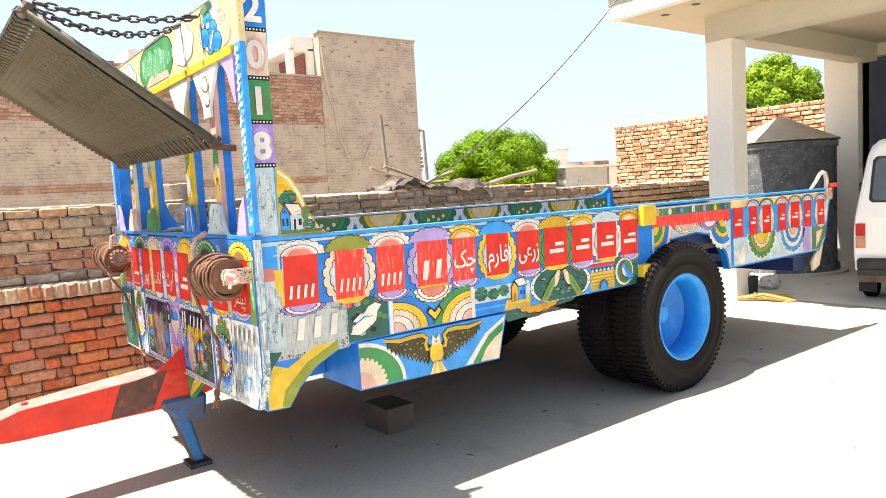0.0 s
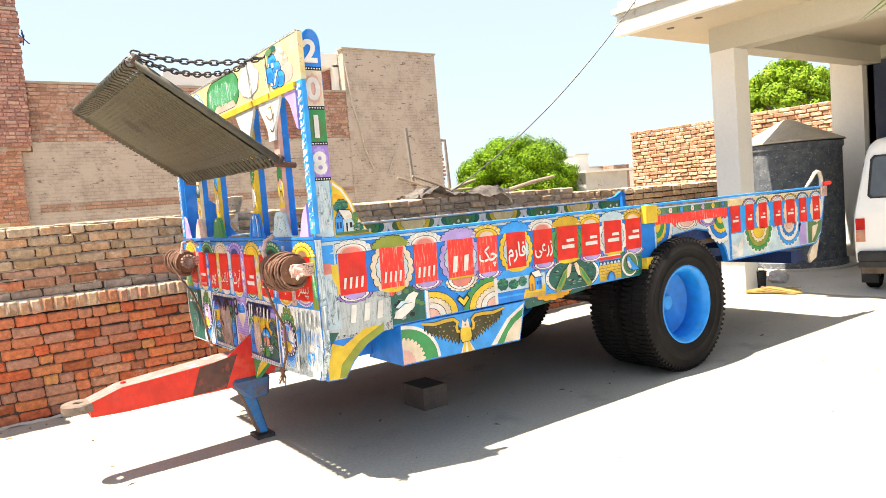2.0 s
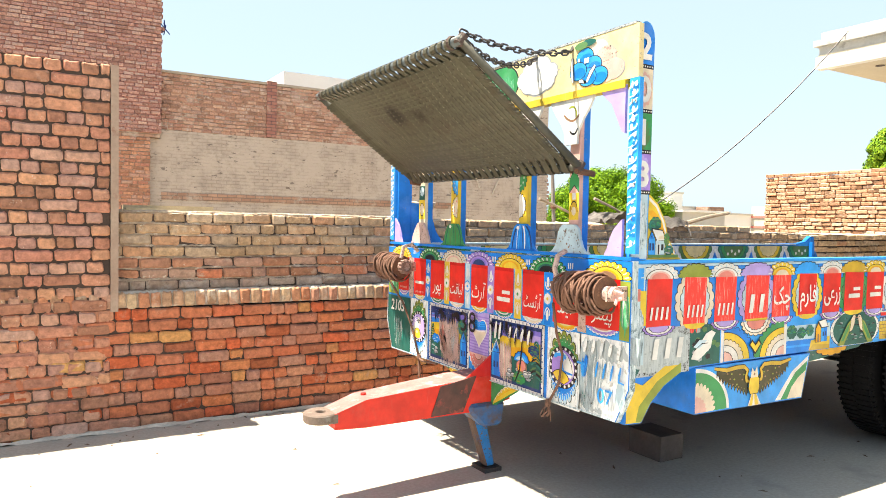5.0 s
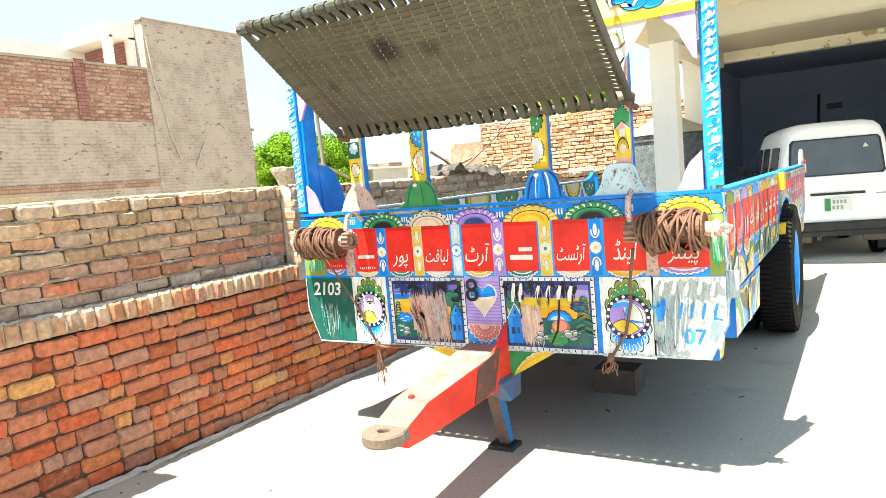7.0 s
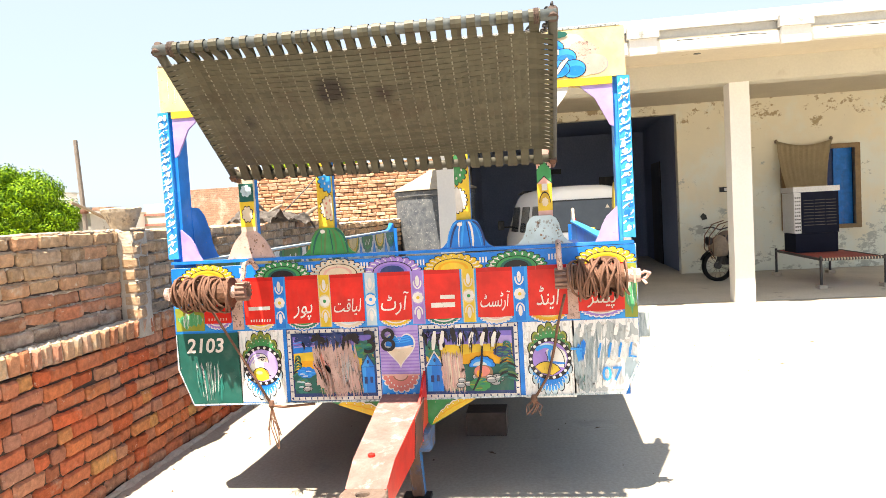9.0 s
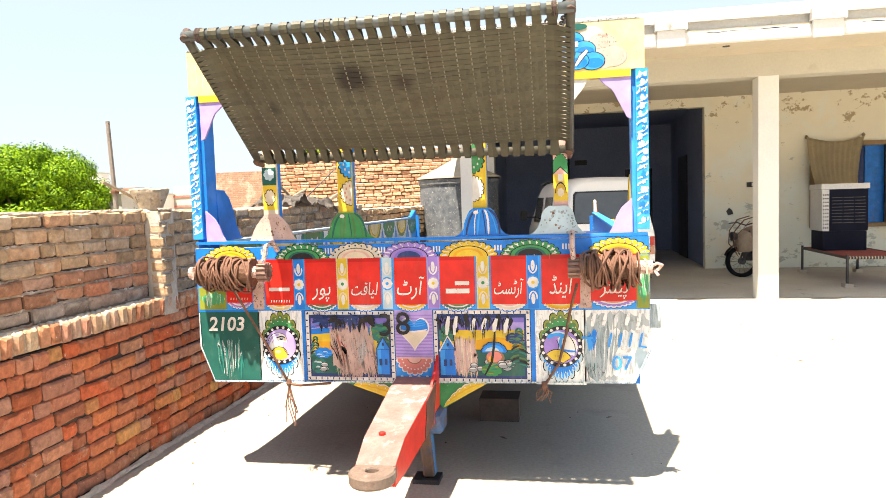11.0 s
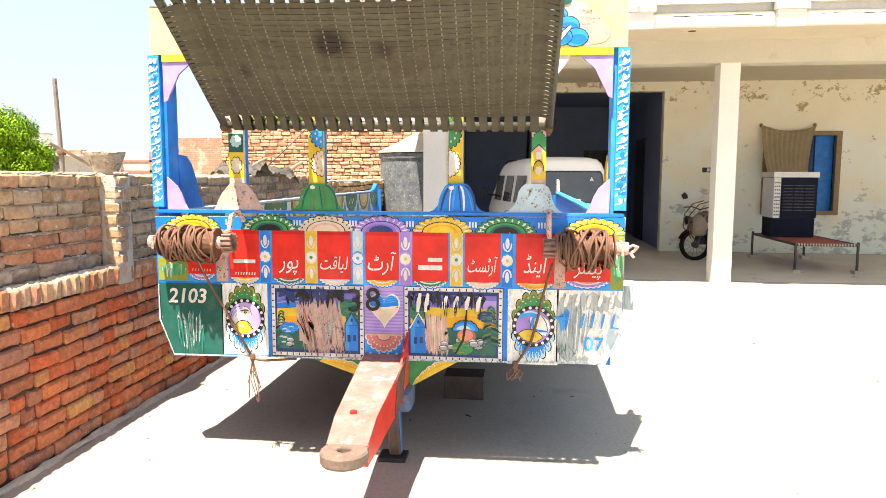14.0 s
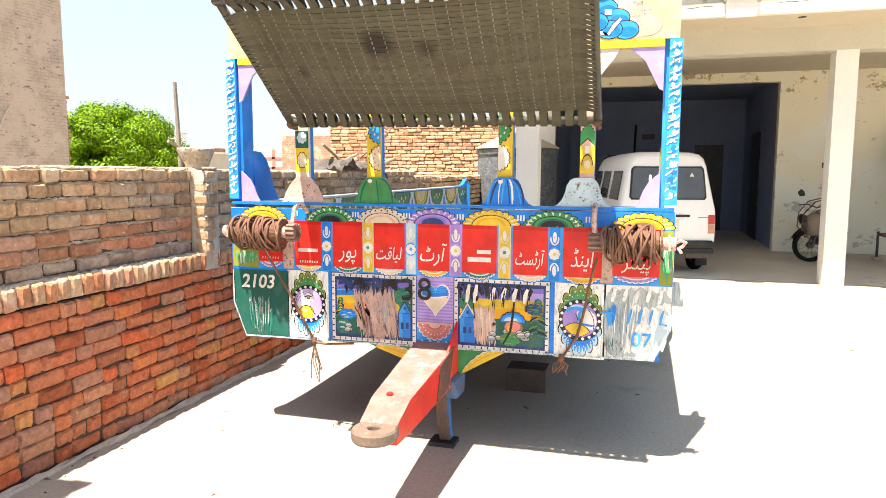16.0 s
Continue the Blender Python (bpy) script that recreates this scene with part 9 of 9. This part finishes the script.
for i, (p, q, r) in enumerate((((4.0, 6.22, 1.84), (4.62, 6.25, 1.62), 0.016), ((4.55, 6.3, 1.63), (4.95, 6.25, 1.76), 0.02), ((5.45, 6.2, 1.60), (6.35, 6.3, 1.74), 0.028), ((4.2, 6.35, 1.60), (5.0, 6.4, 1.66), 0.02))):
    st = thing("wooden_stick", p, "bare wooden stick lying on the wall top", "stick", "sticks on the wall")
    part("stick", tube(bmesh.new(), [p, Vector(p).lerp(Vector(q), 0.5) + Vector((0, 0, 0.012)), q], [r, r * 0.9, r * 0.7], 8), M["wood"], st)
conduit = thing("wall_conduit", (17.55, 3.3, 2.3), "dark pipe and switch box on the garage back wall", "conduit")
part("pipe", tube(bmesh.new(), [(17.56, 3.34, 1.65), (17.56, 3.30, 2.86)], 0.035, 8), PAINT["black"], conduit)
part("switch_box", boxes((17.50, 17.60, 2.80, 3.14, 2.46, 2.60)), PAINT["black"], conduit, "flat black switch box")
POLE = surf("weathered_pole", (0.28, 0.25, 0.225), (0.21, 0.185, 0.165), 6, 0.8, 0.3, 40, ((0.17, 0.11, 0.08), 0.64, 9))
pole = thing("utility_pole", (6.2, 9.6, 0), "slim weathered wooden pole with a cross stick behind the wall", "pole")
part("shaft", tube(bmesh.new(), [(6.32, 9.6, 0), (6.24, 9.6, 1.7), (6.15, 9.58, 2.83)], [0.036, 0.032, 0.028], 8), POLE, pole)
part("cross_stick", tube(bmesh.new(), [(5.85, 9.5, 1.98), (6.25, 9.5, 1.86), (6.7, 9.5, 1.70)], 0.022, 8), M["wood"], pole)
part("tie", lathe(bmesh.new(), [(0.052, -0.03), (0.058, 0.0), (0.052, 0.03)], (6.23, 9.59, 1.86), "z", 10), M["rope"], pole)
pole2 = thing("utility_pole", (18.02, 24.5, 0), "thin distant weathered pole beside the tree", "pole")
part("shaft", tube(bmesh.new(), [(18.02, 24.5, 0), (17.87, 24.5, 4.26)], [0.09, 0.06], 8), POLE, pole2)
wire = thing("overhead_cable", (7, 5.6, 3.8), "thin black cable from the roof corner down to the wall", "cable")
part("strand", tube(bmesh.new(), sagged((6.93, 5.20, 3.87), (4.40, 6.12, 1.60), 0.20, 16), 0.007, 6), M["steel"], wire)
board = thing("timber_plank", (-0.2, 6.17, 1.58), "pale timber lying on the wall top", "plank")
part("plank", boxes((-0.66, 0.02, 6.12, 6.17, 1.585, 1.605), (-0.66, 0.0, 6.30, 6.35, 1.585, 1.63)), surf("pale_timber", (0.55, 0.44, 0.28), (0.46, 0.36, 0.22), 6, 0.8, 0.3, 40), board)

# ---- crumbs of brick, grit and straw strewn on the cement ----
rng = random.Random(77)
verts, faces = [], []
for k in range(150):
    x, y, r = rng.uniform(-1.6, 6.5), rng.uniform(0.6, 5.75), rng.uniform(0.003, 0.009)
    if k < 50:
        y = 5.98 - abs(rng.gauss(0, 0.16))
    turn, o = rng.random() * 6.28, len(verts)
    long = r * rng.choice((1.0, 1.4, 2.0, 5.0))
    for i in range(5):
        a = i * 1.2566
        px, py = long * math.cos(a), r * math.sin(a)
        verts.append((x + px * math.cos(turn) - py * math.sin(turn), y + px * math.sin(turn) + py * math.cos(turn), -0.001))
    verts.append((x, y, r * 1.1))
    faces += [(o + i, o + (i + 1) % 5, o + 5) for i in range(5)]
me = bpy.data.meshes.new("ground_litter")
me.from_pydata(verts, [], faces)
me.materials.append(surf("litter", (0.20, 0.13, 0.085), (0.10, 0.075, 0.05), 3, 0.95, 0.3, 60, world_space=True))
tagged(new("ground_litter", me), "crumbs of brick and straw strewn on the cement", "litter", kind="stuff")

# ---- palm whose frond hangs into the upper corner of the first view ----
palm = thing("palm_plant", (0.95, -1.75, 0), "young date palm with a drooping green frond beside the yard", "palm")
PALM = surf("palm_leaf", (0.10, 0.17, 0.035), (0.16, 0.22, 0.06), 14, 0.5, 0.3, 60, ((0.36, 0.30, 0.14), 0.64, 22))
bm = tube(bmesh.new(), [(0.95, -1.75, 0.0), (0.96, -1.74, 0.9), (0.94, -1.72, 1.75)], [0.11, 0.10, 0.085], 12)
for k in range(9):
    lathe(bm, [(0.118 - 0.002 * k, -0.02), (0.124 - 0.002 * k, 0.0), (0.104 - 0.002 * k, 0.03)], (0.953, -1.745, 0.12 + 0.19 * k), "z", 12)
part("trunk", bm, M["wood"], palm, "rough ringed palm trunk")
SPINE = [Vector(p) for p in ((0.94, -1.72, 1.72), (0.92, -1.45, 2.14), (0.86, -1.05, 2.30), (0.78, -0.66, 2.24), (0.72, -0.40, 2.10), (0.67, -0.22, 1.92))]
fr = part("frond_spine", tube(bmesh.new(), SPINE, [0.014, 0.012, 0.010, 0.008, 0.006, 0.003], 8), PALM, palm, "curved green leaf stalk")


def leaflet(base, tip, wide):
    """A narrow folded blade, pointed at the tip and sagging a little."""
    bm, rows = bmesh.new(), []
    d = tip - base
    side = d.cross(Vector((0, 0, 1))).normalized()
    fold = side.cross(d).normalized()
    for k in range(7):
        t = k / 6
        c = base + d * t - Vector((0, 0, 0.05 * math.sin(math.pi * t)))
        w = wide * (0.35 + 0.65 * math.sin(math.pi * min(1, 0.15 + 0.85 * t) ** 0.9)) * (1 if k < 6 else 0.08)
        rows.append([bm.verts.new(c - side * w + fold * w * 0.35), bm.verts.new(c), bm.verts.new(c + side * w + fold * w * 0.35)])
    for p, q in zip(rows, rows[1:]):
        for i in range(2):
            bm.faces.new((p[i], p[i + 1], q[i + 1], q[i]))
    bmesh.ops.solidify(bm, geom=bm.faces[:], thickness=0.0012)
    return part("leaflet", bm, PALM, fr, smooth=True)


leaflet(SPINE[4], Vector((0.455, -0.135, 1.685)), 0.015)
leaflet(SPINE[4].lerp(SPINE[5], 0.5), Vector((0.475, -0.130, 1.688)), 0.012)
leaflet(SPINE[4].lerp(SPINE[5], 0.8), Vector((0.565, -0.150, 1.690)), 0.014)
for k in range(12):
    f = 0.6 + 3.2 * k / 12
    c = SPINE[int(f)].lerp(SPINE[int(f) + 1], f - int(f))
    out = Vector((0.34, -0.02 - 0.02 * k, -0.22)) if k % 2 else Vector((0.20, -0.22, -0.30))
    leaflet(c, c + out, 0.013)

# ---- brickwork, piece by piece ----
def brick_mesh(name, l, d, h, mat, seed):
    """One hand-made brick with knocked corners, bowed edges and a worn face; its face looks towards -y."""
    rng = random.Random(seed)
    j = lambda k: rng.uniform(-k, k)
    a, b = l / 2, h / 2
    rim = []
    for sx, sz in ((-1, -1), (1, -1), (1, 1), (-1, 1)):
        cx, cz = min(0.3 * a, rng.uniform(0.005, 0.026)), min(0.36 * b, rng.uniform(0.005, 0.019))
        two = [(sx * (a - cx), sz * b), (sx * a, sz * (b - cz))]
        rim += two if sx * sz > 0 else two[::-1]
        if (sx, sz) in ((-1, -1), (1, 1)):
            rim.append((a * j(0.4), sz * (b + rng.uniform(-0.006, 0.002))))
    rim = [(x + j(0.002), z + j(0.002)) for x, z in rim]
    rim = sorted(rim, key=lambda p: math.atan2(p[1] / b, p[0] / a))
    n = len(rim)
    c = rng.uniform(0.007, 0.016)
    ta, tb = j(0.006) / a, j(0.006) / b
    pts = [(x, d, z) for x, z in rim] + [(x, c + j(0.003), z) for x, z in rim]
    pts += [(x * (1 - c / a) + j(0.002), ta * x + tb * z + j(0.0015), z * (1 - c / b) + j(0.002)) for x, z in rim]
    faces = [tuple(range(2 * n, 3 * n))]
    for o in (0, n):
        faces += [(o + k, o + (k + 1) % n, o + n + (k + 1) % n, o + n + k) for k in range(n)]
    return pts, faces


BR = {
    "low": ((0.53, 0.170, 0.085), (0.46, 0.185, 0.11), (0.60, 0.345, 0.13), (0.52, 0.33, 0.24), 0.585, ((0.60, 0.135, 0.06), (0.40, 0.205, 0.155), (0.62, 0.21, 0.09), (0.46, 0.23, 0.145))),
    "cap": ((0.50, 0.32, 0.21), (0.50, 0.20, 0.11), (0.56, 0.41, 0.27), (0.58, 0.49, 0.39), 0.53),
    "up": ((0.53, 0.365, 0.23), (0.46, 0.315, 0.20), (0.53, 0.30, 0.185), (0.58, 0.48, 0.375), 0.57),
    "upred": ((0.53, 0.265, 0.165), (0.46, 0.235, 0.155), (0.57, 0.21, 0.12), (0.57, 0.47, 0.37), 0.57),
    "upgrey": ((0.46, 0.345, 0.275), (0.40, 0.295, 0.235), (0.49, 0.32, 0.235), (0.56, 0.48, 0.40), 0.53),
    "pier": ((0.54, 0.275, 0.18), (0.48, 0.215, 0.155), (0.58, 0.31, 0.19), (0.55, 0.42, 0.34), 0.62),
    "far": ((0.46, 0.265, 0.225), (0.385, 0.215, 0.19), (0.53, 0.36, 0.30), (0.55, 0.45, 0.40), 0.58),
    "parapet": ((0.46, 0.275, 0.21), (0.40, 0.22, 0.17), (0.53, 0.36, 0.28), (0.56, 0.46, 0.40), 0.56),
    "stack": ((0.60, 0.37, 0.245), (0.54, 0.31, 0.20), (0.62, 0.44, 0.31), (0.64, 0.52, 0.42), 0.58)}
BRO = {k: brick_mat("brick_" + k, a, b, c, d, True, lo, *odd) for k, (a, b, c, d, lo, *odd) in BR.items()}
BRI = {k: brick_mat("bricks_" + k, a, b, c, d, False, lo, *odd) for k, (a, b, c, d, lo, *odd) in BR.items()}
SHARED = {}


def shared_brick(key, l, d, h, n=5):
    k = (key, round(l, 3), round(d, 3), round(h, 3))
    if k not in SHARED:
        SHARED[k] = []
        for i in range(n):
            pts, faces = brick_mesh("brick", l, d, h, None, i + 17)
            me = bpy.data.meshes.new("brick")
            me.from_pydata(pts, [], faces)
            me.materials.append(BRO[key])
            SHARED[k].append(me)
    return SHARED[k]


def brickwork(name, key, spots, put, rot, near, label, seed):
    """spots: (u, v, length, height, depth, proud). Those for which near(u, v) holds are single bricks, the rest one joined mesh."""
    rng = random.Random(seed)
    root = tagged(new(name), label, "brickwork", kind="structure")
    verts, faces, single = [], [], 0
    for u, v, l, h, d, proud in spots:
        m = Matrix.Translation(put(u, v, proud)) @ rot @ Matrix.Rotation(radians(rng.uniform(-1.3, 1.3)), 4, "Y") @ Matrix.Rotation(radians(rng.uniform(-1.8, 1.8)), 4, "Z")
        if near(u, v) and single < 300:
            ob = new("brick", rng.choice(shared_brick(key, l, d, h)))
            ob.parent = root
            ob.matrix_basis = m
            single += 1
        else:
            pts, fs = brick_mesh("", l, d, h, None, rng.randrange(10 ** 6))
            k = len(verts)
            verts += [m @ Vector(p) for p in pts]
            faces += [tuple(i + k for i in f) for f in fs]
    if faces:
        me = bpy.data.meshes.new("bricks")
        me.from_pydata(verts, [], faces)
        me.materials.append(BRI[key])
        ob = new("bricks", me)
        ob.parent = root
        ob["kind"] = "stuff"
    return root


def bond(u0, u1, v0, courses, ch, seed, L=0.222, header=0.0, joint=0.012, rough=0.004, top=None, mixed=0.08):
    rng, out = random.Random(seed), []
    for c in range(courses):
        u = u0 - rng.random() * L
        head_row = header and c % 2
        while u < u1:
            l = 0.105 if (head_row or rng.random() < mixed) else L - (0.03 if rng.random() < 0.2 else 0)
            a, b = max(u, u0), min(u + l, u1)
            if b - a > 0.04 and (top is None or v0 + (c + 0.5) * ch < top((a + b) / 2)):
                l2 = round((b - a) / 0.02) * 0.02 if b - a < l - 0.001 else l
                out.append(((a + b) / 2, v0 + (c + 0.5) * ch + rng.uniform(-0.004, 0.004) + 0.005 * math.sin(1.7 * u + seed + 0.35 * c), l2, ch - joint + rng.choice((-0.003, 0, 0.002)), 0.09, rng.uniform(-rough, rough)))
            u += l + joint
    return out


FLAT = Matrix.Identity(4)
# lower wall: ten courses and a cap of bricks on edge
spots = bond(-7.5, 6.5, 0.0, 10, 0.0875, 1, joint=0.006, rough=0.011, mixed=0.5)
rng = random.Random(2)
u = -7.5
cap = []
while u < 6.5:
    w = rng.choice((0.066, 0.07, 0.074))
    cap.append((u + w / 2, 0.935 + rng.uniform(-0.005, 0.005), w, 0.112, 0.15, rng.uniform(-0.006, 0.006)))
    u += w + 0.011
brickwork("wall_yard_lower", "low", spots, lambda u, v, p: Vector((u, 6.0 + p, v)), FLAT, lambda u, v: -0.75 < u < 1.74, "lower courses of orange-red yard wall brickwork", 3)
brickwork("wall_yard_cap", "cap", cap, lambda u, v, p: Vector((u, 5.995 + p, v)), FLAT, lambda u, v: -2.0 < u < 2.4, "cap of bricks set on edge along the ledge", 4)
# upper wall, set back above the ledge
upper = bond(-7.5, 1.66, 0.995, 7, 0.0835, 5, rough=0.013, joint=0.008)
for key, z0, z1, label in (("upgrey", 0, 1.07, "lowest grey course of the upper yard wall"), ("upred", 1.07, 1.24, "reddish courses of the upper yard wall"), ("up", 1.24, 9, "upper courses of dusty tan yard wall brickwork")):
    brickwork("wall_yard_upper", key, [s for s in upper if z0 <= s[1] < z1], lambda u, v, p: Vector((u, 6.092 + p, v)), FLAT, lambda u, v: u > -0.78, label, 6)
brickwork("wall_yard_pier", "up", [s for s in bond(1.66, 1.82, 0.995, 7, 0.0835, 7, L=0.16)], lambda u, v, p: Vector((u, 5.985 + p, v)), FLAT, lambda u, v: True, "brick pier where the wall steps", 8)
brickwork("wall_yard_far", "up", bond(1.82, 13.2, 0.995, 7, 0.083, 9, rough=0.010, top=lambda u: 1.60 - 0.014 * (u - 1.8)), lambda u, v, p: Vector((u, 6.05 + p, v)), FLAT, lambda u, v: 1.82 < u < 7.0 and v > 1.22, "dusty brown wall running along behind the trailer", 10)
# tall pier by the gate
brickwork("wall_gate_pier", "pier", bond(-3.2, -0.775, 0.0, 30, 0.0868, 11, header=1.0, rough=0.006, joint=0.009), lambda u, v, p: Vector((u, 5.99 + p, v)), FLAT, lambda u, v: u > -1.75 and v > 0.3, "tall pier of brown brick in header and stretcher courses", 12)
# loose stacked wall beyond the tank: faces the yard
brickwork("wall_stack", "stack", bond(5.10, 10.5, 0.9, 23, 0.0835, 13, L=0.215, joint=0.011, rough=0.022, top=lambda u: 2.84 + 0.05 * math.sin(u * 5)), lambda u, v, p: Vector((13.20 + p, u, v)), Matrix.Rotation(radians(-90), 4, "Z"), lambda u, v: 6.0 < u < 10.5 and v > 2.0, "pale red bricks stacked loosely into a wall", 14)
# old brickwork of the houses behind
brickwork("tower_brickwork", "far", bond(-5.0, 1.39, 3.60, 39, 0.087, 21, rough=0.012, mixed=0.3, joint=0.016), lambda u, v, p: Vector((u, 18.385 + p, v)), FLAT, lambda u, v: -1.0 < u and v < 5.2, "weathered red brick face of the tall house", 22)
brickwork("tower_lower_brickwork", "pier", bond(-5.0, 1.15, 1.4, 24, 0.087, 23, rough=0.010, mixed=0.3, joint=0.016), lambda u, v, p: Vector((u, 18.425 + p, v)), FLAT, lambda u, v: False, "brown brick face of the lower house wall", 24)
brickwork("parapet_brickwork", "parapet", bond(1.42, 9.94, 3.72, 15, 0.0925, 25, rough=0.012, mixed=0.25, joint=0.016), lambda u, v, p: Vector((u, 18.625 + p, v)), FLAT, lambda u, v: 1.4 < u < 7.5, "red brick parapet above the grey render", 26)
# mortar and dust along the ledge and tops
rng = random.Random(15)


def crust(name, x0, x1, y0, y1, z, step, label, drop=0.012):
    bm = bmesh.new()
    nx = int((x1 - x0) / step)
    rows = []
    for k in range(nx + 1):
        x = x0 + (x1 - x0) * k / nx
        rows.append([bm.verts.new((x, y0 + (y1 - y0) * j / 4 + (rng.uniform(-0.012, 0.012) if j in (0, 4) else 0), z + drop * rng.uniform(-0.6, 1.0) - (0.014 if j in (0, 4) else 0))) for j in range(5)])
    for a, b in zip(rows, rows[1:]):
        for j in range(4):
            bm.faces.new((a[j], b[j], b[j + 1], a[j + 1]))
    return setting(name, bm, M["dustcap"], label)


def bed_mortar(name, u0, u1, v0, ch, beds, y, lump, label):
    """Mortar squeezed out of the bed joints, lumpy and ragged along the brick edges."""
    verts, faces = [], []
    nu = int((u1 - u0) / 0.018)
    prof = ((-0.015, 0.026), (-0.009, 0.018), (-0.003, 0.014), (0.003, 0.014), (0.008, 0.018), (0.014, 0.026))
    for c in range(beds):
        z0, o = v0 + c * ch, len(verts)
        for k in range(nu + 1):
            u = u0 + (u1 - u0) * k / nu
            big = noise.noise(Vector((u * 5.5, c * 3.7, 1.3)))
            for i, (dz, dep) in enumerate(prof):
                fine = noise.noise(Vector((u * 38, c * 9.1 + i * 1.7, 4.0)))
                verts.append((u, y + dep - lump * max(0, big + 0.02) * (0.75 + fine) - 0.004 * fine, z0 + dz - 0.012 * max(0, big) + 0.005 * fine))
        for k in range(nu):
            for i in range(5):
                a = o + k * 6 + i
                faces.append((a, a + 6, a + 7, a + 1))
    me = bpy.data.meshes.new(name)
    me.from_pydata(verts, [], faces)
    me.materials.append(M["squeezed"])
    return tagged(new(name, me), label, kind="structure")


M["squeezed"] = surf("squeezed_mortar", (0.44, 0.35, 0.265), (0.30, 0.225, 0.165), 9, 0.95, 0.6, 60, ((0.60, 0.53, 0.45), 0.54, 14), world_space=True, dist=0.012)
bed_mortar("wall_upper_mortar", -3.0, 1.66, 0.995, 0.0835, 8, 6.092, 0.020, "pale mortar squeezed from the upper wall's joints")
bed_mortar("wall_step_mortar", 1.66, 1.82, 0.995, 0.0835, 8, 5.985, 0.045, "pale mortar squeezed from the stepped pier")
bed_mortar("wall_far_mortar", 1.83, 7.5, 1.079, 0.083, 6, 6.05, 0.026, "pale mortar squeezed from the far wall's joints")
crust("ledge_mortar", -7.5, 6.5, 6.012, 6.10, 0.994, 0.022, "crumbling pale mortar on the ledge", 0.010)
setting("wall_cap_mortar", boxes((-7.5, 6.5, 6.014, 6.10, 0.880, 0.985)), M["squeezed"], "mortar between the cap bricks")
crust("wall_top_mortar", -7.5, 1.80, 6.10, 6.27, 1.580, 0.06, "pale mortar crust along the wall top", 0.010)
crust("wall_far_top_mortar", 1.80, 4.0, 6.06, 6.28, 1.570, 0.06, "pale mortar crust along the far wall top", 0.010)
crust("wall_far_top_dust", 4.0, 13.0, 6.06, 6.28, 1.500, 0.10, "dusty mortar crust along the far wall top", 0.012)
crust("pier_top_mortar", -3.2, -0.74, 6.0, 6.36, 2.605, 0.08, "mortar crust on the pier top", 0.012)
crust("wall_foot_dirt", -7.5, 6.5, 5.945, 6.01, 0.012, 0.07, "grey dirt along the foot of the wall", 0.012)
